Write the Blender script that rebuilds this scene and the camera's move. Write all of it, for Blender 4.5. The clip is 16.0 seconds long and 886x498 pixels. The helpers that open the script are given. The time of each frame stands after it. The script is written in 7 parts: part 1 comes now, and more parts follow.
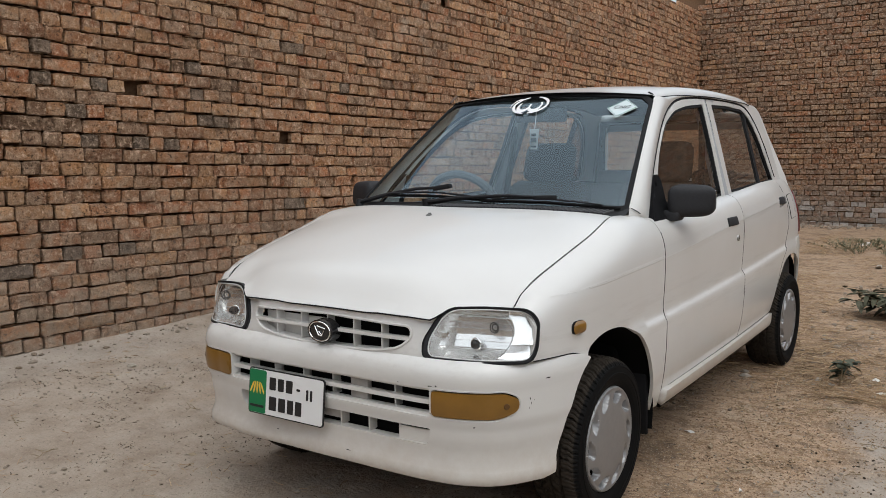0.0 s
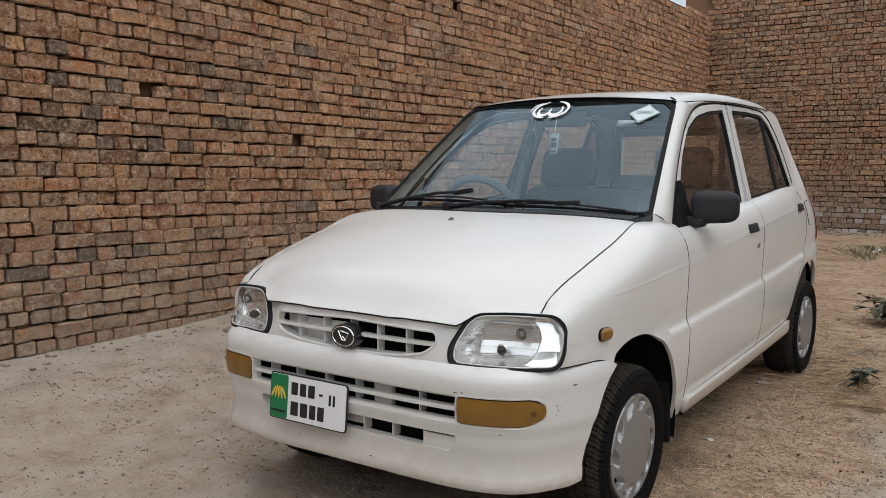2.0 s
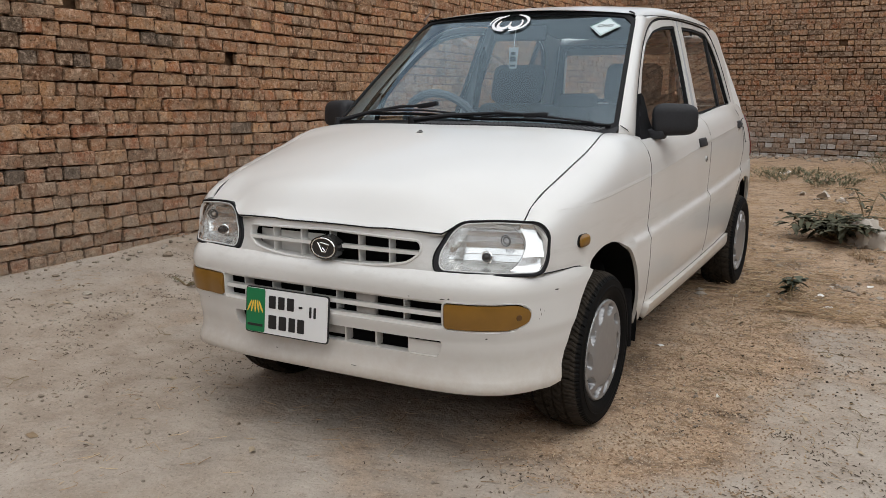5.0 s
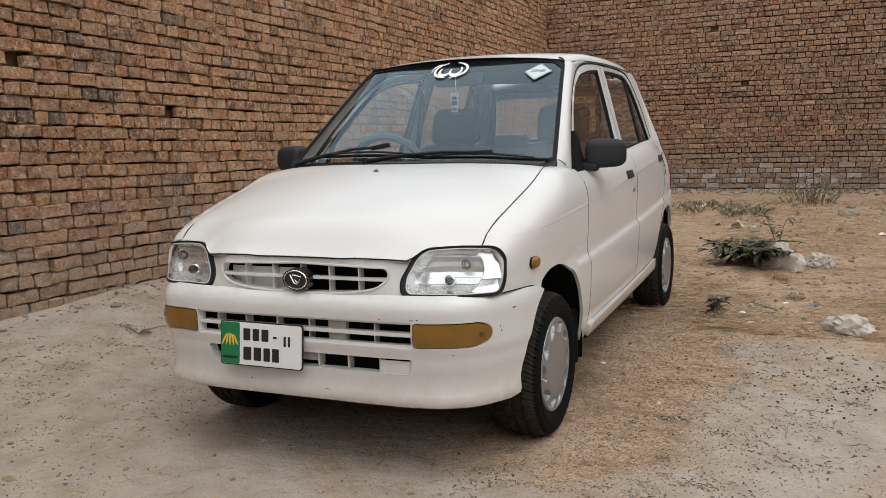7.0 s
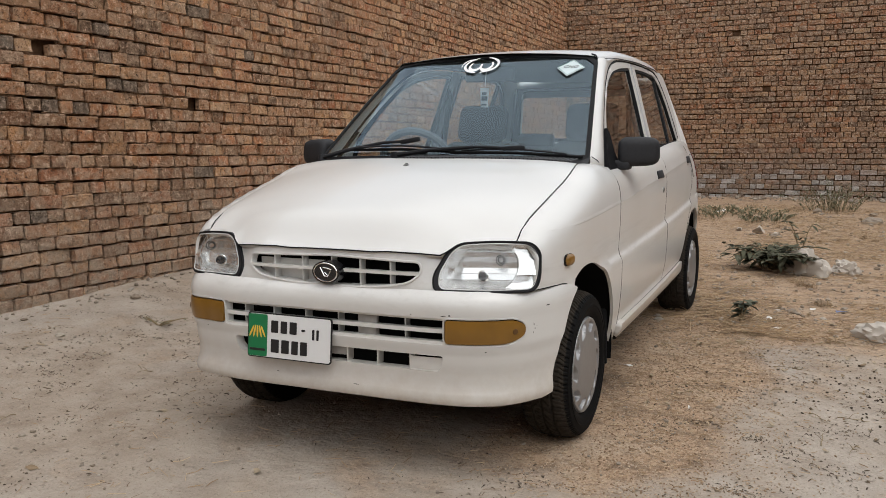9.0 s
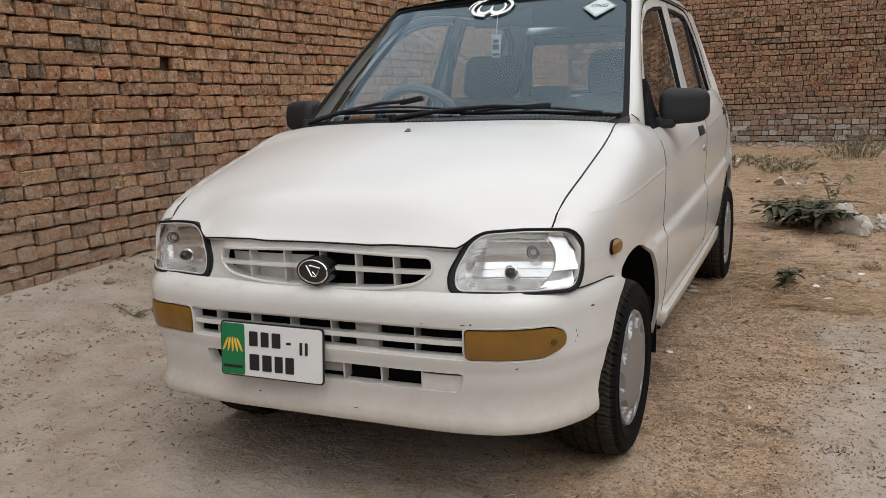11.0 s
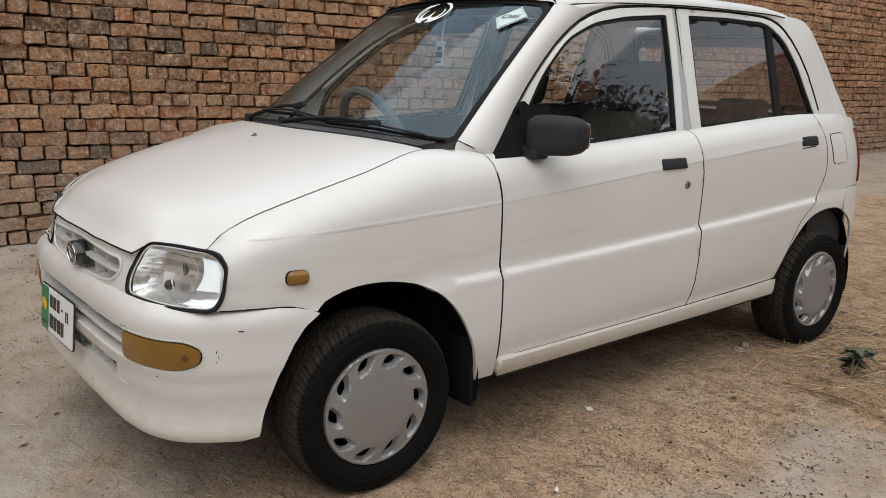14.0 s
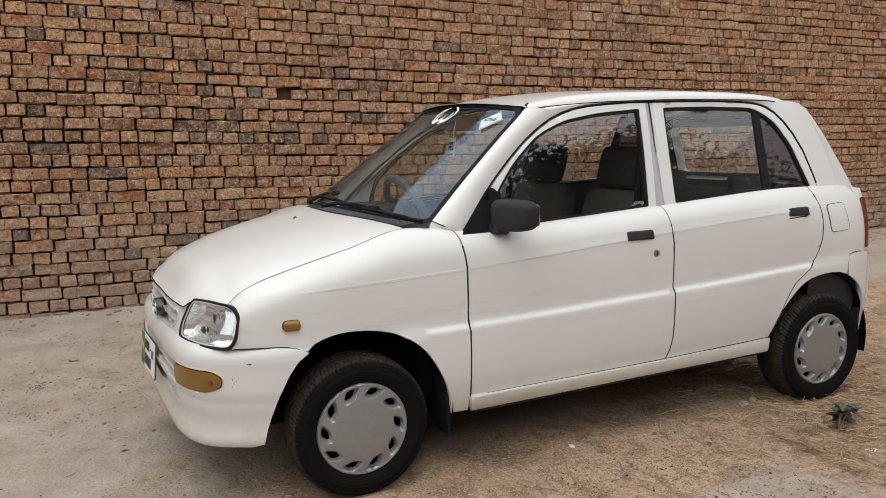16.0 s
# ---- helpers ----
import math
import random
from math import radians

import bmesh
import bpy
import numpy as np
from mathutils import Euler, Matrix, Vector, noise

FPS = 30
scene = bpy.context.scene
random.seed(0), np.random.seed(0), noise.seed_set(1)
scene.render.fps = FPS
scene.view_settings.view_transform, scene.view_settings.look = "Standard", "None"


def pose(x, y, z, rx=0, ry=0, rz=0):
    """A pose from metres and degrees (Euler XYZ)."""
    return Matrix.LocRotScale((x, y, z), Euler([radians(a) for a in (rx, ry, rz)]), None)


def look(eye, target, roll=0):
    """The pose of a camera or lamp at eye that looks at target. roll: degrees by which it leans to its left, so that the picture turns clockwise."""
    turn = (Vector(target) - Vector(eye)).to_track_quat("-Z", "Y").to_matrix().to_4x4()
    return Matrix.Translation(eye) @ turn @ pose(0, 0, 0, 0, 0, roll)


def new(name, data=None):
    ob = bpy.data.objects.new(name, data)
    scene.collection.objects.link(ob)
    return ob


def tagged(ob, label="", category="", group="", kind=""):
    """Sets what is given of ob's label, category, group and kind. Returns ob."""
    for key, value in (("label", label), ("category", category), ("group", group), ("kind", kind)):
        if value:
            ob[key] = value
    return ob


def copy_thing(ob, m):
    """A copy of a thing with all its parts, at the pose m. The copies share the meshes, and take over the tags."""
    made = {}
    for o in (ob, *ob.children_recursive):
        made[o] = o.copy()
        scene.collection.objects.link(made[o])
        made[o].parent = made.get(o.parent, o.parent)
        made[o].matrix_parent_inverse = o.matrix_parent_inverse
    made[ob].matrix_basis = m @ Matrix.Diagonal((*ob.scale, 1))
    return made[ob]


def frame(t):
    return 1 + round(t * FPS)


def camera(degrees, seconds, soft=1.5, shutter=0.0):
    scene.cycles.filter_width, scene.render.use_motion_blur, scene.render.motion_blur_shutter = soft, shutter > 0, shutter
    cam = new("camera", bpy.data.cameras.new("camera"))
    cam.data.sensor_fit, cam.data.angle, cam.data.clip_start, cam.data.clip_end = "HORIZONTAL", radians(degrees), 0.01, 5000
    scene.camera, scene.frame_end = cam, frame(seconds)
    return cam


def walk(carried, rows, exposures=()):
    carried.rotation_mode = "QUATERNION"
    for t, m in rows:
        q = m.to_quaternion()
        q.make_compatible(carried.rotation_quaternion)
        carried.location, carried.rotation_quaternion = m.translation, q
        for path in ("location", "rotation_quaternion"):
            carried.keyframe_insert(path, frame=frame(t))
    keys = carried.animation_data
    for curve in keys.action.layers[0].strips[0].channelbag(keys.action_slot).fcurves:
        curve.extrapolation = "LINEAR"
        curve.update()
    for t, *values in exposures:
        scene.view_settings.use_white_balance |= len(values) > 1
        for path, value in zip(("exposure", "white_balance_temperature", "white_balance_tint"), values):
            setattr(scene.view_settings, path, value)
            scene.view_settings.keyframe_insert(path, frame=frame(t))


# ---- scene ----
cam = camera(57.5, 16.0, soft=0.7)
PATH = [
    (0, (1.754, -2.37, 1.183), (0.575, -0.771, 0.952), -0.5),
    (0.5, (1.742, -2.371, 1.176), (0.543, -0.787, 0.943), -0.6),
    (1, (1.747, -2.363, 1.18), (0.557, -0.772, 0.948), -0.6),
    (1.5, (1.727, -2.376, 1.182), (0.551, -0.774, 0.955), -0.2),
    (2, (1.69, -2.394, 1.187), (0.504, -0.8, 0.964), -0.1),
    (2.5, (1.576, -2.42, 1.17), (0.359, -0.848, 0.955), -0.5),
    (3, (1.521, -2.443, 1.169), (0.296, -0.877, 0.947), -0.0),
    (3.5, (1.52, -2.434, 1.166), (0.35, -0.836, 0.889), 0.6),
    (4, (1.505, -2.429, 1.133), (0.411, -0.795, 0.771), 0.9),
    (4.2, (1.51, -2.429, 1.133), (0.438, -0.786, 0.741), 1.2),
    (6.3, (1.544, -2.762, 1.119), (0.692, -0.984, 0.784), -2.9),
    (6.5, (1.533, -2.773, 1.123), (0.697, -0.985, 0.801), -2.6),
    (7, (1.537, -2.766, 1.102), (0.693, -0.974, 0.821), -1.6),
    (7.5, (1.543, -2.763, 1.111), (0.649, -0.993, 0.854), -0.9),
    (8, (1.54, -2.772, 1.106), (0.597, -1.025, 0.866), -0.8),
    (8.5, (1.543, -2.772, 1.098), (0.581, -1.034, 0.864), -0.6),
    (9, (1.455, -2.757, 1.076), (0.586, -0.977, 0.799), -0.5),
    (9.2, (1.406, -2.781, 1.083), (0.608, -0.974, 0.773), -0.1),
    (11.3, (1.182, -2.133, 1.097), (0.298, -0.384, 0.699), -2.7),
    (11.5, (1.189, -2.015, 1.087), (0.281, -0.28, 0.679), -2.6),
    (12, (1.243, -1.806, 1.167), (0.321, -0.091, 0.709), -1.8),
    (12.5, (1.438, -1.541, 1.175), (0.34, 0.067, 0.718), -0.5),
    (13, (1.654, -1.328, 1.191), (0.279, 0.07, 0.795), -0.2),
    (13.5, (2.031, -1.299, 1.167), (0.533, -0.044, 0.741), 1.0),
    (14, (2.488, -1.132, 1.213), (0.924, 0.032, 0.764), 1.3),
    (14.5, (2.839, -1.054, 1.232), (1.212, 0.033, 0.819), 0.7),
    (15, (3.167, -1.055, 1.293), (1.459, -0.088, 0.909), -0.2),
    (15.5, (3.315, -1.005, 1.338), (1.538, -0.156, 0.985), -1.0),
    (16, (3.362, -0.873, 1.337), (1.557, -0.064, 1.04), -1.0),
]
walk(cam, [(t, look(eye, target, roll)) for t, eye, target, roll in PATH],
     [(0, 0.21, 6140, 7), (4, 0.22, 6170, 7), (6.5, 0.34, 6310, 8), (9, 0.32, 6335, 8), (11.5, 0.24, 6310, 8),
      (12.5, 0.23, 6310, 8), (13.5, 0.28, 6325, 8), (14.5, 0.32, 6335, 8), (16, 0.43, 6335, 8)])

# ---- light ----
world = bpy.data.worlds.new("world")
scene.world = world
world.use_nodes = True
wn, wl = world.node_tree.nodes, world.node_tree.links
sky = wn.new("ShaderNodeTexSky")
sky.sky_type, sky.sun_disc = "NISHITA", False
sky.sun_elevation, sky.sun_rotation = radians(63), radians(123)
sky.air_density, sky.dust_density = 1.0, 4.0
calm = wn.new("ShaderNodeHueSaturation")
calm.inputs["Saturation"].default_value = 0.5
wl.new(sky.outputs[0], calm.inputs["Color"])
wl.new(calm.outputs[0], wn["Background"].inputs["Color"])
wn["Background"].inputs["Strength"].default_value = 0.08
# a thin, even layer of cloud under the clear sky
cloud, veil = wn.new("ShaderNodeBackground"), wn.new("ShaderNodeAddShader")
cloud.inputs["Color"].default_value, cloud.inputs["Strength"].default_value = (0.90, 0.91, 0.94, 1), 0.345
wl.new(wn["Background"].outputs[0], veil.inputs[0])
wl.new(cloud.outputs[0], veil.inputs[1])
wl.new(veil.outputs[0], wn["World Output"].inputs["Surface"])
sun = new("sun", bpy.data.lights.new("sun", "SUN"))
sun.data.energy, sun.data.angle, sun.data.color = 1.25, radians(140), (1.0, 0.95, 0.88)
sun.matrix_world = look((4.0, -2.6, 9.5), (0, 0, 0))

# ---- materials ----


def mat(name, color, rough=0.6, metal=0.0, coat=0.0, spec=0.5):
    m = bpy.data.materials.new(name)
    m.use_nodes = True
    b = m.node_tree.nodes["Principled BSDF"]
    b.inputs["Base Color"].default_value = (*color, 1)
    b.inputs["Roughness"].default_value = rough
    b.inputs["Metallic"].default_value = metal
    b.inputs["Coat Weight"].default_value = coat
    b.inputs["Coat Roughness"].default_value = 0.06
    b.inputs["Specular IOR Level"].default_value = spec
    return m


def node(m, kind, **sets):
    n = m.node_tree.nodes.new(kind)
    for k, v in sets.items():
        n.inputs[k].default_value = v
    return n


def wire(m, a, b):
    m.node_tree.links.new(a, b)


def coords(m, scale=(1, 1, 1), kind="Object"):
    tc, mp = node(m, "ShaderNodeTexCoord"), node(m, "ShaderNodeMapping", Scale=scale)
    wire(m, tc.outputs[kind], mp.inputs[0])
    return mp.outputs[0]


def noise_of(m, vec, scale, detail=4.0, rough=0.55):
    n = node(m, "ShaderNodeTexNoise", Scale=scale, Detail=detail, Roughness=rough)
    wire(m, vec, n.inputs["Vector"])
    return n.outputs["Fac"]


def ramp(m, fac, stops):
    r = node(m, "ShaderNodeValToRGB")
    e = r.color_ramp.elements
    while len(e) < len(stops):
        e.new(0.5)
    for el, (p, c) in zip(e, stops):
        el.position, el.color = p, (*c, 1)
    wire(m, fac, r.inputs[0])
    return r.outputs[0]


def mixc(m, fac, a, b, mode="MIX"):
    n = m.node_tree.nodes.new("ShaderNodeMix")
    n.data_type, n.blend_type = "RGBA", mode
    for s, v in ((0, fac), (6, a), (7, b)):
        if isinstance(v, (int, float)):
            n.inputs[s].default_value = v
        elif isinstance(v, tuple):
            n.inputs[s].default_value = (*v, 1)
        else:
            wire(m, v, n.inputs[s])
    return n.outputs[2]


def bump(m, height, strength=0.4, dist=0.01, base=None):
    n = node(m, "ShaderNodeBump", Strength=strength, Distance=dist)
    wire(m, height, n.inputs["Height"])
    if base:
        wire(m, base, n.inputs["Normal"])
    return n.outputs[0]


def bsdf(m):
    return m.node_tree.nodes["Principled BSDF"]


def speckled(name, color, rough, amount=0.25, scale=40.0, bumpy=0.2, metal=0.0, coat=0.0, spec=0.5):
    """A surface whose colour and roughness vary at two scales, with fine relief."""
    m = mat(name, color, rough, metal, coat, spec)
    v = coords(m)
    a, b = noise_of(m, v, scale), noise_of(m, v, scale * 0.12, 3)
    lo, hi = tuple(c * (1 - amount) for c in color), tuple(min(1, c * (1 + amount)) for c in color)
    c = mixc(m, b, ramp(m, a, [(0.3, lo), (0.7, hi)]), color)
    wire(m, c, bsdf(m).inputs["Base Color"])
    if bumpy:
        wire(m, bump(m, a, bumpy, 0.002), bsdf(m).inputs["Normal"])
    return m


def paint_material():
    m = mat("white_paint", (0.69, 0.685, 0.665), 0.40, coat=0.75)
    bsdf(m).inputs["Coat Roughness"].default_value = 0.10
    v = coords(m)
    big, fine = noise_of(m, v, 1.6, 3), noise_of(m, v, 90, 5)
    dust = ramp(m, big, [(0.35, (0.68, 0.67, 0.645)), (0.75, (0.635, 0.62, 0.585))])
    spots = ramp(m, fine, [(0.74, (1, 1, 1)), (0.80, (0.62, 0.55, 0.45))])
    # mud thrown up along the lower edge of the body
    sep = node(m, "ShaderNodeSeparateXYZ")
    wire(m, v, sep.inputs[0])
    low = node(m, "ShaderNodeMapRange", **{"From Min": 0.42, "From Max": 0.26})
    wire(m, sep.outputs["Z"], low.inputs["Value"])
    splash = m.node_tree.nodes.new("ShaderNodeMath")
    splash.operation = "MULTIPLY"
    wire(m, low.outputs[0], splash.inputs[0])
    wire(m, noise_of(m, v, 22, 6, 0.7), splash.inputs[1])
    c = mixc(m, splash.outputs[0], mixc(m, 0.35, dust, spots, "MULTIPLY"), (0.42, 0.35, 0.27))
    # brown-grey smears in a level band along the flanks
    band = ramp(m, sep.outputs["Z"], [(0.52, (0, 0, 0)), (0.60, (0.5, 0.5, 0.5)), (0.68, (0.35, 0.35, 0.35)), (0.74, (0, 0, 0))])
    smear = ramp(m, noise_of(m, coords(m, (6, 1.1, 14)), 3.0, 5, 0.65), [(0.50, (0, 0, 0)), (0.72, (0.5, 0.5, 0.5))])
    c = mixc(m, mixc(m, 1.0, band, smear, "MULTIPLY"), c, (0.34, 0.31, 0.27))
    wire(m, c, bsdf(m).inputs["Base Color"])
    r = node(m, "ShaderNodeMapRange", **{"To Min": 0.32, "To Max": 0.50})
    wire(m, big, r.inputs["Value"])
    wire(m, r.outputs[0], bsdf(m).inputs["Roughness"])
    return m


def glass_material(name, tint, gloss=0.0, dust=0.06, gleam=(1, 1, 1)):
    """Thin tinted glass: light passes straight, with mirror gloss by Fresnel and a diffuse film for dust and haze."""
    m = bpy.data.materials.new(name)
    m.use_nodes = True
    t = m.node_tree
    t.nodes.remove(bsdf(m))
    out = t.nodes["Material Output"]
    clear = node(m, "ShaderNodeBsdfTransparent", Color=(*tint, 1))
    shine = node(m, "ShaderNodeBsdfGlossy", Roughness=0.015, Color=(*gleam, 1))
    film = node(m, "ShaderNodeBsdfDiffuse", Color=(0.5, 0.48, 0.44, 1))
    fr = node(m, "ShaderNodeLayerWeight", Blend=0.5)
    steep = m.node_tree.nodes.new("ShaderNodeMath")
    steep.operation = "POWER"
    steep.inputs[1].default_value = 4.0
    wire(m, fr.outputs["Facing"], steep.inputs[0])
    boost = node(m, "ShaderNodeMapRange", **{"To Min": gloss, "To Max": 1.0})
    wire(m, steep.outputs[0], boost.inputs["Value"])
    m1, m2 = node(m, "ShaderNodeMixShader"), node(m, "ShaderNodeMixShader")
    v = coords(m)
    d = node(m, "ShaderNodeMapRange", **{"From Min": 0.35, "From Max": 0.8, "To Min": dust * 0.4, "To Max": dust * 1.8})
    wire(m, noise_of(m, v, 7, 8, 0.7), d.inputs["Value"])
    wire(m, d.outputs[0], m2.inputs[0])
    wire(m, boost.outputs[0], m1.inputs[0])
    wire(m, clear.outputs[0], m1.inputs[1])
    wire(m, shine.outputs[0], m1.inputs[2])
    wire(m, m1.outputs[0], m2.inputs[1])
    wire(m, film.outputs[0], m2.inputs[2])
    wire(m, m2.outputs[0], out.inputs["Surface"])
    return m


def brick_material(name, tones, loose, tone_scale=1.0, salty=False):
    """Fired brick: one tone for each brick, with soot, pits, pale clay dust, and its relief's light and shade in the
    colour.
    """
    m = mat(name, (0.3, 0.17, 0.11), 0.9, spec=0.2)
    v = coords(m)
    if loose:
        pick = node(m, "ShaderNodeNewGeometry").outputs["Random Per Island"]
    else:
        pick = node(m, "ShaderNodeObjectInfo").outputs["Random"]
    base = ramp(m, pick, tones)
    white = node(m, "ShaderNodeTexWhiteNoise")
    white.noise_dimensions = "1D"
    wire(m, pick, white.inputs["W"])
    shift = node(m, "ShaderNodeVectorMath")
    shift.operation = "ADD"
    wire(m, v, shift.inputs[0])
    wire(m, white.outputs["Color"], shift.inputs[1])
    fine, mid, big = noise_of(m, shift.outputs[0], 75, 7, 0.75), noise_of(m, shift.outputs[0], 14, 5, 0.6), noise_of(m, v, 0.9, 4)
    c = mixc(m, ramp(m, mid, [(0.42, (0, 0, 0)), (0.62, (0.75, 0.75, 0.75))]), base, (0.52, 0.355, 0.235))
    c = mixc(m, ramp(m, fine, [(0.56, (0, 0, 0)), (0.70, (0.85, 0.85, 0.85))]), c, (0.12, 0.070, 0.042))
    salt = noise_of(m, v, 2.3, 4, 0.6)
    c = mixc(m, ramp(m, salt, [(0.63, (0, 0, 0)), (0.72, (0.5, 0.5, 0.5))]), c, (0.58, 0.49, 0.38))
    c = mixc(m, ramp(m, big, [(0.46, (0, 0, 0)), (0.70, (0.45, 0.45, 0.45))]), c, (0.27, 0.18, 0.120))
    crags = noise_of(m, shift.outputs[0], 34, 6, 0.75)
    # pale tops and dark hollows: light and shade of the relief, in the colour
    c = mixc(m, ramp(m, crags, [(0.53, (0, 0, 0)), (0.63, (0.8, 0.8, 0.8))]), c, (0.80, 0.57, 0.395))
    c = mixc(m, ramp(m, crags, [(0.35, (0.95, 0.95, 0.95)), (0.44, (0, 0, 0))]), c, (0.085, 0.052, 0.033))
    # pale dust on the lowest courses, and brightness painted in above, to 1.05 m
    place = node(m, "ShaderNodeSeparateXYZ")
    wire(m, node(m, "ShaderNodeNewGeometry").outputs["Position"], place.inputs[0])
    near = node(m, "ShaderNodeMapRange", **{"From Min": 1.05, "From Max": 0.05, "To Max": 0.95})
    wire(m, place.outputs["Z"], near.inputs["Value"])
    dusty = ramp(m, mid, [(0.3, (0.35, 0.35, 0.35)), (0.7, (1, 1, 1))])
    c = mixc(m, mixc(m, 1.0, near.outputs[0], dusty, "MULTIPLY"), c, (0.44, 0.355, 0.275))
    if salty:
        low = node(m, "ShaderNodeMapRange", **{"From Min": 0.62, "From Max": 0.30, "To Max": 0.75})
        wire(m, place.outputs["Z"], low.inputs["Value"])
        some = ramp(m, white.outputs["Value"], [(0.60, (0, 0, 0)), (0.72, (1, 1, 1))])
        c = mixc(m, mixc(m, 1.0, low.outputs[0], some, "MULTIPLY"), c, (0.70, 0.63, 0.55))
    # a factor below 1 turns the whole brick darker and slightly bluer
    if tone_scale != 1.0:
        c = mixc(m, 1.0, c, (tone_scale * 0.94, tone_scale * 0.99, tone_scale * 1.06), "MULTIPLY")
    wire(m, c, bsdf(m).inputs["Base Color"])
    n1 = bump(m, mid, 1.0, 0.030)
    n2 = bump(m, crags, 1.0, 0.032, n1)
    wire(m, bump(m, fine, 1.0, 0.006, n2), bsdf(m).inputs["Normal"])
    return m


BRICK_TONES = [
    (0.0, (0.33, 0.140, 0.074)), (0.13, (0.46, 0.230, 0.122)), (0.25, (0.210, 0.115, 0.070)), (0.37, (0.50, 0.275, 0.152)),
    (0.49, (0.31, 0.180, 0.112)), (0.60, (0.58, 0.365, 0.205)), (0.71, (0.37, 0.215, 0.128)), (0.80, (0.50, 0.345, 0.215)), (0.88, (0.38, 0.245, 0.155)), (0.94, (0.235, 0.150, 0.100)), (0.99, (0.15, 0.102, 0.070)),
]
PAINT = paint_material()
BRICK_TONES = [(p, tuple(f * k for f, k in zip((1.20, 1.02, 0.855), c))) for p, c in BRICK_TONES]
BRICK = brick_material("fired_brick", BRICK_TONES, False)
# the far wall takes the same brick tones, darker and bluer
BRICK_FAR = brick_material("sooty_brick", BRICK_TONES, False, 0.81, True)
BRICK_FAR_LOOSE = brick_material("darker_brick_rest", BRICK_TONES, True, 0.81, True)
BRICK_LOOSE = brick_material("fired_brick_rest", BRICK_TONES, True)
MUD = speckled("mud_mortar", (0.19, 0.112, 0.066), 0.95, 0.35, 60, 0.8, spec=0.1)
BRICK_BURNT = brick_material("overburnt_brick", [(0.0, (0.13, 0.088, 0.056)), (0.5, (0.25, 0.170, 0.106)), (1.0, (0.19, 0.125, 0.080))], True, 0.80)
BLACK = speckled("black_plastic", (0.016, 0.016, 0.018), 0.6, 0.3, 120, 0.25, spec=0.35)
RUBBER = speckled("black_rubber", (0.008, 0.008, 0.009), 0.75, 0.3, 60, 0.2, spec=0.25)
SAIL = speckled("matt_black_sail", (0.010, 0.010, 0.011), 0.85, 0.3, 120, 0.2, spec=0.08)
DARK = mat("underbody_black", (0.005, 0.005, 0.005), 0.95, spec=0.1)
LOCK = mat("dull_lock_metal", (0.30, 0.30, 0.29), 0.35, 0.8)
TREAD = speckled("dusty_tread_rubber", (0.036, 0.030, 0.024), 0.85, 0.5, 45, 0.4, spec=0.08)
TYRE = speckled("tyre_rubber", (0.012, 0.0115, 0.011), 0.7, 0.5, 30, 0.3, spec=0.09)
turned = node(TYRE, "ShaderNodeVectorMath")
turned.operation = "LENGTH"
wire(TYRE, coords(TYRE, (0, 1, 1)), turned.inputs[0])
road = node(TYRE, "ShaderNodeMapRange", **{"From Min": 0.249, "From Max": 0.261, "To Max": 0.62})
wire(TYRE, turned.outputs["Value"], road.inputs["Value"])
worn = ramp(TYRE, noise_of(TYRE, coords(TYRE), 35, 5, 0.7), [(0.35, (0.040, 0.033, 0.026)), (0.65, (0.17, 0.135, 0.10))])
wire(TYRE, mixc(TYRE, road.outputs[0], (0.006, 0.006, 0.006), worn), bsdf(TYRE).inputs["Base Color"])
SILVER = speckled("silver_hubcap_paint", (0.315, 0.315, 0.315), 0.40, 0.08, 50, 0.05, metal=0.55, coat=0.05)
CHROME = mat("reflector_chrome", (0.90, 0.90, 0.89), 0.16, 1.0)
REFLECTOR = mat("lamp_reflector_silver", (0.86, 0.86, 0.85), 0.27, 0.85)
GRIME = speckled("road_grime", (0.035, 0.028, 0.022), 0.9, 0.5, 45, 0.5, spec=0.1)
LENSRIM = mat("pale_lens_rim", (0.62, 0.62, 0.61), 0.3)
AMBER = speckled("amber_lens", (0.205, 0.100, 0.012), 0.3, 0.25, 14, 0.05, coat=0.25)
RED = mat("red_lens", (0.13, 0.010, 0.008), 0.25, coat=0.5)
GLASS = glass_material("window_glass", (0.88, 0.90, 0.89), 0.105, 0.006)
# rear panes: the stronger film also paints in the sky's haze
REARGLASS = glass_material("hazed_rear_glass", (0.74, 0.76, 0.74), 0.10, 0.040)
DARKGLASS = glass_material("dark_tinted_glass", (0.20, 0.16, 0.17), 0.06, 0.020)
SCREEN = glass_material("windscreen_glass", (0.80, 0.88, 0.90), 0.100, 0.005, (0.70, 0.88, 1.0))
LENS = glass_material("lamp_lens", (0.95, 0.96, 0.96), 0.05, 0.02)
TRIM = speckled("grey_trim", (0.015, 0.016, 0.017), 0.7, 0.2, 80, 0.3)
FABRIC = speckled("seat_fabric", (0.036, 0.034, 0.032), 0.95, 0.3, 160, 0.5, spec=0.15)
SEATCOVER = speckled("grey_beige_cloth", (0.075, 0.067, 0.058), 0.95, 0.2, 140, 0.4, spec=0.15)
WHITE = mat("white_vinyl", (0.80, 0.80, 0.79), 0.4)
PLATE = mat("plate_white", (0.74, 0.74, 0.73), 0.35)
GREEN = mat("plate_green", (0.01, 0.17, 0.06), 0.4)
INK = mat("black_ink", (0.012, 0.012, 0.013), 0.45)
GOLD = mat("yellow_print", (0.75, 0.48, 0.06), 0.5)

# ---- mesh helpers ----
from mathutils import geometry


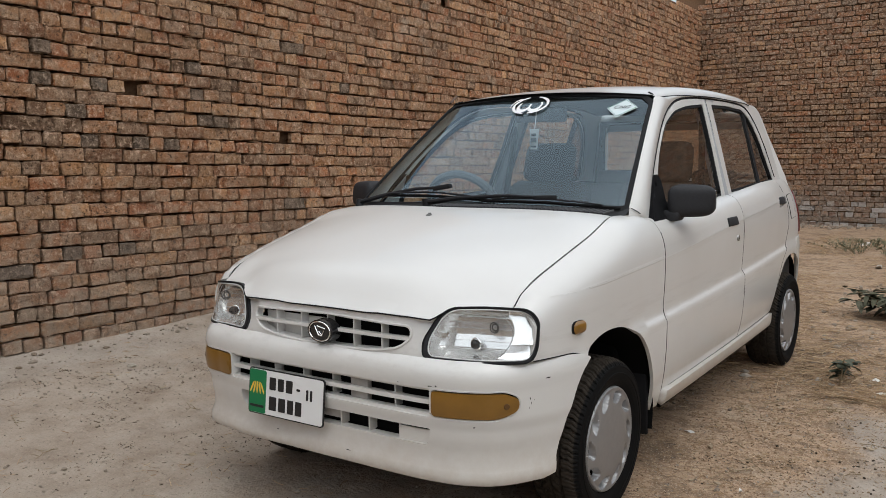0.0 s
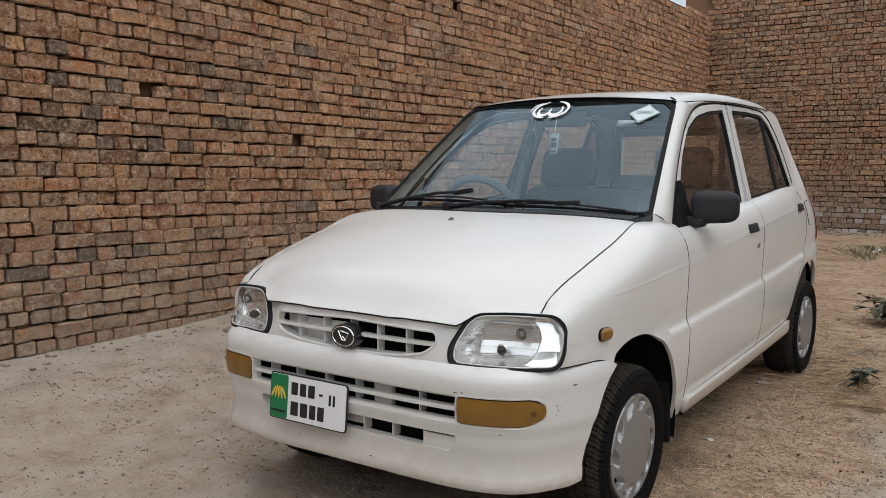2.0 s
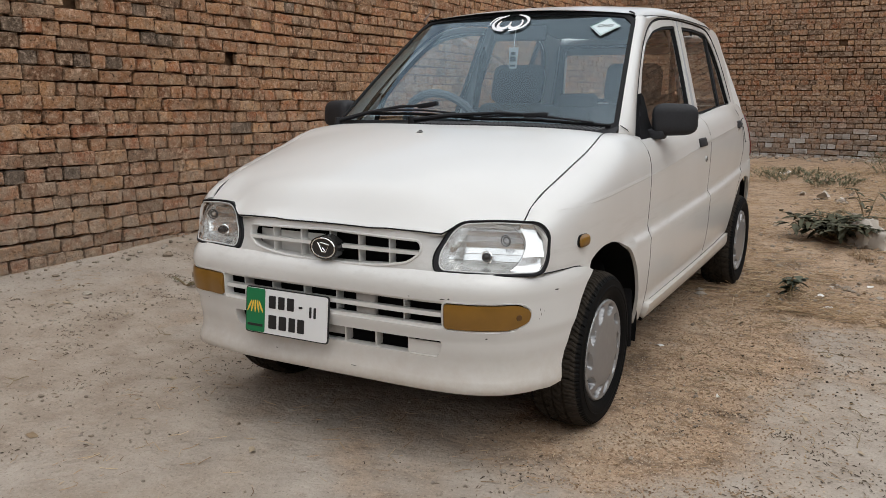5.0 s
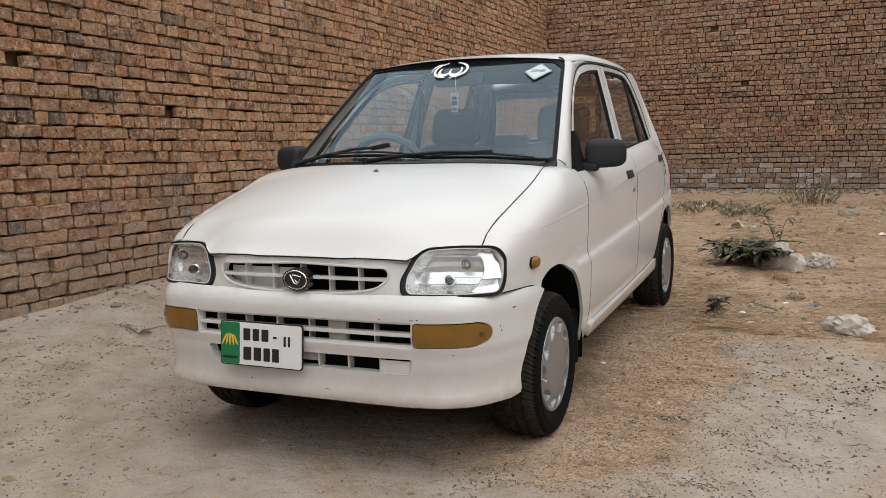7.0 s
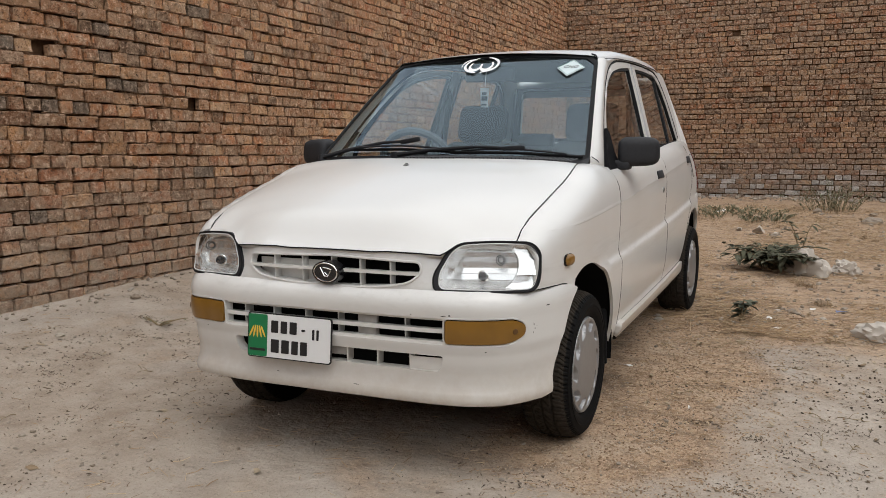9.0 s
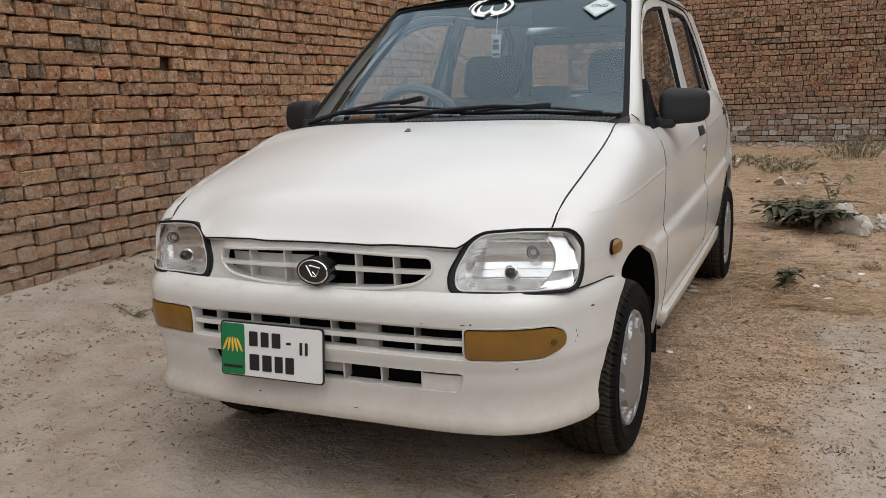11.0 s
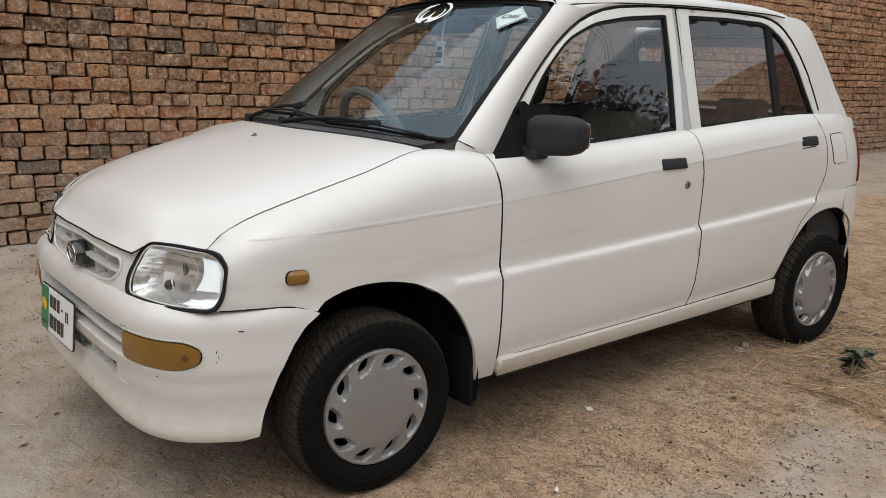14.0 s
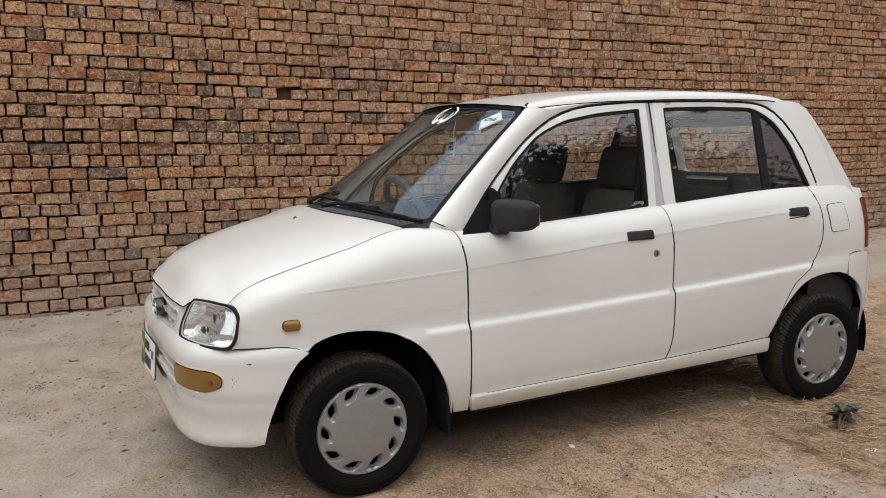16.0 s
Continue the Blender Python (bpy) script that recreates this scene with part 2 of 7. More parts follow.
def obj(name, verts, faces, material, parent=None, label="", smooth=True):
    me = bpy.data.meshes.new(name)
    me.from_pydata([tuple(v) for v in verts], [], faces)
    if smooth:
        me.polygons.foreach_set("use_smooth", [True] * len(me.polygons))
    me.materials.append(material)
    me.update()
    ob = new(name, me)
    if parent:
        ob.parent = parent
    if label:
        tagged(ob, label)
    return ob


def part(name, bm, material, parent=None, label="", smooth=True):
    """One bmesh as one mesh object under a thing or a part."""
    me = bpy.data.meshes.new(name)
    bm.to_mesh(me)
    bm.free()
    if smooth:
        me.polygons.foreach_set("use_smooth", [True] * len(me.polygons))
        me.set_sharp_from_angle(angle=radians(38))
    me.materials.append(material)
    ob = new(name, me)
    if parent:
        ob.parent = parent
    if label:
        tagged(ob, label)
    return ob


def box(bm, lo, hi, bevel=0.0, seg=2, m=None):
    r = bmesh.ops.create_cube(bm, size=1)["verts"]
    for v in r:
        v.co = Vector([lo[i] + (v.co[i] + 0.5) * (hi[i] - lo[i]) for i in range(3)])
    made = list({e for v in r for e in v.link_edges})
    if bevel:
        out = bmesh.ops.bevel(bm, geom=made, offset=bevel, segments=seg, affect="EDGES", profile=0.5)
        r = list({v for f in out["faces"] for v in f.verts} | {v for v in r if v.is_valid})
    if m:
        bmesh.ops.transform(bm, matrix=m, verts=r)
    return r


def tube(bm, pts, rad, seg=8, closed=False):
    """A round bar along points; rad is one radius or one for each point."""
    pts = [Vector(p) for p in pts]
    n = len(pts)
    rads = rad if isinstance(rad, (list, tuple)) else [rad] * n
    rings, side = [], None
    for i, p in enumerate(pts):
        a, b = pts[(i - 1) % n if closed else max(i - 1, 0)], pts[(i + 1) % n if closed else min(i + 1, n - 1)]
        d = (b - a).normalized()
        if side is None:
            side = d.orthogonal().normalized()
        side = (side - d * side.dot(d)).normalized()
        up = d.cross(side)
        rings.append([bm.verts.new(p + (side * math.cos(k * math.tau / seg) + up * math.sin(k * math.tau / seg)) * rads[i]) for k in range(seg)])
    for i in range(n if closed else n - 1):
        q, w = rings[i], rings[(i + 1) % n]
        for k in range(seg):
            bm.faces.new((q[k], q[(k + 1) % seg], w[(k + 1) % seg], w[k]))
    if not closed:
        bm.faces.new(rings[0][::-1])
        bm.faces.new(rings[-1])


def sampled(points, step, closed=True):
    """A polyline with points no further apart than step."""
    out, n = [], len(points)
    for i in range(n if closed else n - 1):
        a, b = np.array(points[i], float), np.array(points[(i + 1) % n], float)
        k = max(1, int(math.ceil(np.linalg.norm(b - a) / step)))
        out += [tuple(a + (b - a) * j / k) for j in range(k)]
    return out if closed else out + [tuple(points[-1])]


def spline(points, step=0.02, closed=False):
    """A smooth curve through points (Catmull-Rom)."""
    p = np.array(points, float)
    n, out = len(p), []
    for i in range(n if closed else n - 1):
        a, b = p[i], p[(i + 1) % n]
        z = p[(i - 1) % n] if closed or i > 0 else 2 * a - b
        c = p[(i + 2) % n] if closed or i < n - 2 else 2 * b - a
        k = max(1, int(math.ceil(np.linalg.norm(b - a) / step)))
        for j in range(k):
            t = j / k
            out.append(tuple(0.5 * (2 * a + (b - z) * t + (2 * z - 5 * a + 4 * b - c) * t * t + (3 * a - z - 3 * b + c) * t**3)))
    return out if closed else out + [tuple(p[-1])]


def rounded(points, radius, seg=5):
    """A polygon whose corners are rounded; radius is one or one for each corner."""
    out, n = [], len(points)
    for i in range(n):
        r = radius[i] if isinstance(radius, (list, tuple)) else radius
        p, a, b = np.array(points[i], float), np.array(points[i - 1], float), np.array(points[(i + 1) % n], float)
        da, db = a - p, b - p
        la, lb = np.linalg.norm(da), np.linalg.norm(db)
        k = min(r, la * 0.49, lb * 0.49)
        if k < 1e-4:
            out.append(tuple(p))
            continue
        s, e = p + da / la * k, p + db / lb * k
        for j in range(seg + 1):
            t = j / seg
            out.append(tuple((1 - t) ** 2 * s + 2 * t * (1 - t) * p + t * t * e))
    return out


def inside(poly, q):
    """Which of the points q lie inside the polygon."""
    p, q = np.array(poly), np.array(q)
    res = np.zeros(len(q), bool)
    x, y = q[:, 0], q[:, 1]
    j = len(p) - 1
    for i in range(len(p)):
        (xi, yi), (xj, yj) = p[i], p[j]
        if yi != yj:
            res ^= ((yi > y) != (yj > y)) & (x < (xj - xi) * (y - yi) / (yj - yi) + xi)
        j = i
    return res


def sheet(poly, place, step, holes=(), thick=0.012, toward=(1, 0, 0), rim=True, extra=()):
    """A panel: the flat outline poly (with holes), laid on the surface place(u, v), its rim turned inwards by thick.
    Gives the vertices and faces; the side that shows looks toward the given way."""
    loops = [sampled(poly, step)] + [sampled(h, step) for h in holes]
    pts, edges = [], []
    for lp in loops:
        k = len(pts)
        pts += lp
        edges += [(k + i, k + (i + 1) % len(lp)) for i in range(len(lp))]
    b = np.array(pts)
    lo, hi = b.min(0), b.max(0)
    gx, gy = np.meshgrid(np.arange(lo[0] + step / 2, hi[0], step), np.arange(lo[1] + step / 2, hi[1], step))
    g = np.stack([gx.ravel(), gy.ravel()], 1)
    if len(extra):
        ex = np.array(extra)
        far = np.array([np.min(np.sum((ex - q) ** 2, 1)) for q in g]) > (0.3 * step) ** 2
        g = np.concatenate([g[far], ex])
    ok = inside(loops[0], g)
    for h in loops[1:]:
        ok &= ~inside(h, g)
    g = g[ok]
    if len(g):
        near = np.array([np.min(np.sum((b - q) ** 2, 1)) for q in g])
        g = g[near > (0.3 * step) ** 2]
    allp = [Vector((float(u), float(v))) for u, v in pts] + [Vector((float(u), float(v))) for u, v in g]
    vs, _, fs, *_ = geometry.delaunay_2d_cdt(allp, edges, [], 0, 1e-7)
    uv = np.array([(v.x, v.y) for v in vs])
    cen = np.array([uv[list(f)].mean(0) for f in fs])
    ok = inside(loops[0], cen)
    for h in loops[1:]:
        ok &= ~inside(h, cen)
    faces = [tuple(f) for f, o in zip(fs, ok) if o]
    verts = [Vector(place(u, v)) for u, v in uv]
    total = Vector()
    norm = [Vector() for _ in verts]
    for f in faces:
        c = (verts[f[1]] - verts[f[0]]).cross(verts[f[2]] - verts[f[0]])
        total += c
        for i in f:
            norm[i] += c
    if total.dot(Vector(toward)) < 0:
        faces = [f[::-1] for f in faces]
        norm = [-n for n in norm]
    if rim and thick:
        seen = {}
        for f in faces:
            for i in range(len(f)):
                a, c = f[i], f[(i + 1) % len(f)]
                seen[(a, c)] = seen.get((a, c), 0) + 1
        made = {}

        def low(i):
            if i not in made:
                made[i] = (len(verts), len(verts) + 1)
                verts.append(verts[i].copy())
                verts.append(verts[i] - norm[i].normalized() * thick)
            return made[i]

        for a, c in list(seen):
            if (c, a) not in seen:
                (a0, a1), (c0, c1) = low(a), low(c)
                faces.append((c0, a0, a1, c1))
    return verts, faces


def both(name, vf, material, parent, label="", smooth=True):
    """A part on the left of the car and its mirror image on the right. Gives both."""
    v, f = vf
    a = obj(name, v, f, material, parent, label, smooth)
    b = obj(name, [(-p[0], p[1], p[2]) for p in v], [t[::-1] for t in f], material, parent, label, smooth)
    return a, b


def lerp(x, xs, ys):
    return float(np.interp(x, xs, ys))


def curve(points):
    """A smooth function through (x, y) points, with slopes that don't overshoot."""
    xs, ys = np.array([p[0] for p in points], float), np.array([p[1] for p in points], float)
    d = np.diff(ys) / np.diff(xs)
    m = np.r_[d[0], [0 if a * b <= 0 else 2 * a * b / (a + b) for a, b in zip(d[:-1], d[1:])], d[-1]]

    def f(x):
        i = int(np.clip(np.searchsorted(xs, x) - 1, 0, len(xs) - 2))
        h = xs[i + 1] - xs[i]
        t = min(max((x - xs[i]) / h, 0), 1)
        return float((1 + 2 * t) * (1 - t) ** 2 * ys[i] + t * (1 - t) ** 2 * h * m[i] + t * t * (3 - 2 * t) * ys[i + 1] + t * t * (t - 1) * h * m[i + 1])

    return f

# ---- ground and walls ----
WALL_X, WALL_SLOPE, BACK_Y = -2.80, -0.026, 11.8


def wall_x(y):
    return WALL_X + WALL_SLOPE * y


def ground_z(x, y):
    """Height of the ground: flat under the car, rising a little to the walls, uneven in the open."""
    rise = 0.10 * max(0.0, min(1.0, (-1.2 - x) / 1.6)) ** 1.5
    away = min(1.0, max(0.0, (math.hypot((x) / 1.3, (y - 1.2) / 2.2) - 0.9)))
    n = noise.noise((x * 0.55, y * 0.55, 3.1)) * 0.05 + noise.noise((x * 1.7, y * 1.7, 7.7)) * 0.018
    fine = noise.noise((x * 6, y * 6, 1.3)) * 0.005 + noise.noise((x * 17, y * 17, 5.3)) * 0.0025
    return rise + n * away * (0.5 if x < 2 else 1) + fine


def ground_material():
    m = mat("dry_earth", (0.3, 0.25, 0.2), 0.95, spec=0.15)
    v = coords(m)
    sep = node(m, "ShaderNodeSeparateXYZ")
    wire(m, v, sep.inputs[0])
    big, mid, fine, grit = noise_of(m, v, 0.8, 5, 0.6), noise_of(m, v, 4.5, 6, 0.65), noise_of(m, v, 38, 6, 0.7), noise_of(m, v, 160, 3, 0.6)
    silt = ramp(m, mid, [(0.3, (0.270, 0.214, 0.164)), (0.52, (0.365, 0.304, 0.243)), (0.8, (0.440, 0.380, 0.314))])
    straw = ramp(m, fine, [(0.3, (0.20, 0.122, 0.072)), (0.48, (0.375, 0.250, 0.156)), (0.70, (0.53, 0.385, 0.255))])
    tread = noise_of(m, coords(m, (1, 1.6, 1)), 7, 6, 0.7)
    straw = mixc(m, ramp(m, tread, [(0.36, (0.85, 0.85, 0.85)), (0.50, (0, 0, 0))]), straw, (0.13, 0.085, 0.052))
    straw = mixc(m, ramp(m, tread, [(0.52, (0, 0, 0)), (0.68, (0.8, 0.8, 0.8))]), straw, (0.40, 0.288, 0.188))
    patch = noise_of(m, coords(m, (1, 1.3, 1)), 1.9, 6, 0.68)
    straw = mixc(m, ramp(m, patch, [(0.36, (0.8, 0.8, 0.8)), (0.46, (0, 0, 0))]), straw, (0.15, 0.100, 0.064))
    straw = mixc(m, ramp(m, patch, [(0.54, (0, 0, 0)), (0.64, (0.75, 0.75, 0.75))]), straw, ramp(m, fine, [(0.3, (0.31, 0.230, 0.158)), (0.7, (0.51, 0.395, 0.285))]))
    # straw litter lies over the far part of the yard and in a strip beside the car
    def span(out, lo, hi):
        n = node(m, "ShaderNodeMapRange", **{"From Min": lo, "From Max": hi})
        wire(m, sep.outputs[out], n.inputs["Value"])
        return n.outputs[0]

    def calc(op, a, b):
        n = m.node_tree.nodes.new("ShaderNodeMath")
        n.operation = op
        for k, q in enumerate((a, b)):
            if isinstance(q, float):
                n.inputs[k].default_value = q
            else:
                wire(m, q, n.inputs[k])
        return n.outputs[0]

    far = calc("MULTIPLY", span("X", -1.6, -0.6), span("Y", 1.05, 2.35))
    strip = calc("MULTIPLY", calc("MULTIPLY", span("X", 0.2, 0.6), span("X", 1.35, 0.75)), span("Y", -0.6, 0.2))
    zone = calc("MULTIPLY", calc("MAXIMUM", far, calc("MULTIPLY", strip, 0.95)), 0.56)
    total = calc("ADD", zone, big)
    mask = ramp(m, total, [(0.56, (0, 0, 0)), (0.72, (0.9, 0.9, 0.9))])
    # greyer, finer silt lies in drifts over the open ground
    drift = ramp(m, noise_of(m, coords(m, (1.0, 0.7, 1)), 0.9, 4, 0.6), [(0.46, (0, 0, 0)), (0.60, (0.85, 0.85, 0.85))])
    silt = mixc(m, drift, silt, ramp(m, mid, [(0.3, (0.320, 0.276, 0.230)), (0.7, (0.430, 0.377, 0.320))]))
    c = mixc(m, mask, silt, straw)

    # coarse grain shows in the trodden soil, and in the silt only faintly
    coarse = calc("ADD", 0.45, calc("MULTIPLY", mask, 0.60))

    def grains(fac, stops, colour, c):
        return mixc(m, calc("MULTIPLY", ramp(m, fac, stops), coarse), c, colour)

    speck, blot, grain = noise_of(m, v, 62, 2, 0.5), noise_of(m, v, 24, 4, 0.7), noise_of(m, coords(m, (1, 1, 1)), 110, 2, 0.6)
    c = grains(grit, [(0.60, (0, 0, 0)), (0.68, (0.5, 0.5, 0.5))], (0.17, 0.13, 0.092), c)
    c = grains(fine, [(0.62, (0, 0, 0)), (0.76, (0.5, 0.5, 0.5))], (0.20, 0.155, 0.11), c)
    c = grains(speck, [(0.64, (0, 0, 0)), (0.70, (0.8, 0.8, 0.8))], (0.13, 0.10, 0.075), c)
    c = grains(blot, [(0.58, (0, 0, 0)), (0.70, (0.5, 0.5, 0.5))], (0.22, 0.17, 0.12), c)
    c = grains(grain, [(0.60, (0, 0, 0)), (0.66, (0.6, 0.6, 0.6))], (0.54, 0.46, 0.37), c)
    c = grains(grain, [(0.34, (0.65, 0.65, 0.65)), (0.40, (0, 0, 0))], (0.15, 0.105, 0.07), c)
    wire(m, c, bsdf(m).inputs["Base Color"])
    n1 = bump(m, mid, 0.9, 0.05)
    n2 = bump(m, fine, 0.45, 0.010, n1)
    wire(m, bump(m, grit, 0.5, 0.003, n2), bsdf(m).inputs["Normal"])
    return m


GROUND = ground_material()


def axis_steps(lo, hi, near_lo, near_hi, fine, coarse):
    return np.r_[np.arange(lo, near_lo, coarse), np.arange(near_lo, near_hi, fine), np.arange(near_hi, hi + coarse, coarse)]


gxs, gys = axis_steps(-60, 60, -3.4, 3.4, 0.045, 1.6), axis_steps(-60, 60, -2.0, 7.0, 0.045, 1.6)
gv = [(float(x), float(y), ground_z(x, y) if abs(x) < 12 and -10 < y < 14 else 0.0) for y in gys for x in gxs]
gn = len(gxs)
gf = [(j * gn + i, j * gn + i + 1, (j + 1) * gn + i + 1, (j + 1) * gn + i) for j in range(len(gys) - 1) for i in range(gn - 1)]
ground = obj("ground", gv, gf, GROUND)
tagged(ground, "dry pale dusty earth with straw, grit and clods", "ground", kind="structure")


def slab(name, lo, hi, label, m=None):
    bm = bmesh.new()
    box(bm, lo, hi, m=m)
    ob = part(name, bm, MUD, None, smooth=False)
    return tagged(ob, label, "wall", kind="structure")


turn = Matrix.Translation((WALL_X, 0, 0)) @ Matrix.Rotation(math.atan(-WALL_SLOPE), 4, "Z")
wall_left = slab("wall_west", (-0.25, -7.0, -0.2), (-0.10, 12.2, 3.612), "tall wall of rough red-brown bricks in mud mortar", turn)
wall_back = slab("wall_north", (-3.6, BACK_Y + 0.10, -0.2), (9.0, BACK_Y + 0.25, 4.3), "tall far wall of rough red-brown bricks in mud mortar")
# two unseen walls, added to hold back low sky light and darken reflections
wall_right = slab("wall_east", (7.2, -7.0, -0.2), (7.45, 11.8, 2.7), "plain unseen mud wall added to close the yard")
wall_near = slab("wall_south", (-2.6, -7.25, -0.2), (7.45, -7.0, 2.6), "plain unseen mud wall added to close the yard")

# ---- the car ----
# x: to the car's left, y: from the front axle backwards, z: up
car = new("hatchback_car")
tagged(car, "white five-door hatchback car parked on dusty ground beside a brick wall", "car")

ztop = curve([(-0.60, 0.66), (-0.435, 0.746), (-0.405, 0.778), (-0.36, 0.803), (-0.30, 0.827), (-0.2, 0.857), (-0.1, 0.884), (0.0, 0.910), (0.228, 0.968), (0.33, 0.966), (0.43, 0.950), (0.75, 0.955), (1.3, 0.988), (2.2, 1.034), (2.45, 1.03), (2.7, 1.0)])
xtop = curve([(-0.60, 0.55), (-0.43, 0.575), (-0.2, 0.588), (0.1, 0.585), (0.228, 0.575), (0.33, 0.585), (0.43, 0.612), (0.9, 0.613), (1.4, 0.611), (2.0, 0.598), (2.4, 0.585), (2.7, 0.56)])
hsh = curve([(-0.60, 0.07), (-0.43, 0.075), (-0.1, 0.10), (0.25, 0.14), (0.45, 0.12), (1.0, 0.13), (1.9, 0.14), (2.15, 0.20), (2.35, 0.27), (2.7, 0.28)])
zcrease = curve([(-0.7, 0.575), (0.2, 0.588), (1.4, 0.630), (2.25, 0.672), (2.8, 0.70)])
bow = curve([(-0.66, 0.56), (-0.50, 0.618), (-0.43, 0.646), (-0.33, 0.672), (-0.2, 0.690), (0.0, 0.697), (0.5, 0.697), (1.0, 0.696), (1.5, 0.692), (2.0, 0.684), (2.35, 0.675), (2.52, 0.668), (2.61, 0.654), (2.655, 0.628), (2.70, 0.55)])
side_form = curve([(-0.40, -0.045), (-0.34, -0.032), (-0.28, -0.019), (-0.20, -0.007), (-0.09, 0.0), (-0.022, 0.0008), (-0.008, 0.0), (0.0, -0.0035), (0.010, -0.0128), (0.017, -0.0150), (0.05, -0.0138), (0.12, -0.010), (0.2, -0.008), (0.28, -0.012), (0.36, -0.02)])


def flat_x(y, z):
    """Half width of the body's side, without the rounding of its top."""
    fade = lerp(y, [-0.35, 0.25, 2.2, 2.5], [0.25, 1, 1, 0.6])
    return bow(y) + side_form(z - zcrease(y)) * fade


bend = curve([(-1.0, 90), (1.7, 90), (2.05, 78), (2.30, 55), (2.45, 46), (3.0, 44)])


def side(y, w):
    """The body's side; w is the height, but along the rounded top an even step round the bend."""
    zt, h = ztop(y), hsh(y)
    if w <= zt - h:
        return Vector((flat_x(y, w), y, w))
    full = radians(bend(y))
    a = min((w - zt + h) / h, 1.0) * full
    base = flat_x(y, zt - h)
    return Vector((base - (base - xtop(y)) * (1 - math.cos(a)) / (1 - math.cos(full)), y, zt - h + h * math.sin(a) / math.sin(full)))


def wz(y, z):
    """The w of side() for a height z."""
    zt, h = ztop(y), hsh(y)
    if z <= zt - h:
        return z
    full = radians(bend(y))
    return zt - h + h * math.asin(min(1.0, (z - zt + h) / h) * math.sin(full)) / full


def on_side(points):
    return [(y, wz(y, z)) for y, z in points]


G2 = 0.0034  # half the gap between panels
FRONT_ARCH = [(-0.200 + G2, 0.578)] + spline([(-0.170, 0.600), (-0.12, 0.619), (-0.05, 0.629), (0.05, 0.622), (0.16, 0.588), (0.25, 0.517), (0.322, 0.40), (0.352, 0.30), (0.356, 0.258)], 0.03)
REAR_ARCH = spline([(1.962, 0.262), (1.975, 0.34), (2.045, 0.478), (2.17, 0.592), (2.32, 0.626), (2.45, 0.612), (2.56, 0.54), (2.61, 0.44), (2.628, 0.36)], 0.03)
DOOR_F = [(0.434, 0.318), (0.431, 0.45), (0.428, 0.60), (0.425, 0.72), (0.422, 0.82), (0.412, 0.90), (0.402, 0.952)]
DOOR_B = [(1.376, 0.337), (1.392, 0.375), (1.401, 0.43), (1.402, 0.60), (1.400, 0.72), (1.396, 0.84), (1.384, 0.92), (1.372, 0.992)]
DOOR_R = spline([(1.982, 0.355), (2.028, 0.452), (2.108, 0.590), (2.230, 0.676), (2.285, 0.775), (2.300, 0.905), (2.288, 0.965), (2.262, 1.035)], 0.04)


def shift(points, d):
    return [(y + d, z) for y, z in points]


def crease_points(y0, y1):
    return [(float(y), zcrease(y) + d) for y in np.arange(y0, y1, 0.02) for d in (-0.028, -0.018, -0.010, -0.004, 0.001, 0.006, 0.011, 0.018, 0.028)]


# front wing
edge_top = [(y, 9.0) for y in np.linspace(0.402 - G2, -0.43, 24)]
wing = FRONT_ARCH + [(0.432 - G2, 0.258)] + shift(DOOR_F, -G2) + edge_top + [(-0.430, 0.735), (-0.428, 0.70), (-0.434, 0.65), (-0.440, 0.612), (-0.442, 0.6045), (-0.36, 0.603), (-0.28, 0.600), (-0.24, 0.594)]
wing = [(y, min(wz(y, z), ztop(y))) if z < 5 else (y, ztop(y)) for y, z in wing]
wing_l, wing_r = both("front_wing", sheet(wing, side, 0.024, extra=crease_points(0.27, 0.42)), PAINT, car)
# doors
fdoor = [(0.434 + G2, 0.318)] + [(float(y), lerp(y, [0.43, 1.38], [0.318, 0.337])) for y in np.linspace(0.5, 1.36, 12)] + shift(DOOR_B, -G2) + [(float(y), 9) for y in np.linspace(1.34, 0.44, 20)] + shift(DOOR_F, G2)[::-1][:-1]
rdoor = shift(DOOR_B, G2)[::-1] + [(float(y), lerp(y, [1.38, 1.98], [0.337, 0.355])) for y in np.linspace(1.42, 1.95, 8)] + shift(DOOR_R, -G2) + [(float(y), 9) for y in np.linspace(2.23, 1.40, 20)]
fdoor, rdoor = [[(y, ztop(y)) if z > 5 or z > ztop(y) else (y, wz(y, z)) for y, z in d] for d in (fdoor, rdoor)]
handle_hole = {"f": rounded([(1.150, 0.852), (1.292, 0.858), (1.292, 0.908), (1.150, 0.902)], 0.012), "r": rounded([(2.062, 0.896), (2.200, 0.902), (2.200, 0.952), (2.062, 0.946)], 0.012)}
fd_l, fd_r = both("front_door", sheet(fdoor, side, 0.026, [on_side(handle_hole["f"])], extra=crease_points(0.45, 1.385)), PAINT, car)
rd_l, rd_r = both("rear_door", sheet(rdoor, side, 0.026, [on_side(handle_hole["r"])], extra=crease_points(1.415, 2.22)), PAINT, car)
# rear quarter
quarter = shift(DOOR_R, G2) + [(float(y), 9) for y in np.linspace(2.30, 2.655, 10)] + [(2.662, 0.93), (2.664, 0.80), (2.662, 0.715), (2.52, 0.712), (2.478, 0.702), (2.466, 0.668), (2.460, 0.6085)] + [p for p in REAR_ARCH if p[0] < 2.45][::-1] + [(1.975, 0.345)]
quarter = [(y, ztop(y)) if z > 5 or z > ztop(y) else (y, wz(y, z)) for y, z in quarter]
fuel = on_side(rounded([(2.352, 0.818), (2.478, 0.824), (2.462, 0.952), (2.340, 0.946)], 0.022))
both("rear_quarter_panel", sheet(quarter, side, 0.026), PAINT, car)
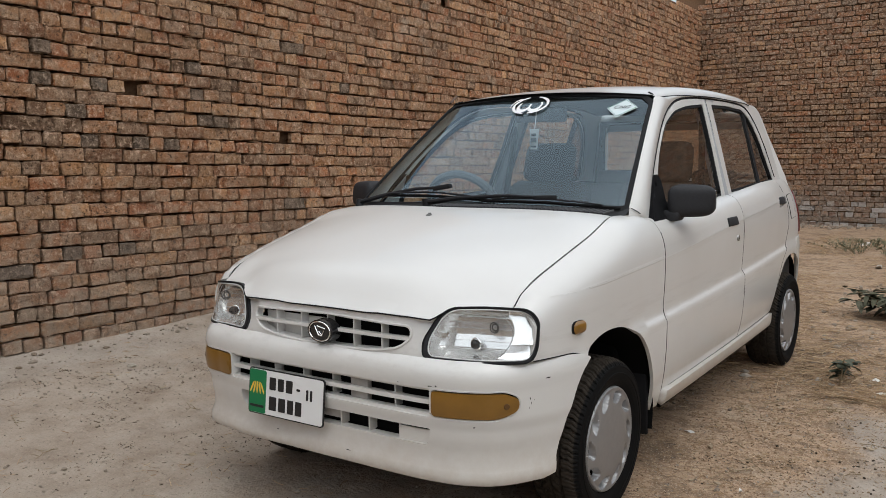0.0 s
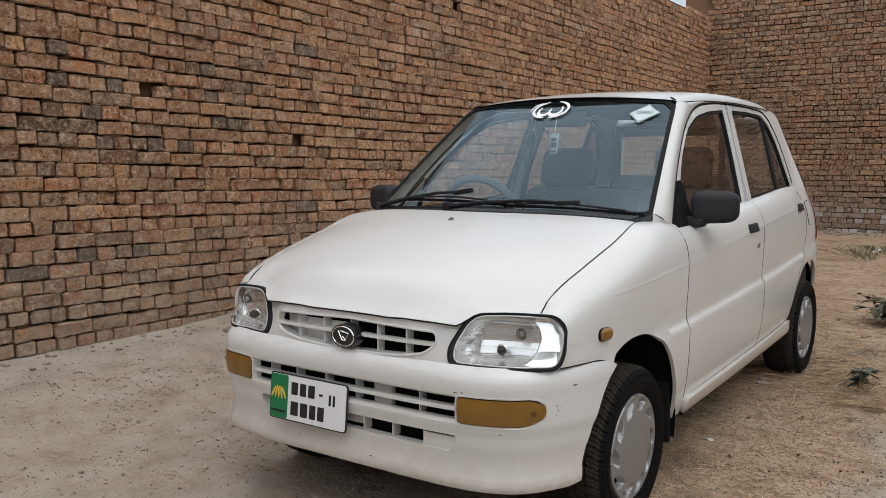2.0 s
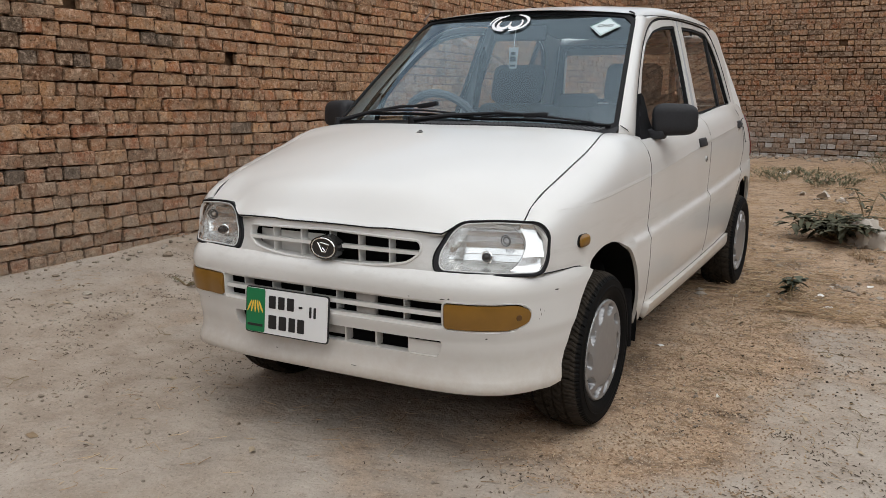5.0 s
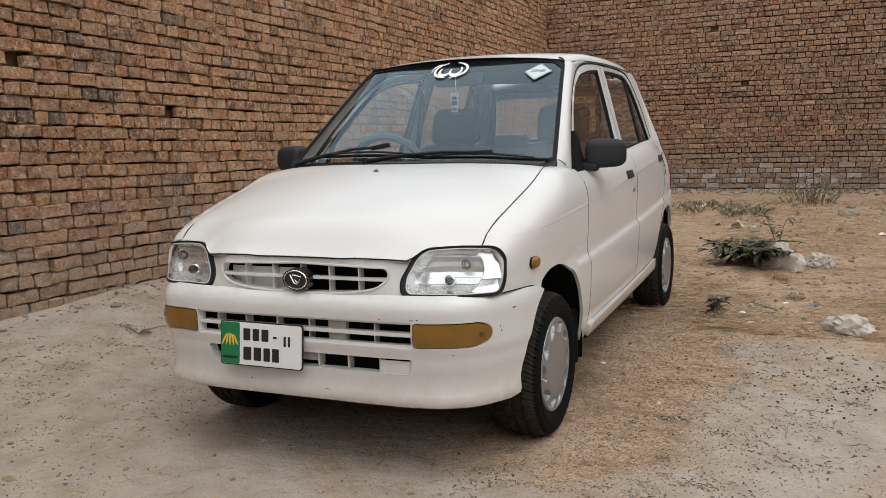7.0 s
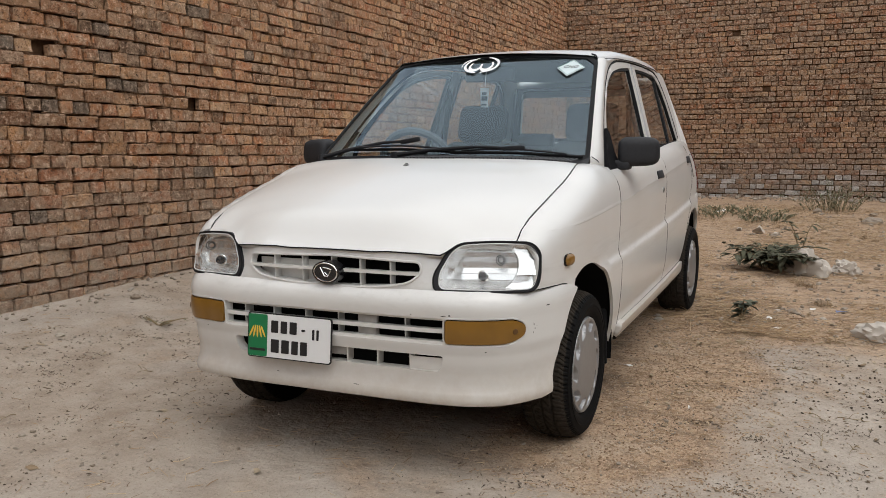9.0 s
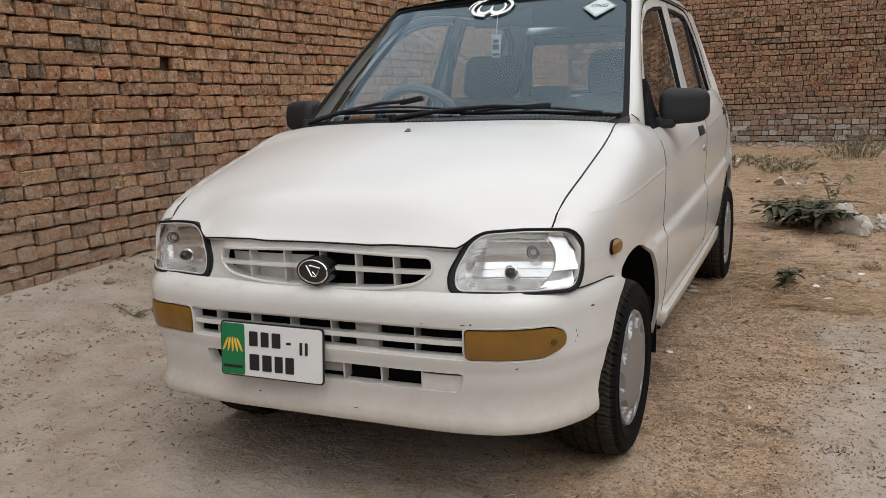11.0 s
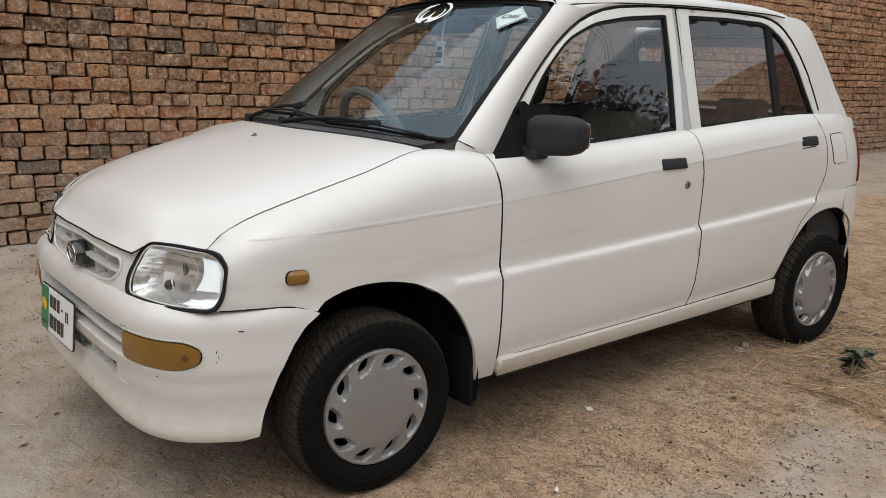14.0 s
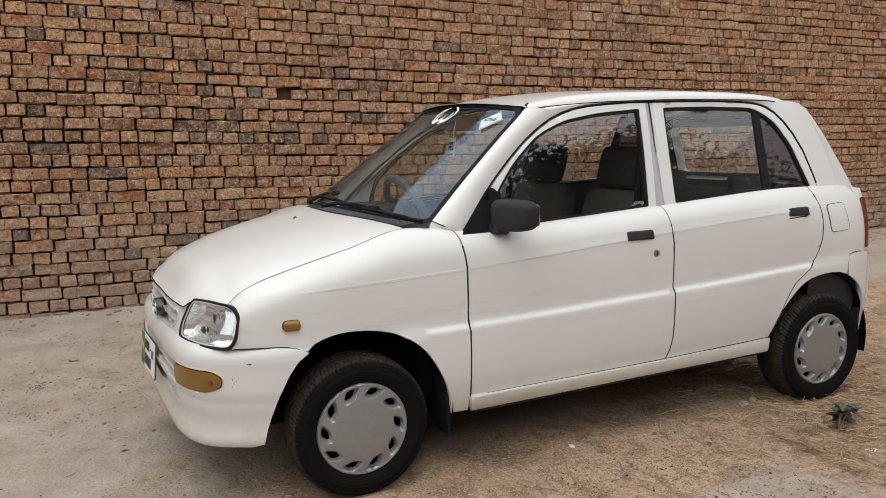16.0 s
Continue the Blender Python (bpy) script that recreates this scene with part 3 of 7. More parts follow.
# sills
sill = [(0.434, 0.316)] + [(1.376, 0.334), (1.975, 0.352), (1.968, 0.29), (1.2, 0.278), (0.434, 0.258)]


def sill_at(y, z):
    p = side(y, z)
    t = (z - 0.258) / 0.09
    return Vector((p.x + 0.014 + 0.010 * math.sin(math.pi * min(max(t, 0), 1)), y, z))


both("sill", sheet(sill, sill_at, 0.022, thick=0.05), PAINT, car)
for sgn in (1, -1):
    bm = bmesh.new()
    rows = []
    r_ = random.Random(9)
    for y in np.linspace(0.44, 1.96, 60):
        zl = lerp(y, [0.434, 1.2, 1.968], [0.258, 0.278, 0.29])
        x = sill_at(y, zl).x
        rows.append([bm.verts.new((sgn * (x - dx), y, zl + dz)) for dx, dz in ((0.004, 0.004), (0.007, -0.009 - 0.005 * r_.random()), (0.020, -0.009), (0.020, 0.004))])
    for p, q in zip(rows, rows[1:]):
        for i in range(4):
            bm.faces.new((p[i], p[(i + 1) % 4], q[(i + 1) % 4], q[i]))
    bmesh.ops.recalc_face_normals(bm, faces=bm.faces)
    part("sill_flange", bm, GRIME, car, "dark muddy flange below the sill")
# the swage line that runs along wing, doors and quarter: a narrow groove between two faint ramps
for name, y0, y1, parents in (("swage_line", -0.355, 0.418, (wing_l, wing_r)), ("swage_line", 0.432, 1.385, (fd_l, fd_r)), ("swage_line", 1.402, 2.288, (rd_l, rd_r))):
    zg = curve([(-0.37, 0.776), (0.0, 0.791), (0.43, 0.812), (1.39, 0.885), (2.3, 0.945)])
    for k, (sgn, par) in enumerate(zip((1, -1), parents)):
        bm = bmesh.new()
        rows = []
        for y in np.linspace(y0, y1, 30):
            z = zg(y)
            ends = min(1, (y - y0) / 0.30) if y0 < 0 else 1
            r = []
            for dz, dn in ((0.0400 if y0 > 0 else 0.0090, -0.0002), (0.0016, 0.0023 if y0 > 0 else 0.0014), (0.0009, 0.0001), (-0.0012, 0.0001), (-0.0022, 0.0011), (-0.0300 if y0 > 0 else -0.0080, -0.0003)):
                p = side(y, wz(y, z + dz * (0.08 + 0.92 * ends)))
                r.append(bm.verts.new(((p.x + dn * ends - 0.002 * (1 - ends)) * sgn, p.y, p.z)))
            rows.append(r)
        for a, b in zip(rows, rows[1:]):
            for i in range(5):
                f = (a[i], b[i], b[i + 1], a[i + 1])
                bm.faces.new(f if sgn < 0 else f[::-1])
        part(name, bm, PAINT, par)

# ---- greenhouse ----


def gh(y, z):
    """The flank above the belt: windows, frames and pillars."""
    x = 0.606 - (z - 0.98) * 0.262 - 0.06 * max(0.0, z - 1.2) ** 2 - 0.022 * max(0.0, y - 1.4) - 0.18 * max(0.0, y - 2.3) ** 2
    return Vector((x, y, z))


def inset(d):
    return lambda y, z: gh(y, z) - Vector((d, 0, d * 0.27))


roof_rail = curve([(0.40, 0.90), (0.46, 0.958), (0.56, 1.078), (0.696, 1.215), (0.83, 1.322), (0.96, 1.387), (1.1, 1.417), (1.4, 1.434), (1.75, 1.436), (2.0, 1.428), (2.105, 1.405), (2.2, 1.338), (2.297, 1.2), (2.355, 1.035)])
FRAME_F = [(0.416, ztop(0.412) - 0.004)] + [(y + (0.004 if y < 1.0 else 0), roof_rail(y) - 0.005) for y in (0.44, 0.50, 0.56, 0.63, 0.70, 0.77, 0.84, 0.90, 0.96, 1.02, 1.1, 1.2, 1.3)] + [(1.395, 1.428), (1.392, 1.30), (1.384, 1.14), (1.370, ztop(1.37) - 0.004)] + [(float(y), ztop(y) - 0.004) for y in np.linspace(1.3, 0.5, 8)]
WIN_F = rounded([(0.60, 0.946), (0.615, 1.085), (0.70, 1.19), (0.83, 1.302), (0.97, 1.36), (1.144, 1.388), (1.358, 1.404), (1.352, 1.20), (1.334, 0.992)], [0.0, 0.02, 0.05, 0.05, 0.05, 0.04, 0.012, 0.0, 0.006])
FRAME_R = [(1.412, ztop(1.41) - 0.004), (1.424, 1.20), (1.432, 1.429)] + [(y - (0.004 if y > 2.08 else 0), roof_rail(y) - 0.005) for y in (1.55, 1.75, 1.9, 2.0, 2.06, 2.105, 2.15, 2.2, 2.25, 2.297, 2.33, 2.350)] + [(2.352, ztop(2.35) - 0.002)] + [(float(y), ztop(y) - 0.004) for y in np.linspace(2.25, 1.5, 7)]
WIN_R = rounded([(1.478, 0.998), (1.482, 1.20), (1.487, 1.408), (1.74, 1.412), (2.025, 1.405), (2.144, 1.34), (2.227, 1.228), (2.312, 1.030)], [0.006, 0, 0.012, 0, 0.06, 0.05, 0.03, 0.01])
GX = (1, 0, 0.25)
both("window_frame", sheet(FRAME_F, gh, 0.03, [WIN_F], toward=GX, thick=0.02), PAINT, None)
for ob, d in zip([o for o in scene.objects if o.name.startswith("window_frame")], (fd_l, fd_r)):
    ob.parent = d
a, b = both("window_frame", sheet(FRAME_R, gh, 0.03, [WIN_R], toward=GX, thick=0.02), PAINT, None)
a.parent, b.parent = rd_l, rd_r


def grown(poly, d):
    """The outline moved outwards by d."""
    p = np.array(poly)
    area = np.sum(p[:, 0] * np.roll(p[:, 1], -1) - np.roll(p[:, 0], -1) * p[:, 1])
    t = np.roll(p, -1, 0) - np.roll(p, 1, 0)
    n = np.stack([t[:, 1], -t[:, 0]], 1) / (np.linalg.norm(t, axis=1)[:, None] + 1e-9) * (1 if area > 0 else -1)
    return [tuple(q) for q in p + n * d]


for nm, win, (pl, pr) in (("f", WIN_F, (fd_l, fd_r)), ("r", WIN_R, (rd_l, rd_r))):
    a, b = both("rubber_seal", sheet(grown(win, 0.004), inset(0.004), 0.03, [grown(win, -0.011)], toward=GX, thick=0.02), RUBBER, None)
    a.parent, b.parent = pl, pr
    if nm == "f":
        panes = [("window_pane", win)]
    else:
        panes = [("window_pane", [(1.476, 0.996), (1.482, 1.41), (2.02, 1.408), (2.018, 1.21), (2.015, 1.012)]), ("quarter_pane", [(2.055, 1.014), (2.058, 1.21), (2.06, 1.395)] + [p for p in win if p[0] > 2.06])]
    for pn, poly in panes:
        a, b = both(pn, sheet(poly, inset(0.012), 0.05, toward=GX, rim=False), DARKGLASS if pn == "quarter_pane" else (REARGLASS if nm == "r" else GLASS), None)
        a.parent, b.parent = pl, pr
        a.visible_shadow = b.visible_shadow = False
    if nm == "r":
        a, b = both("divider_bar", sheet([(2.012, 1.008), (2.020, 1.412), (2.062, 1.400), (2.058, 1.012)], inset(0.006), 0.03, toward=GX, thick=0.012), RUBBER, None)
        a.parent, b.parent = pl, pr

# pillar behind the doors up to the tailgate
tail_y = curve([(0.95, 2.648), (1.03, 2.612), (1.10, 2.570), (1.27, 2.462), (1.40, 2.365), (1.44, 2.325)])
cpil = [(float(tail_y(z)), float(z)) for z in np.linspace(ztop(2.6) - 0.03, 1.40, 14)] + [(2.32, 1.425), (2.25, 1.437), (2.12, 1.437), (2.03, 1.434)] + [(y, roof_rail(y) + 0.003) for y in (2.04, 2.105, 2.15, 2.2, 2.25, 2.297, 2.33, 2.352)] + [(2.354, ztop(2.35) - 0.01), (2.5, ztop(2.5) - 0.012)]
both("rear_pillar", sheet(cpil, gh, 0.028, toward=GX, thick=0.02), PAINT, car)

# windscreen


def ws_bow(x):
    return 0.20 * x * x + 1.1 * max(0.0, abs(x) - 0.33) ** 2


def ws(x, z, d=0.0):
    t = (z - 0.973) / 0.43
    return Vector((x, 0.178 + 0.545 * t - 0.035 * t * (1 - t) + ws_bow(x) - d * 0.62, z + d * 0.78))


def ws_half(z):
    return lerp(z, [0.95, 0.985, 1.2, 1.36, 1.41, 1.44], [0.60, 0.583, 0.534, 0.494, 0.480, 0.470])


def ws_top(x):
    return 1.432 - 0.11 * x * x


def ws_bottom(x):
    return 0.985 - 0.03 * x * x


def screen_outline(d):
    up = [(ws_half(z) - d, z) for z in np.linspace(0.99 + d, 1.385 - d, 14)]
    top = [(float(x), ws_top(x) - d) for x in np.linspace(0.455 - d, -0.455 + d, 18)]
    low = [(float(x), ws_bottom(x) + d) for x in np.linspace(-0.56 + d, 0.56 - d, 18)]
    return up + top + [(-x, z) for x, z in up[::-1]] + low


UPFRONT = (0, -0.6, 0.8)
screen = obj("windscreen", *sheet(screen_outline(0.0), lambda x, z: ws(x, z, 0.002), 0.05, toward=UPFRONT, rim=False), SCREEN, car, "large clear windscreen with stickers")
screen.visible_shadow = False
obj("windscreen_seal", *sheet(grown(screen_outline(0.0), 0.006), lambda x, z: ws(x, z, 0.006), 0.04, [screen_outline(0.009)], toward=UPFRONT, thick=0.010), RUBBER, car)

# front pillars: from the screen's edge round to the door frame
def pillar():
    rows = []
    zs = np.linspace(0.0, 1.0, 22)
    for t in zs:
        z1 = 0.972 + t * (1.405 - 0.972)
        a = ws(ws_half(z1) + 0.004, z1, 0.004)
        yb = lerp(t, [0, 0.12, 0.3, 0.5, 0.7, 0.85, 1.0], [0.405, 0.465, 0.565, 0.68, 0.79, 0.87, 0.95])
        zb = roof_rail(yb) + 0.003
        b = gh(yb, zb) if t > 0.02 else side(0.40, ztop(0.40))
        r = []
        for s in np.linspace(0, 1, 7):
            p = a.lerp(b, s)
            out = Vector((0.75, -0.35, 0.55)).normalized()
            r.append(p + out * 0.019 * math.sin(math.pi * s) ** 0.8 * lerp(t, [0, 0.15, 1], [0.5, 1, 1]))
        rows.append(r)
    rows.insert(0, [p + Vector((-0.006, 0.002, -0.035)) for p in rows[0]])
    v = [p for r in rows for p in r]
    f = [(i * 7 + k, i * 7 + k + 1, i * 7 + k + 8, i * 7 + k + 7) for i in range(len(rows) - 1) for k in range(6)]
    return v, f


both("front_pillar", pillar(), PAINT, car)

# strip between the roof's edge and the door frames
def cant_rail():
    v, rows = [], 44
    for i in range(rows):
        t = i / (rows - 1)
        ya = 0.805 + t * (2.30 - 0.805)
        yb = ya + 0.145 * max(0.0, 1 - t / 0.25) ** 1.5
        a = Vector((edge_x(ya) + 0.001, ya, edge_z(ya) - 0.002))
        b = gh(yb, min(roof_rail(yb) + 0.003, edge_z(yb) - 0.004))
        for k in range(5):
            s_ = k / 4
            v.append(a.lerp(b, s_) + Vector((0.8, -0.1, 0.55)) * (0.016 * math.sin(math.pi * s_) * max(0.0, 1 - t / 0.25)))
    return v, [(i * 5 + k, (i + 1) * 5 + k, (i + 1) * 5 + k + 1, i * 5 + k + 1) for i in range(rows - 1) for k in range(4)]


# roof
crown = curve([(0.66, 1.428), (0.8, 1.458), (1.0, 1.482), (1.25, 1.496), (1.55, 1.500), (1.9, 1.494), (2.15, 1.474), (2.28, 1.448), (2.38, 1.40)])
edge_z = curve([(0.66, 1.40), (0.79, 1.403), (0.9, 1.415), (1.0, 1.424), (1.2, 1.434), (1.6, 1.442), (2.0, 1.44), (2.2, 1.43), (2.38, 1.36)])
edge_x = curve([(0.66, 0.485), (0.8, 0.484), (1.0, 0.489), (1.4, 0.490), (2.0, 0.478), (2.38, 0.445)])

both("cant_rail", cant_rail(), PAINT, car)


def roof_at(u, v):
    """u: -1 to 1 across, v: 0 to 1 from the windscreen back."""
    s = abs(u)
    y0 = 0.735 + ws_bow(0.48 * u)
    y = y0 + v * (2.37 - 0.10 * u * u - y0)
    ex, ez, cz = edge_x(y), edge_z(y), crown(y)
    hx = ex * 0.90
    k = max(0.0, (s - 0.84) / 0.16)
    x = s / 0.84 * hx if s < 0.84 else hx + (ex - hx) * math.sin(k * math.pi / 2)
    flat = cz - (cz - ez) * 0.34 * (min(s, 0.84) / 0.84) ** 2
    z = flat if k == 0 else flat - (flat - ez) * (1 - math.cos(k * math.pi / 2))
    lead = math.exp(-v * 14) if v < 0.5 else 0
    z = z * (1 - lead) + lead * min(z, ws_top(x) + 0.010)
    return Vector((math.copysign(x, u), y, z))


nu, nv = 61, 41
rv = [roof_at(u, v) for v in np.linspace(0, 1, nv) for u in np.linspace(-1, 1, nu)]
rf = [(j * nu + i, j * nu + i + 1, (j + 1) * nu + i + 1, (j + 1) * nu + i) for j in range(nv - 1) for i in range(nu - 1)]
obj("roof", rv, rf, PAINT, car)
# drip channel along each side of the roof
for sgn in (1, -1):
    bm = bmesh.new()
    line = [roof_at(1, v) + Vector((0.001, 0, 0.0)) for v in np.linspace(0.0, 0.93, 40)]
    tube(bm, [(p.x * sgn, p.y, p.z) for p in line], 0.0026, 6)
    part("drip_channel", bm, RUBBER, car)
    # short dark joint where the roof meets the pillar
    bm = bmesh.new()
    tube(bm, [roof_at(sgn * 1.0, 0.0) + Vector((0, 0, 0.002)), roof_at(sgn * 0.93, 0.012) + Vector((0, 0, 0.002)), roof_at(sgn * 0.87, 0.035) + Vector((0, 0, 0.0015))], 0.004, 6)
    part("roof_joint", bm, RUBBER, car)

# tailgate with its window


def tail(x, z):
    y = tail_y(z) if z > 0.95 else lerp(z, [0.25, 0.5, 0.70, 0.95], [2.62, 2.665, 2.668, 2.648])
    return Vector((x, y + 0.03 - 0.22 * x * x * (1 if abs(x) < 0.5 else 1.05), z))


gate = [(-0.595, 0.70), (0.595, 0.70), (0.60, 0.95), (0.575, 1.05), (0.53, 1.2), (0.478, 1.38), (0.44, 1.425), (-0.44, 1.425), (-0.478, 1.38), (-0.53, 1.2), (-0.575, 1.05), (-0.60, 0.95)]
gate_win = rounded([(-0.50, 1.05), (0.50, 1.05), (0.43, 1.365), (-0.43, 1.365)], 0.05)
tg = obj("tailgate", *sheet(gate, tail, 0.05, [gate_win], toward=(0, 1, 0.3), thick=0.075), PAINT, car)
p = obj("rear_window", *sheet(gate_win, lambda x, z: tail(x, z) - Vector((0, 0.006, 0)), 0.08, toward=(0, 1, 0.3), rim=False), GLASS, tg)
p.visible_shadow = False
obj("tailgate_trim", *sheet(grown(gate, -0.025), lambda x, z: tail(x, z) - Vector((0, 0.045, 0)), 0.06, [grown(gate_win, -0.004)], toward=(0, 1, 0.3), thick=0.01), TRIM, tg)
for sgn in (1, -1):
    tl = sheet(rounded([(2.598, 0.725), (2.662, 0.725), (2.658, 0.955), (2.610, 0.957)], 0.012), lambda y, w: side(y, w) + Vector((0.006, 0.004, 0)), 0.03, thick=0.02)
    tl = tl if sgn > 0 else ([(-q[0], q[1], q[2]) for q in tl[0]], [t[::-1] for t in tl[1]])
    obj("tail_lamp", *tl, RED, car, "red tail lamp lens")


def rear_bumper(y, z):
    p = side(min(y, 2.66), min(z, 0.69))
    t = (z - 0.26) / 0.45
    return Vector((p.x + 0.004 * math.sin(math.pi * min(max(t, 0), 1)) * lerp(y, [2.47, 2.60], [0, 1]), y, z))


rb = [(2.470, 0.668), (2.484, 0.699), (2.53, 0.7075), (2.66, 0.7055), (2.678, 0.60), (2.675, 0.45), (2.66, 0.30), (2.632, 0.30)] + [q for q in REAR_ARCH if q[0] > 2.46][::-1]
both("rear_bumper_side", sheet(rb, rear_bumper, 0.025, thick=0.010), PAINT, car)
bm = bmesh.new()
box(bm, (-0.58, 2.665, 0.30), (0.58, 2.70, 0.70), 0.012, 3)
part("rear_bumper", bm, PAINT, car)

# ---- hood ----
hood_c = curve([(-0.61, 0.722), (-0.595, 0.755), (-0.55, 0.812), (-0.40, 0.874), (-0.2, 0.932), (-0.04, 0.967), (0.10, 0.990), (0.3, 1.015)])
lamp_plan = spline([(0.0, -0.618), (0.15, -0.617), (0.27, -0.609), (0.36, -0.590), (0.45, -0.562), (0.53, -0.526), (0.60, -0.478), (0.645, -0.432), (0.664, -0.395)], 0.01)
LX, LY = np.array([p[0] for p in lamp_plan]), np.array([p[1] for p in lamp_plan])


def front_y(x):
    return float(np.interp(abs(x), LX, LY))


def hood_half(y):
    return xtop(y) - G2


def hood_front(x):
    """Where the hood's front edge lies."""
    return front_y(x) + lerp(abs(x), [0, 0.33, 0.382, 0.425, 0.58], [0.006, 0.008, 0.013, 0.036, 0.050])


def hood_at(x, y):
    s = min(1.0, abs(x) / xtop(y))
    f = hood_front(x)
    # the nose bends down to the front edge, wherever that lies across the width
    d = max(0.0, y - f)
    zc, zs = hood_c(y), ztop(y)
    z = zs + (zc - zs) * (1 - s**2.8)
    lip = lerp(abs(x), [0, 0.31, 0.378, 0.412, 0.575], [0.7280, 0.7215, 0.7165, 0.742, 0.752])
    k = max(0.0, 1 - d / 0.11) ** 2.4
    return Vector((x, y, z * (1 - k) + k * min(z, lip)))


hood = [(float(x), hood_front(x)) for x in np.linspace(-0.57, 0.57, 60)]
hood += [(hood_half(y), float(y)) for y in np.linspace(-0.41, 0.218, 24)]
hood += [(float(x), 0.095 + 0.40 * x * x) for x in np.linspace(0.565, -0.565, 36)]
hood += [(-hood_half(y), float(y)) for y in np.linspace(0.218, -0.41, 24)]
bonnet = obj("hood", *sheet(hood, hood_at, 0.026, toward=(0, 0, 1), thick=0.014), PAINT, car)

# ---- front end ----
bump_plan = spline([(0.0, -0.650), (0.2, -0.645), (0.33, -0.635), (0.42, -0.617), (0.50, -0.587), (0.57, -0.540), (0.615, -0.490), (0.655, -0.415), (0.682, -0.33), (0.697, -0.24), (0.702, -0.19)], 0.008)
BP = np.array(bump_plan)
BA = np.r_[0, np.cumsum(np.linalg.norm(np.diff(BP, axis=0), axis=1))]
BLEN = BA[-1]
bump_in = curve([(0.20, 0.075), (0.240, 0.030), (0.254, 0.012), (0.268, 0.006), (0.285, 0.010), (0.315, 0.020), (0.345, 0.021), (0.375, 0.016), (0.42, 0.012), (0.44, 0.004), (0.45, 0.004), (0.53, 0.003), (0.55, 0.000), (0.575, 0.004), (0.598, 0.018), (0.612, 0.040), (0.620, 0.065)])


def bumper_at(a, z, extra=0.0):
    """a: metres along the bumper from its middle, z: height."""
    s = min(abs(a), BLEN)
    x, y = float(np.interp(s, BA, BP[:, 0])), float(np.interp(s, BA, BP[:, 1]))
    e = 0.01
    tx = float(np.interp(min(s + e, BLEN), BA, BP[:, 0]) - np.interp(max(s - e, 0), BA, BP[:, 0]))
    ty = float(np.interp(min(s + e, BLEN), BA, BP[:, 1]) - np.interp(max(s - e, 0), BA, BP[:, 1]))
    n = math.hypot(tx, ty)
    nx, ny = ty / n, -tx / n
    d = extra - bump_in(z) * lerp(s, [0, 0.6, BLEN], [1, 1, 0.55])
    return Vector((math.copysign(1, a) * (x + nx * d), y + ny * d, z))


def arc_of(x):
    """How far along the bumper the half width x lies."""
    return float(np.interp(abs(x), BP[:, 0], BA)) * (1 if x >= 0 else -1)


def arc_y(y):
    return float(np.interp(y, BP[:, 1], BA))


end_top = BLEN - 0.004
right_edge = [(arc_y(-0.40), 0.252), (arc_y(-0.357), 0.262), (arc_y(-0.345), 0.31), (arc_y(-0.328), 0.36), (arc_y(-0.30), 0.43), (arc_y(-0.265), 0.50), (arc_y(-0.232), 0.548), (end_top, 0.575), (arc_y(-0.215), 0.586), (arc_y(-0.25), 0.595), (arc_y(-0.30), 0.600), (arc_y(-0.44), 0.606)]
top = [(float(a), 0.608) for a in np.linspace(arc_y(-0.46), -arc_y(-0.46), 40)]
low = [(float(a), 0.254) for a in np.linspace(-arc_y(-0.44), arc_y(-0.44), 40)]
shape = low + right_edge + top + [(-a, z) for a, z in right_edge[::-1]]
S1 = arc_of(0.403)
slot_up = rounded([(-S1, 0.448), (S1, 0.448), (S1, 0.527), (-S1, 0.527)], 0.006)
slot_low = rounded([(-arc_of(0.36), 0.357), (arc_of(0.39), 0.357), (arc_of(0.405), 0.408), (-arc_of(0.375), 0.408)], 0.016)
ind = rounded([(arc_of(0.408), 0.448), (arc_of(0.590), 0.448), (arc_of(0.622), 0.470), (arc_of(0.624), 0.506), (arc_of(0.600), 0.526), (arc_of(0.408), 0.526)], [0.016, 0.03, 0.02, 0.02, 0.02, 0.014])
ind_r = [(-a, z) for a, z in ind[::-1]]
bumper = obj("front_bumper", *sheet(shape, bumper_at, 0.016, [grown(slot_up, 0.001), slot_low, ind, ind_r], toward=(0, -1, 0), thick=0.03), PAINT, car, "white painted front bumper with scuffs and chips")
# a fine lip round the indicator band
for sgn in (1, -1):
    bm = bmesh.new()
    pts = spline([(sgn * a, z) for a, z in grown(ind, 0.004)][::2], 0.02, True)
    tube(bm, [bumper_at(a, z, 0.0004) for a, z in pts], 0.0013, 6, True)
    part("lip", bm, PAINT, bumper)
    vf = sheet(grown(ind, -0.003) if sgn > 0 else [(-a, z) for a, z in grown(ind, -0.003)[::-1]], lambda a, z: bumper_at(a, z, 0.003 + 0.004 * math.sin(math.pi * min(max((z - 0.448) / 0.078, 0), 1))), 0.014, toward=(0, -1, 0), thick=0.014)
    il = obj("indicator_lamp", *vf, AMBER, car, "amber indicator lens set into the bumper")
    bm = bmesh.new()
    c = bumper_at(sgn * arc_of(0.600), 0.487, 0.006)
    nrm = (bumper_at(sgn * arc_of(0.600), 0.487, 0.05) - c).normalized()
    bmesh.ops.create_cone(bm, cap_ends=True, segments=12, radius1=0.010, radius2=0.008, depth=0.006, matrix=Matrix.Translation(c) @ nrm.to_track_quat("Z", "Y").to_matrix().to_4x4())
    part("screw", bm, mat("screw_brown", (0.10, 0.045, 0.01), 0.5), il)
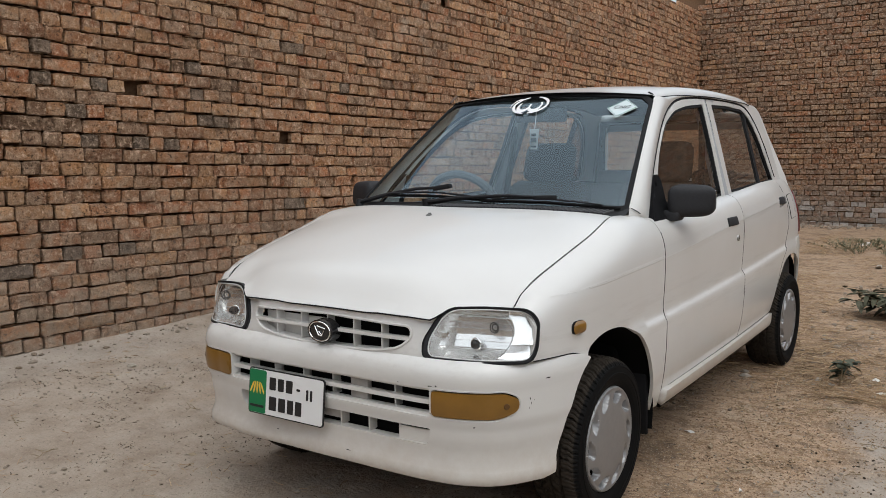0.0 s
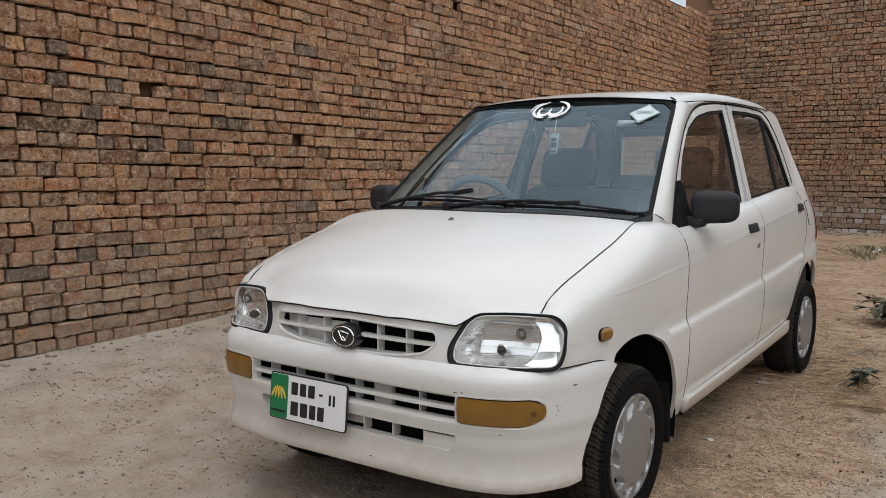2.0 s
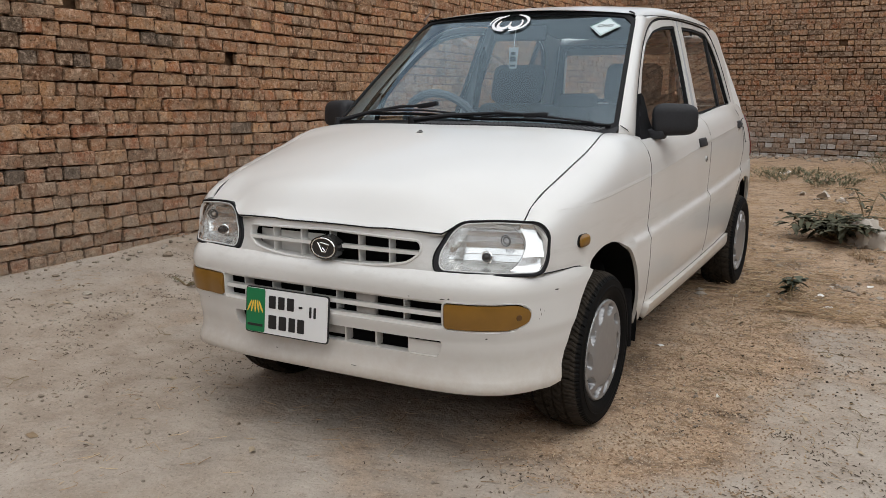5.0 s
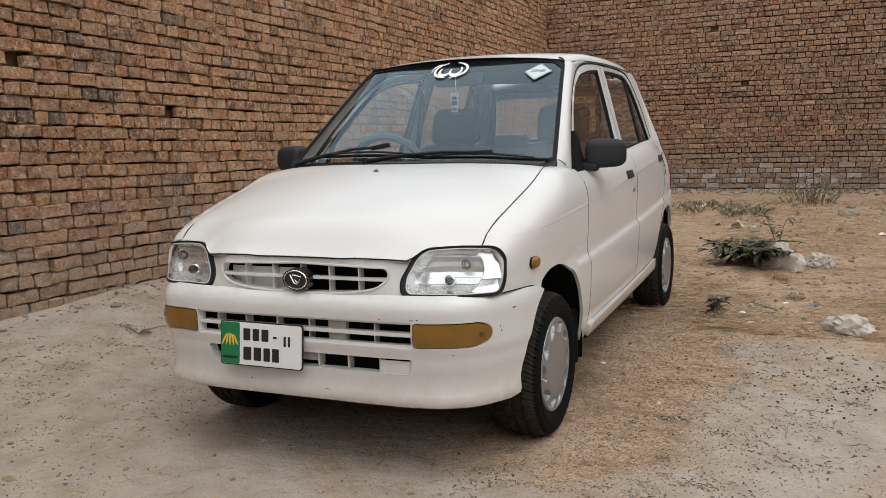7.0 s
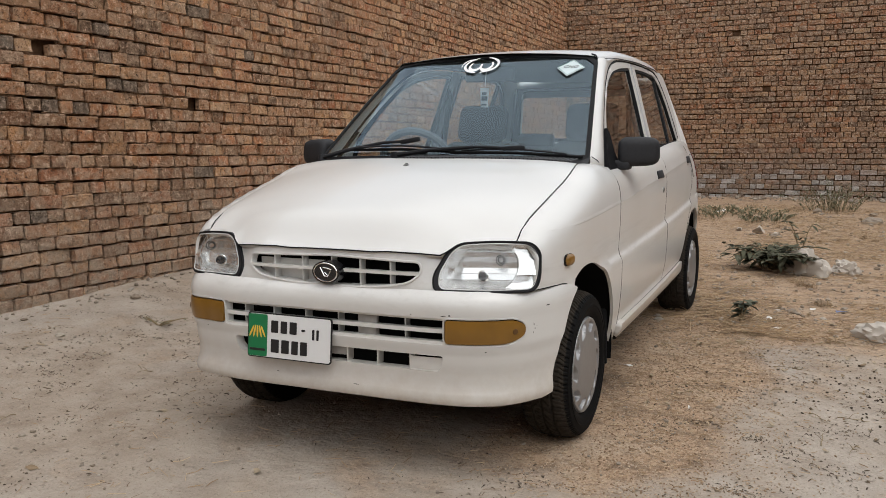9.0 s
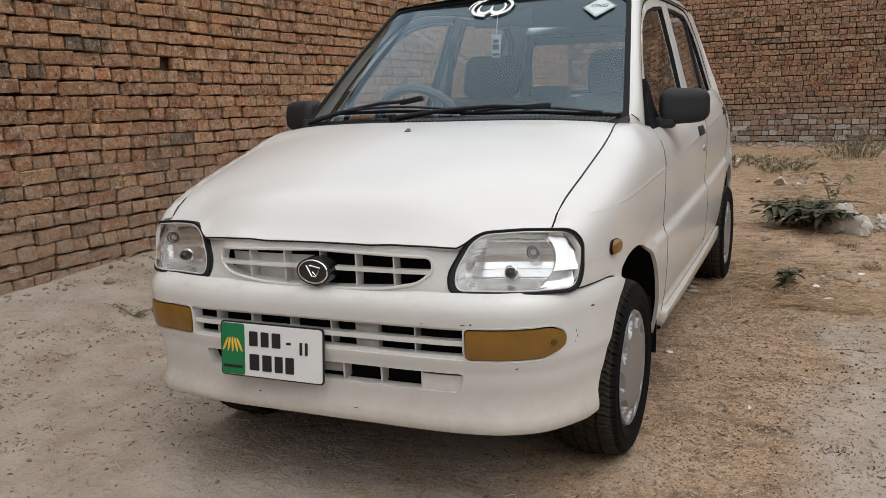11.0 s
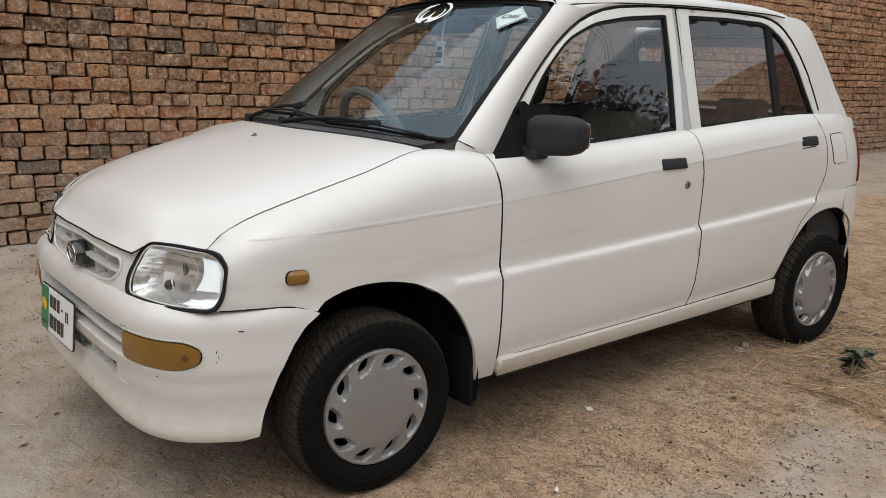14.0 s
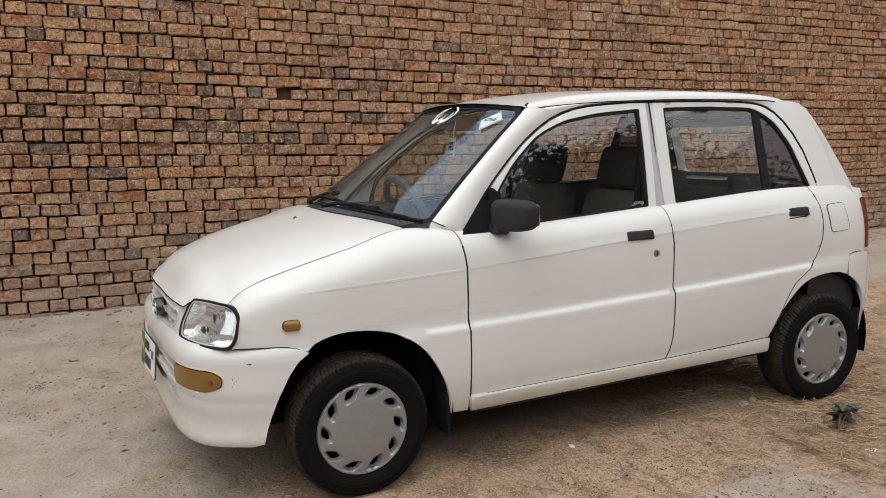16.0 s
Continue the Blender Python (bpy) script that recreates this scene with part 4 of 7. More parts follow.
# intake bars and fins
def bar(name, a0, a1, z0, z1, depth, extra, parent, n=24):
    """A bar that follows the bumper's curve."""
    bm = bmesh.new()
    rows = []
    for a in np.linspace(a0, a1, n):
        q = []
        for z, e in ((z0, extra), (z1, extra), (z1 - 0.002, extra - depth), (z0 + 0.002, extra - depth)):
            p = bumper_at(a, 0.5, e)
            q.append(bm.verts.new((p.x, p.y, z)))
        rows.append(q)
    for p, q in zip(rows, rows[1:]):
        for i in range(4):
            bm.faces.new((p[i], p[(i + 1) % 4], q[(i + 1) % 4], q[i]))
    bm.faces.new(rows[0])
    bm.faces.new(rows[-1][::-1])
    bmesh.ops.recalc_face_normals(bm, faces=bm.faces)
    return part(name, bm, PAINT, parent)


bar("intake_bar", -S1, S1, 0.481, 0.494, 0.028, -0.006, bumper)
bar("intake_bar", -S1, S1, 0.446, 0.456, 0.030, -0.004, bumper)
bar("intake_bar", -S1, S1, 0.520, 0.529, 0.030, -0.010, bumper)
for x in (-0.340, -0.220, -0.095, 0.030, 0.148, 0.270):
    bar("intake_fin", arc_of(x) - 0.0019, arc_of(x) + 0.0019, 0.448, 0.528, 0.035, -0.026, bumper, 2)
for x in (-0.28, -0.17, -0.055, 0.060, 0.170, 0.285):
    bar("intake_fin", arc_of(x) - 0.0024, arc_of(x) + 0.0024, 0.357, 0.408, 0.035, -0.026, bumper, 2)
bar("intake_blank", arc_of(0.287), arc_of(0.40), 0.358, 0.399, 0.01, -0.022, bumper, 6)
# near-black boxes stand in for the shaded space behind the openings
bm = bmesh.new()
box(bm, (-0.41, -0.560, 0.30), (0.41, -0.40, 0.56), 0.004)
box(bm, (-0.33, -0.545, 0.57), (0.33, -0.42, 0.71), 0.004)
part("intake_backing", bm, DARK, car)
bm = bmesh.new()
box(bm, (-0.12, -0.622, 0.375), (0.06, -0.598, 0.425), 0.01)
box(bm, (0.10, -0.622, 0.44), (0.17, -0.598, 0.53), 0.008)
box(bm, (-0.35, -0.615, 0.53), (0.35, -0.598, 0.56), 0.008)
part("crash_beam", bm, speckled("dusty_grey_metal", (0.30, 0.28, 0.26), 0.6, 0.3, 30, 0.2), car)

# nose panel between the lamps, with the grille opening


def nose_at(x, z):
    t = (z - 0.60) / 0.12
    slope = 0.22 * max(0.0, z - 0.607) * lerp(abs(x), [0.29, 0.355], [0, 1])
    return Vector((x, front_y(x) + slope + 0.010 * t + 0.02 * max(0, t - 0.8) - lerp(z, [0.58, 0.61, 0.64], [0.0, 0.002, 0.0]), z))


nose = [(-0.372, 0.596), (0.372, 0.596), (0.366, 0.65), (0.374, 0.692), (0.382, 0.7105), (0.33, 0.7140), (0.2, 0.7185), (0.0, 0.7225), (-0.2, 0.7185), (-0.33, 0.7140), (-0.382, 0.7105), (-0.374, 0.692), (-0.366, 0.65)]
gr = rounded([(-0.310, 0.692), (-0.318, 0.660), (-0.282, 0.626), (-0.18, 0.608), (0.0, 0.6015), (0.18, 0.608), (0.282, 0.626), (0.318, 0.660), (0.310, 0.692), (0.0, 0.700)], [0.024, 0.026, 0.04, 0.08, 0, 0.08, 0.04, 0.026, 0.024, 0], 6)
nosep = obj("nose_panel", *sheet(nose, nose_at, 0.016, [gr], toward=(0, -1, 0), thick=0.02), PAINT, car)
bm = bmesh.new()
tube(bm, [nose_at(x, z) + Vector((0, -0.001, 0)) for x, z in sampled(gr, 0.02)], 0.0042, 6, True)
part("grille_rim", bm, PAINT, nosep)


def gbar(name, x0, x1, z0, z1, y0, y1, n=2, z0b=None, z1b=None):
    bm = bmesh.new()
    rows = []
    for x in np.linspace(x0, x1, n):
        fy = front_y(x)
        rows.append([bm.verts.new((x, fy + dy, z)) for dy, z in ((y0, z0), (y0, z1), (y1, z1 - 0.001), (y1, z0 + 0.001))])
    for p, q in zip(rows, rows[1:]):
        for i in range(4):
            bm.faces.new((p[i], p[(i + 1) % 4], q[(i + 1) % 4], q[i]))
    bm.faces.new(rows[0])
    bm.faces.new(rows[-1][::-1])
    bmesh.ops.recalc_face_normals(bm, faces=bm.faces)
    return part(name, bm, PAINT, nosep)


gbar("grille_bar", -0.314, 0.314, 0.6495, 0.6600, 0.003, 0.026, 16)
for x in (-0.217, -0.109, 0.0, 0.105, 0.212):
    top_, low_ = lerp(abs(x), [0, 0.3], [0.698, 0.690]), lerp(abs(x), [0, 0.23, 0.3], [0.602, 0.614, 0.64])
    gbar("grille_fin", x - 0.0018, x + 0.0018, low_, top_, 0.012, 0.044)
# a painted panel closes the far half of the opening from behind
gbar("grille_backing", -0.300, -0.030, 0.604, 0.676, 0.046, 0.052, 10)
# the shelf below the grille's openings
bm = bmesh.new()
rows = []
for x in np.linspace(-0.306, 0.306, 30):
    low_ = lerp(abs(x), [0, 0.12, 0.235, 0.285, 0.306], [0.600, 0.603, 0.610, 0.624, 0.640])
    rows.append([bm.verts.new((x, front_y(x) + dy, low_ + dz)) for dy, dz in ((0.004, 0.000), (0.036, 0.006), (0.036, -0.006), (0.004, -0.006))])
for p, q in zip(rows, rows[1:]):
    for i in range(4):
        bm.faces.new((p[i], p[(i + 1) % 4], q[(i + 1) % 4], q[i]))
bmesh.ops.recalc_face_normals(bm, faces=bm.faces)
part("grille_shelf", bm, PAINT, nosep)
# oval badge: plain shapes only
bm = bmesh.new()
E1 = [(0.050 * math.cos(t), 0.0355 * math.sin(t)) for t in np.linspace(0, math.tau, 40, endpoint=False)]
v0 = [bm.verts.new((x, -0.640, 0.648 + z)) for x, z in E1]
v1 = [bm.verts.new((x * 1.04, -0.605, 0.648 + z * 1.04)) for x, z in E1]
bm.faces.new(v0)
for i in range(40):
    bm.faces.new((v0[i], v0[(i + 1) % 40], v1[(i + 1) % 40], v1[i]))
bmesh.ops.recalc_face_normals(bm, faces=bm.faces)
badge = part("badge", bm, mat("badge_black", (0.01, 0.01, 0.011), 0.2, coat=0.5), nosep, "oval black badge with a chrome outline")
bm = bmesh.new()
tube(bm, [(x * 0.84, -0.642, 0.648 + z * 0.84) for x, z in E1], 0.0021, 6, True)
tube(bm, [(-0.019, -0.642, 0.664), (-0.004, -0.642, 0.636), (0.010, -0.642, 0.635)], 0.0022, 6)
tube(bm, [(-0.009, -0.642, 0.664), (0.022, -0.642, 0.658), (0.010, -0.642, 0.638), (-0.002, -0.642, 0.648)], 0.0022, 6)
part("badge_emblem", bm, CHROME, badge)

# ---- head lamps ----


def lamp_at(x, z, d=0.0):
    return Vector((x, front_y(x) + 0.26 * (z - 0.607) - d * 0.85, z + d * 0.1))


LAMP = rounded([(0.358, 0.602), (0.643, 0.600), (0.651, 0.64), (0.647, 0.720), (0.624, 0.753), (0.53, 0.760), (0.428, 0.753), (0.390, 0.728), (0.351, 0.652)], [0.024, 0.020, 0.03, 0.05, 0.05, 0.04, 0.03, 0.03, 0.02], 8)
LENS_EDGE = rounded([(0.377, 0.6130), (0.634, 0.6110), (0.643, 0.645), (0.640, 0.712), (0.616, 0.743), (0.53, 0.750), (0.434, 0.743), (0.405, 0.722), (0.372, 0.655)], [0.030, 0.032, 0.03, 0.045, 0.045, 0.04, 0.035, 0.035, 0.03], 8)
LENS_EDGE = grown(LENS_EDGE, 0.0030)
RIM_POINTS = sampled(LENS_EDGE, 0.006)


def divide(z):
    """The round edge where the lamp's dish meets the pocket beside it."""
    return 0.591 - 8.0 * (z - 0.675) ** 2


# the reflector's bands: upper edge of each, and its tilt
BANDS = [(0.634, 0.40), (0.6535, 0.22), (0.671, 0.30), (0.688, -0.22), (0.7035, -0.06), (0.7185, -0.22), (0.80, 0.10)]
for sgn in (1, -1):
    def sunk(x, z, s=sgn):
        """The lamp on the car's right sits a little lower at its outer top."""
        return 0.0 if s > 0 else lerp(x, [0.42, 0.64], [0, 0.016]) * lerp(z, [0.65, 0.75], [0, 1])

    def lay(d, s=sgn):
        return lambda x, z: Vector((lamp_at(x, z, d).x * s, lamp_at(x, z, d).y, lamp_at(x, z, d).z - sunk(x, z, s)))

    def ringed(d, s=sgn):
        def at(x, z):
            push = 1.0 if s > 0 else 0.15
            p = lamp_at(x, z, d + push * lerp(x, [0.56, 0.64], [0, 0.009]))
            return Vector(((p.x + push * lerp(x, [0.60, 0.65], [0, 0.003])) * s, p.y, p.z - sunk(x, z, s)))
        return at

    lamp = new("head_lamp")
    lamp.parent = car
    tagged(lamp, "clear head lamp with a chrome reflector in a black surround")
    surround = obj("lamp_surround", *sheet(LAMP, ringed(0.006), 0.018, [LENS_EDGE], toward=(0, -1, 0), thick=0.015), BLACK, lamp)
    bm = bmesh.new()
    tube(bm, [ringed(0.006)(x, z) for x, z in sampled(grown(LAMP, -0.0030), 0.012)], 0.0026, 8, True)
    part("gasket", bm, RUBBER, surround)
    bm = bmesh.new()
    tube(bm, [lay(0.0050)(x, z) for x, z in sampled(grown(LENS_EDGE, -0.0022), 0.012)], 0.0020, 6, True)
    part("lens_rim", bm, LENSRIM, lamp)
    ln = obj("lamp_lens", *sheet(LENS_EDGE, lay(0.0045), 0.02, toward=(0, -1, 0), rim=False), LENS, lamp)
    ln.visible_shadow = False

    def bowl(x, z, s=sgn):
        """Reflector: a dish of level bands behind the inner two thirds, and a shallow pocket beside it."""
        p = lamp_at(x, z, -0.004)
        near = min((x - q[0]) ** 2 + (z - q[1]) ** 2 for q in RIM_POINTS) ** 0.5
        s1, s2 = min(1.0, near / 0.020), min(1.0, near / 0.006)
        if x > divide(z):
            upper = z > 0.652
            tilt, turn = (0.30, -0.05) if upper else (0.10, 0.14)
            deep = 0.012 * s1 + s2 * (tilt * (z - (0.700 if upper else 0.640)) + turn * (x - 0.615))
        else:
            low = 0.612
            for top, tilt in BANDS:
                if z < top:
                    break
                low = top
            mid = (low + min(top, 0.748)) / 2
            deep = s1 * (0.020 + 0.030 * max(0.0, 1 - ((x - 0.485) / 0.115) ** 2)) + s2 * tilt * (z - mid)
            deep += 0.030 * s2 * max(0.0, (0.425 - x) / 0.05)
        return Vector((p.x * s, p.y + deep, p.z - sunk(x, z, s)))

    folds = [(float(x), top + d) for top, tilt in BANDS[:-1] for d in (-0.0010, 0.0010) for x in np.arange(0.375, divide(top) - 0.003, 0.004)]
    folds += [(divide(z) + d, float(z)) for d in (-0.0010, 0.0010) for z in np.arange(0.615, 0.748, 0.004)]
    folds += [(float(x), 0.652 + d) for d in (-0.0010, 0.0010) for x in np.arange(divide(0.652) + 0.004, 0.64, 0.004)]
    reflector = obj("lamp_reflector", *sheet(LENS_EDGE, bowl, 0.006, toward=(0, -1, 0), rim=False, extra=folds), REFLECTOR, lamp)
    reflector.data.set_sharp_from_angle(angle=radians(16))
    bm = bmesh.new()
    c = lamp_at(0.492, 0.650, -0.012)
    bmesh.ops.create_uvsphere(bm, u_segments=20, v_segments=12, radius=1, matrix=Matrix.Translation((c.x * sgn, c.y + 0.014, c.z)) @ Matrix.Diagonal((0.0135, 0.014, 0.0135, 1)))
    shield = part("bulb_shield", bm, mat("bulb_shield_black", (0.012, 0.012, 0.013), 0.25), lamp)
    bm = bmesh.new()
    tube(bm, [(c.x * sgn + 0.0165 * math.cos(t), c.y + 0.018, c.z + 0.0165 * math.sin(t)) for t in np.linspace(0, math.tau, 28, endpoint=False)], 0.0022, 6, True)
    part("shield_ring", bm, CHROME, shield)
    bm = bmesh.new()
    c = lamp_at(0.541, 0.699, -0.012)
    for rr, dd in ((0.015, 0.0), (0.010, 0.004)):
        tube(bm, [(c.x * sgn + rr * math.cos(t), c.y + 0.006 + dd, c.z + rr * math.sin(t)) for t in np.linspace(0, math.tau, 20, endpoint=False)], 0.0022, 6, True)
    part("bulb_ring", bm, mat("bulb_ring_grey", (0.10, 0.10, 0.10), 0.3, 0.6), lamp)
    bm = bmesh.new()
    tube(bm, [lay(-0.003)(divide(z) + 0.001, z) for z in np.linspace(0.619, 0.742, 18)], 0.0012, 6)
    part("lens_rib", bm, mat("dull_rib", (0.42, 0.42, 0.42), 0.3, 0.5), lamp)

# side repeaters
REPEATER_BASE = rounded([(-0.2785, 0.6545), (-0.2165, 0.6545), (-0.2165, 0.6940), (-0.2785, 0.6940)], 0.0190, 8)
rep = rounded([(-0.2770, 0.6555), (-0.2172, 0.6555), (-0.2172, 0.6930), (-0.2770, 0.6930)], 0.0182, 8)
for sgn, par in ((1, wing_l), (-1, wing_r)):
    cy, cz = -0.2472, 0.674

    def dome(y, z, s=sgn):
        u = max(0.0, abs(y - cy) - 0.012) / 0.0182
        w = abs(z - cz) / 0.0190
        return Vector((s * (side(y, z).x + 0.0035 + 0.013 * math.sqrt(max(0.0, 1 - u ** 2.6 - w ** 2.6))), y, z))

    rl = obj("side_repeater", *sheet(rep, dome, 0.0045, toward=(sgn, 0, 0), thick=0.008), AMBER, par, "small amber repeater lamp")
    obj("repeater_base", *sheet(REPEATER_BASE, lambda y, z, s=sgn: Vector((s * (side(y, z).x + 0.0025), y, z)), 0.010, toward=(sgn, 0, 0), thick=0.004), BLACK, rl)

# ---- number plate ----
plate = new("number_plate")
plate.parent = car
tagged(plate, "white number plate with a green strip and dark bars")
PL = Matrix.Translation((-0.131, -0.662, 0.427)) @ Matrix.Rotation(radians(1.2), 4, "Z") @ Matrix.Rotation(radians(-5), 4, "X") @ Matrix.Rotation(radians(0.6), 4, "Y")


def flat(name, x0, z0, x1, z1, y, depth, material, parent, r=0.0, label=""):
    bm = bmesh.new()
    pts = rounded([(x0, z0), (x1, z0), (x1, z1), (x0, z1)], r) if r else [(x0, z0), (x1, z0), (x1, z1), (x0, z1)]
    a = [bm.verts.new((x, y, z)) for x, z in pts]
    b = [bm.verts.new((x, y + depth, z)) for x, z in pts]
    bm.faces.new(a)
    bm.faces.new(b[::-1])
    for i in range(len(a)):
        bm.faces.new((a[i], b[i], b[(i + 1) % len(a)], a[(i + 1) % len(a)]))
    bmesh.ops.recalc_face_normals(bm, faces=bm.faces)
    bmesh.ops.transform(bm, matrix=PL, verts=bm.verts)
    return part(name, bm, material, parent, label, smooth=False)


flat("plate_border", -0.158, -0.075, 0.158, 0.075, 0.0, 0.004, INK, plate, 0.012)
flat("plate_face", -0.154, -0.071, 0.154, 0.071, -0.002, 0.003, PLATE, plate, 0.010)
flat("green_strip", -0.153, -0.070, -0.081, 0.070, -0.0035, 0.002, GREEN, plate, 0.008)
for dx, rot in ((-0.022, 25), (-0.011, 12), (0.0, 0), (0.011, -12), (0.022, -25)):
    bm = bmesh.new()
    m = PL @ Matrix.Translation((-0.118 + dx, -0.0045, 0.012)) @ Matrix.Rotation(radians(rot), 4, "Y")
    bmesh.ops.create_uvsphere(bm, u_segments=8, v_segments=6, radius=1, matrix=m @ Matrix.Diagonal((0.0036, 0.0010, 0.021, 1)))
    part("yellow_mark", bm, GOLD, plate)
flat("strip_bar", -0.147, -0.052, -0.088, -0.044, -0.0045, 0.001, INK, plate)
for x0, x1, z0, z1 in ((-0.066, -0.040, 0.012, 0.052), (-0.030, -0.006, 0.012, 0.052), (0.004, 0.030, 0.012, 0.052), (0.048, 0.062, 0.024, 0.031), (0.088, 0.096, 0.0, 0.034), (0.104, 0.112, 0.0, 0.034), (-0.066, -0.036, -0.054, -0.010), (-0.026, 0.002, -0.054, -0.010), (0.012, 0.036, -0.054, -0.010), (0.045, 0.070, -0.054, -0.010)):
    flat("plate_bar", x0, z0, x1, z1, -0.0035, 0.0015, INK, plate, 0.003)

# ---- wheels ----


def lathe(bm, profile, seg, x_of=lambda t: t):
    """Turn (radius, x) points round the x axis."""
    rings = [[bm.verts.new((x, r * math.sin(k * math.tau / seg), r * math.cos(k * math.tau / seg))) for k in range(seg)] for r, x in profile]
    for a, b in zip(rings, rings[1:]):
        for k in range(seg):
            bm.faces.new((a[k], a[(k + 1) % seg], b[(k + 1) % seg], b[k]))
    return rings


def make_wheel():
    """A tyre with cut tread and a plastic cover with ten openings; the outer face looks to +x."""
    w_thing = new("wheel")
    rim = 0.172
    bm = bmesh.new()
    shoulder = [(rim - 0.006, -0.010), (rim + 0.004, 0.004), (rim + 0.02, 0.012), (0.205, 0.0155), (0.213, 0.0160), (0.2145, 0.0175), (0.218, 0.0175), (0.2195, 0.0155), (0.236, 0.013), (0.2375, 0.0140), (0.241, 0.0125)]
    crown_x = [0.006, -0.001, -0.008, -0.016, -0.026, -0.035, -0.037, -0.043, -0.045, -0.053, -0.062, -0.070, -0.072, -0.078, -0.080, -0.088, -0.097, -0.105, -0.107, -0.113, -0.115, -0.124, -0.134, -0.142, -0.149, -0.156]
    tread = [(0.2652 - 0.0165 * (abs(x + 0.075) / 0.081) ** 4.5, x) for x in crown_x]
    inner = [(0.235, -0.163), (0.2, -0.163), (rim - 0.006, -0.150)]
    prof, seg = shoulder + tread + inner, 312
    rings = lathe(bm, prof, seg)
    # tread: three grooves round the tyre, and slanting cuts that part the ribs into blocks
    for j in range(len(shoulder), len(shoulder) + len(tread)):
        r, x = prof[j]
        off = abs(x + 0.075)
        ring_cut = 0.0095 if any(abs(off - g) < 0.0045 for g in (0.0, 0.035)) else 0.0
        for k in range(seg):
            lane = (k + (off / 0.0055 if off < 0.038 else 7 + off / 0.012)) % 6
            cut = max(ring_cut, 0.0080 if lane < 1 else (0.0030 if 3 <= lane < 4 and off > 0.04 else 0.0))
            w = (r - cut) / r
            rings[j][k].co.y *= w
            rings[j][k].co.z *= w
    bmesh.ops.recalc_face_normals(bm, faces=bm.faces)
    tyre = part("tyre", bm, TYRE, w_thing, "black dusty tyre with a cut tread", smooth=False)
    tyre.data.materials.append(TREAD)
    for p in tyre.data.polygons:
        p.material_index = int(math.hypot(p.center.y, p.center.z) > 0.252)
    # inner rim, dark
    bm = bmesh.new()
    lathe(bm, [(0.0, -0.05), (0.15, -0.045), (rim, -0.012), (rim + 0.002, -0.005)], 48)
    part("rim", bm, DARK, w_thing)
    # cover: domed disc, raised edge, ten slanted openings
    bm = bmesh.new()
    holes = 10

    def dish(r):
        return lerp(r, [0, 0.10, 0.112, 0.135, 0.158, 0.162, 0.166, 0.170, 0.174], [0.014, 0.013, 0.012, 0.009, 0.006, 0.007, 0.0085, 0.007, -0.003])

    # each opening is a slanting lozenge with rounded corners at the bottom of a wider pocket
    UC, QC, UA, QA = 0.0, 0.1390, 0.0165, 0.0130

    def oval(u, q):
        return (abs((u - UC) / UA) ** 3.5 + abs((q - QC) / QA) ** 3.5) ** (1 / 3.5)

    def pocket(a, b):
        r, t = math.hypot(a, b), math.atan2(b, a)
        d = (t + math.pi / holes) % (math.tau / holes) - math.pi / holes
        u = d * 0.14 + (r - 0.14) * 0.75
        return -0.020 * min(1.0, max(0.0, 1.62 - oval(u, r)) / 0.56)

    def local(u, q, t0):
        d = (u - (q - 0.14) * 0.75) / 0.14
        return (q * math.cos(t0 + d), q * math.sin(t0 + d))

    pol = [(0.174 * math.cos(t), 0.174 * math.sin(t)) for t in np.linspace(0, math.tau, 96, endpoint=False)]
    cut, rims = [], [(r * math.cos(t), r * math.sin(t)) for r in (0.1585, 0.162, 0.166, 0.170) for t in np.linspace(0, math.tau, 150, endpoint=False)]
    for i in range(holes):
        t0 = math.tau * i / holes
        ring = [(math.copysign(abs(math.cos(t)) ** 0.57, math.cos(t)), math.copysign(abs(math.sin(t)) ** 0.57, math.sin(t))) for t in np.linspace(0, math.tau, 20, endpoint=False)]
        cut.append([local(UC + UA * c, QC + QA * s_, t0) for c, s_ in ring])
        for k in (1.06, 1.3, 1.6, 1.66):
            rims += [q_ for q_ in (local(UC + UA * c * k, QC + QA * s_ * k, t0) for c, s_ in ring) if math.hypot(*q_) < 0.158]
    v, f = sheet(pol, lambda a, b: Vector((dish(math.hypot(a, b)) + pocket(a, b), a, b)), 0.0045, cut, thick=0.010, extra=rims)
    cover = obj("wheel_cover", v, f, SILVER, w_thing, "silver plastic wheel cover with ten openings", smooth=True)
    cover.data.set_sharp_from_angle(angle=radians(35))
    return w_thing


wheel = make_wheel()
wheel.parent = car
wheel.matrix_basis = pose(0.672, 0, 0.258, 0)
for x, y, a in ((0.672, 2.308, 21), (-0.672, 0, 0), (-0.672, 2.308, 13)):
    c = copy_thing(wheel, Matrix.Translation((x, y, 0.258)) @ Matrix.Rotation(0 if x > 0 else math.pi, 4, "Z") @ Matrix.Rotation(radians(a), 4, "X"))

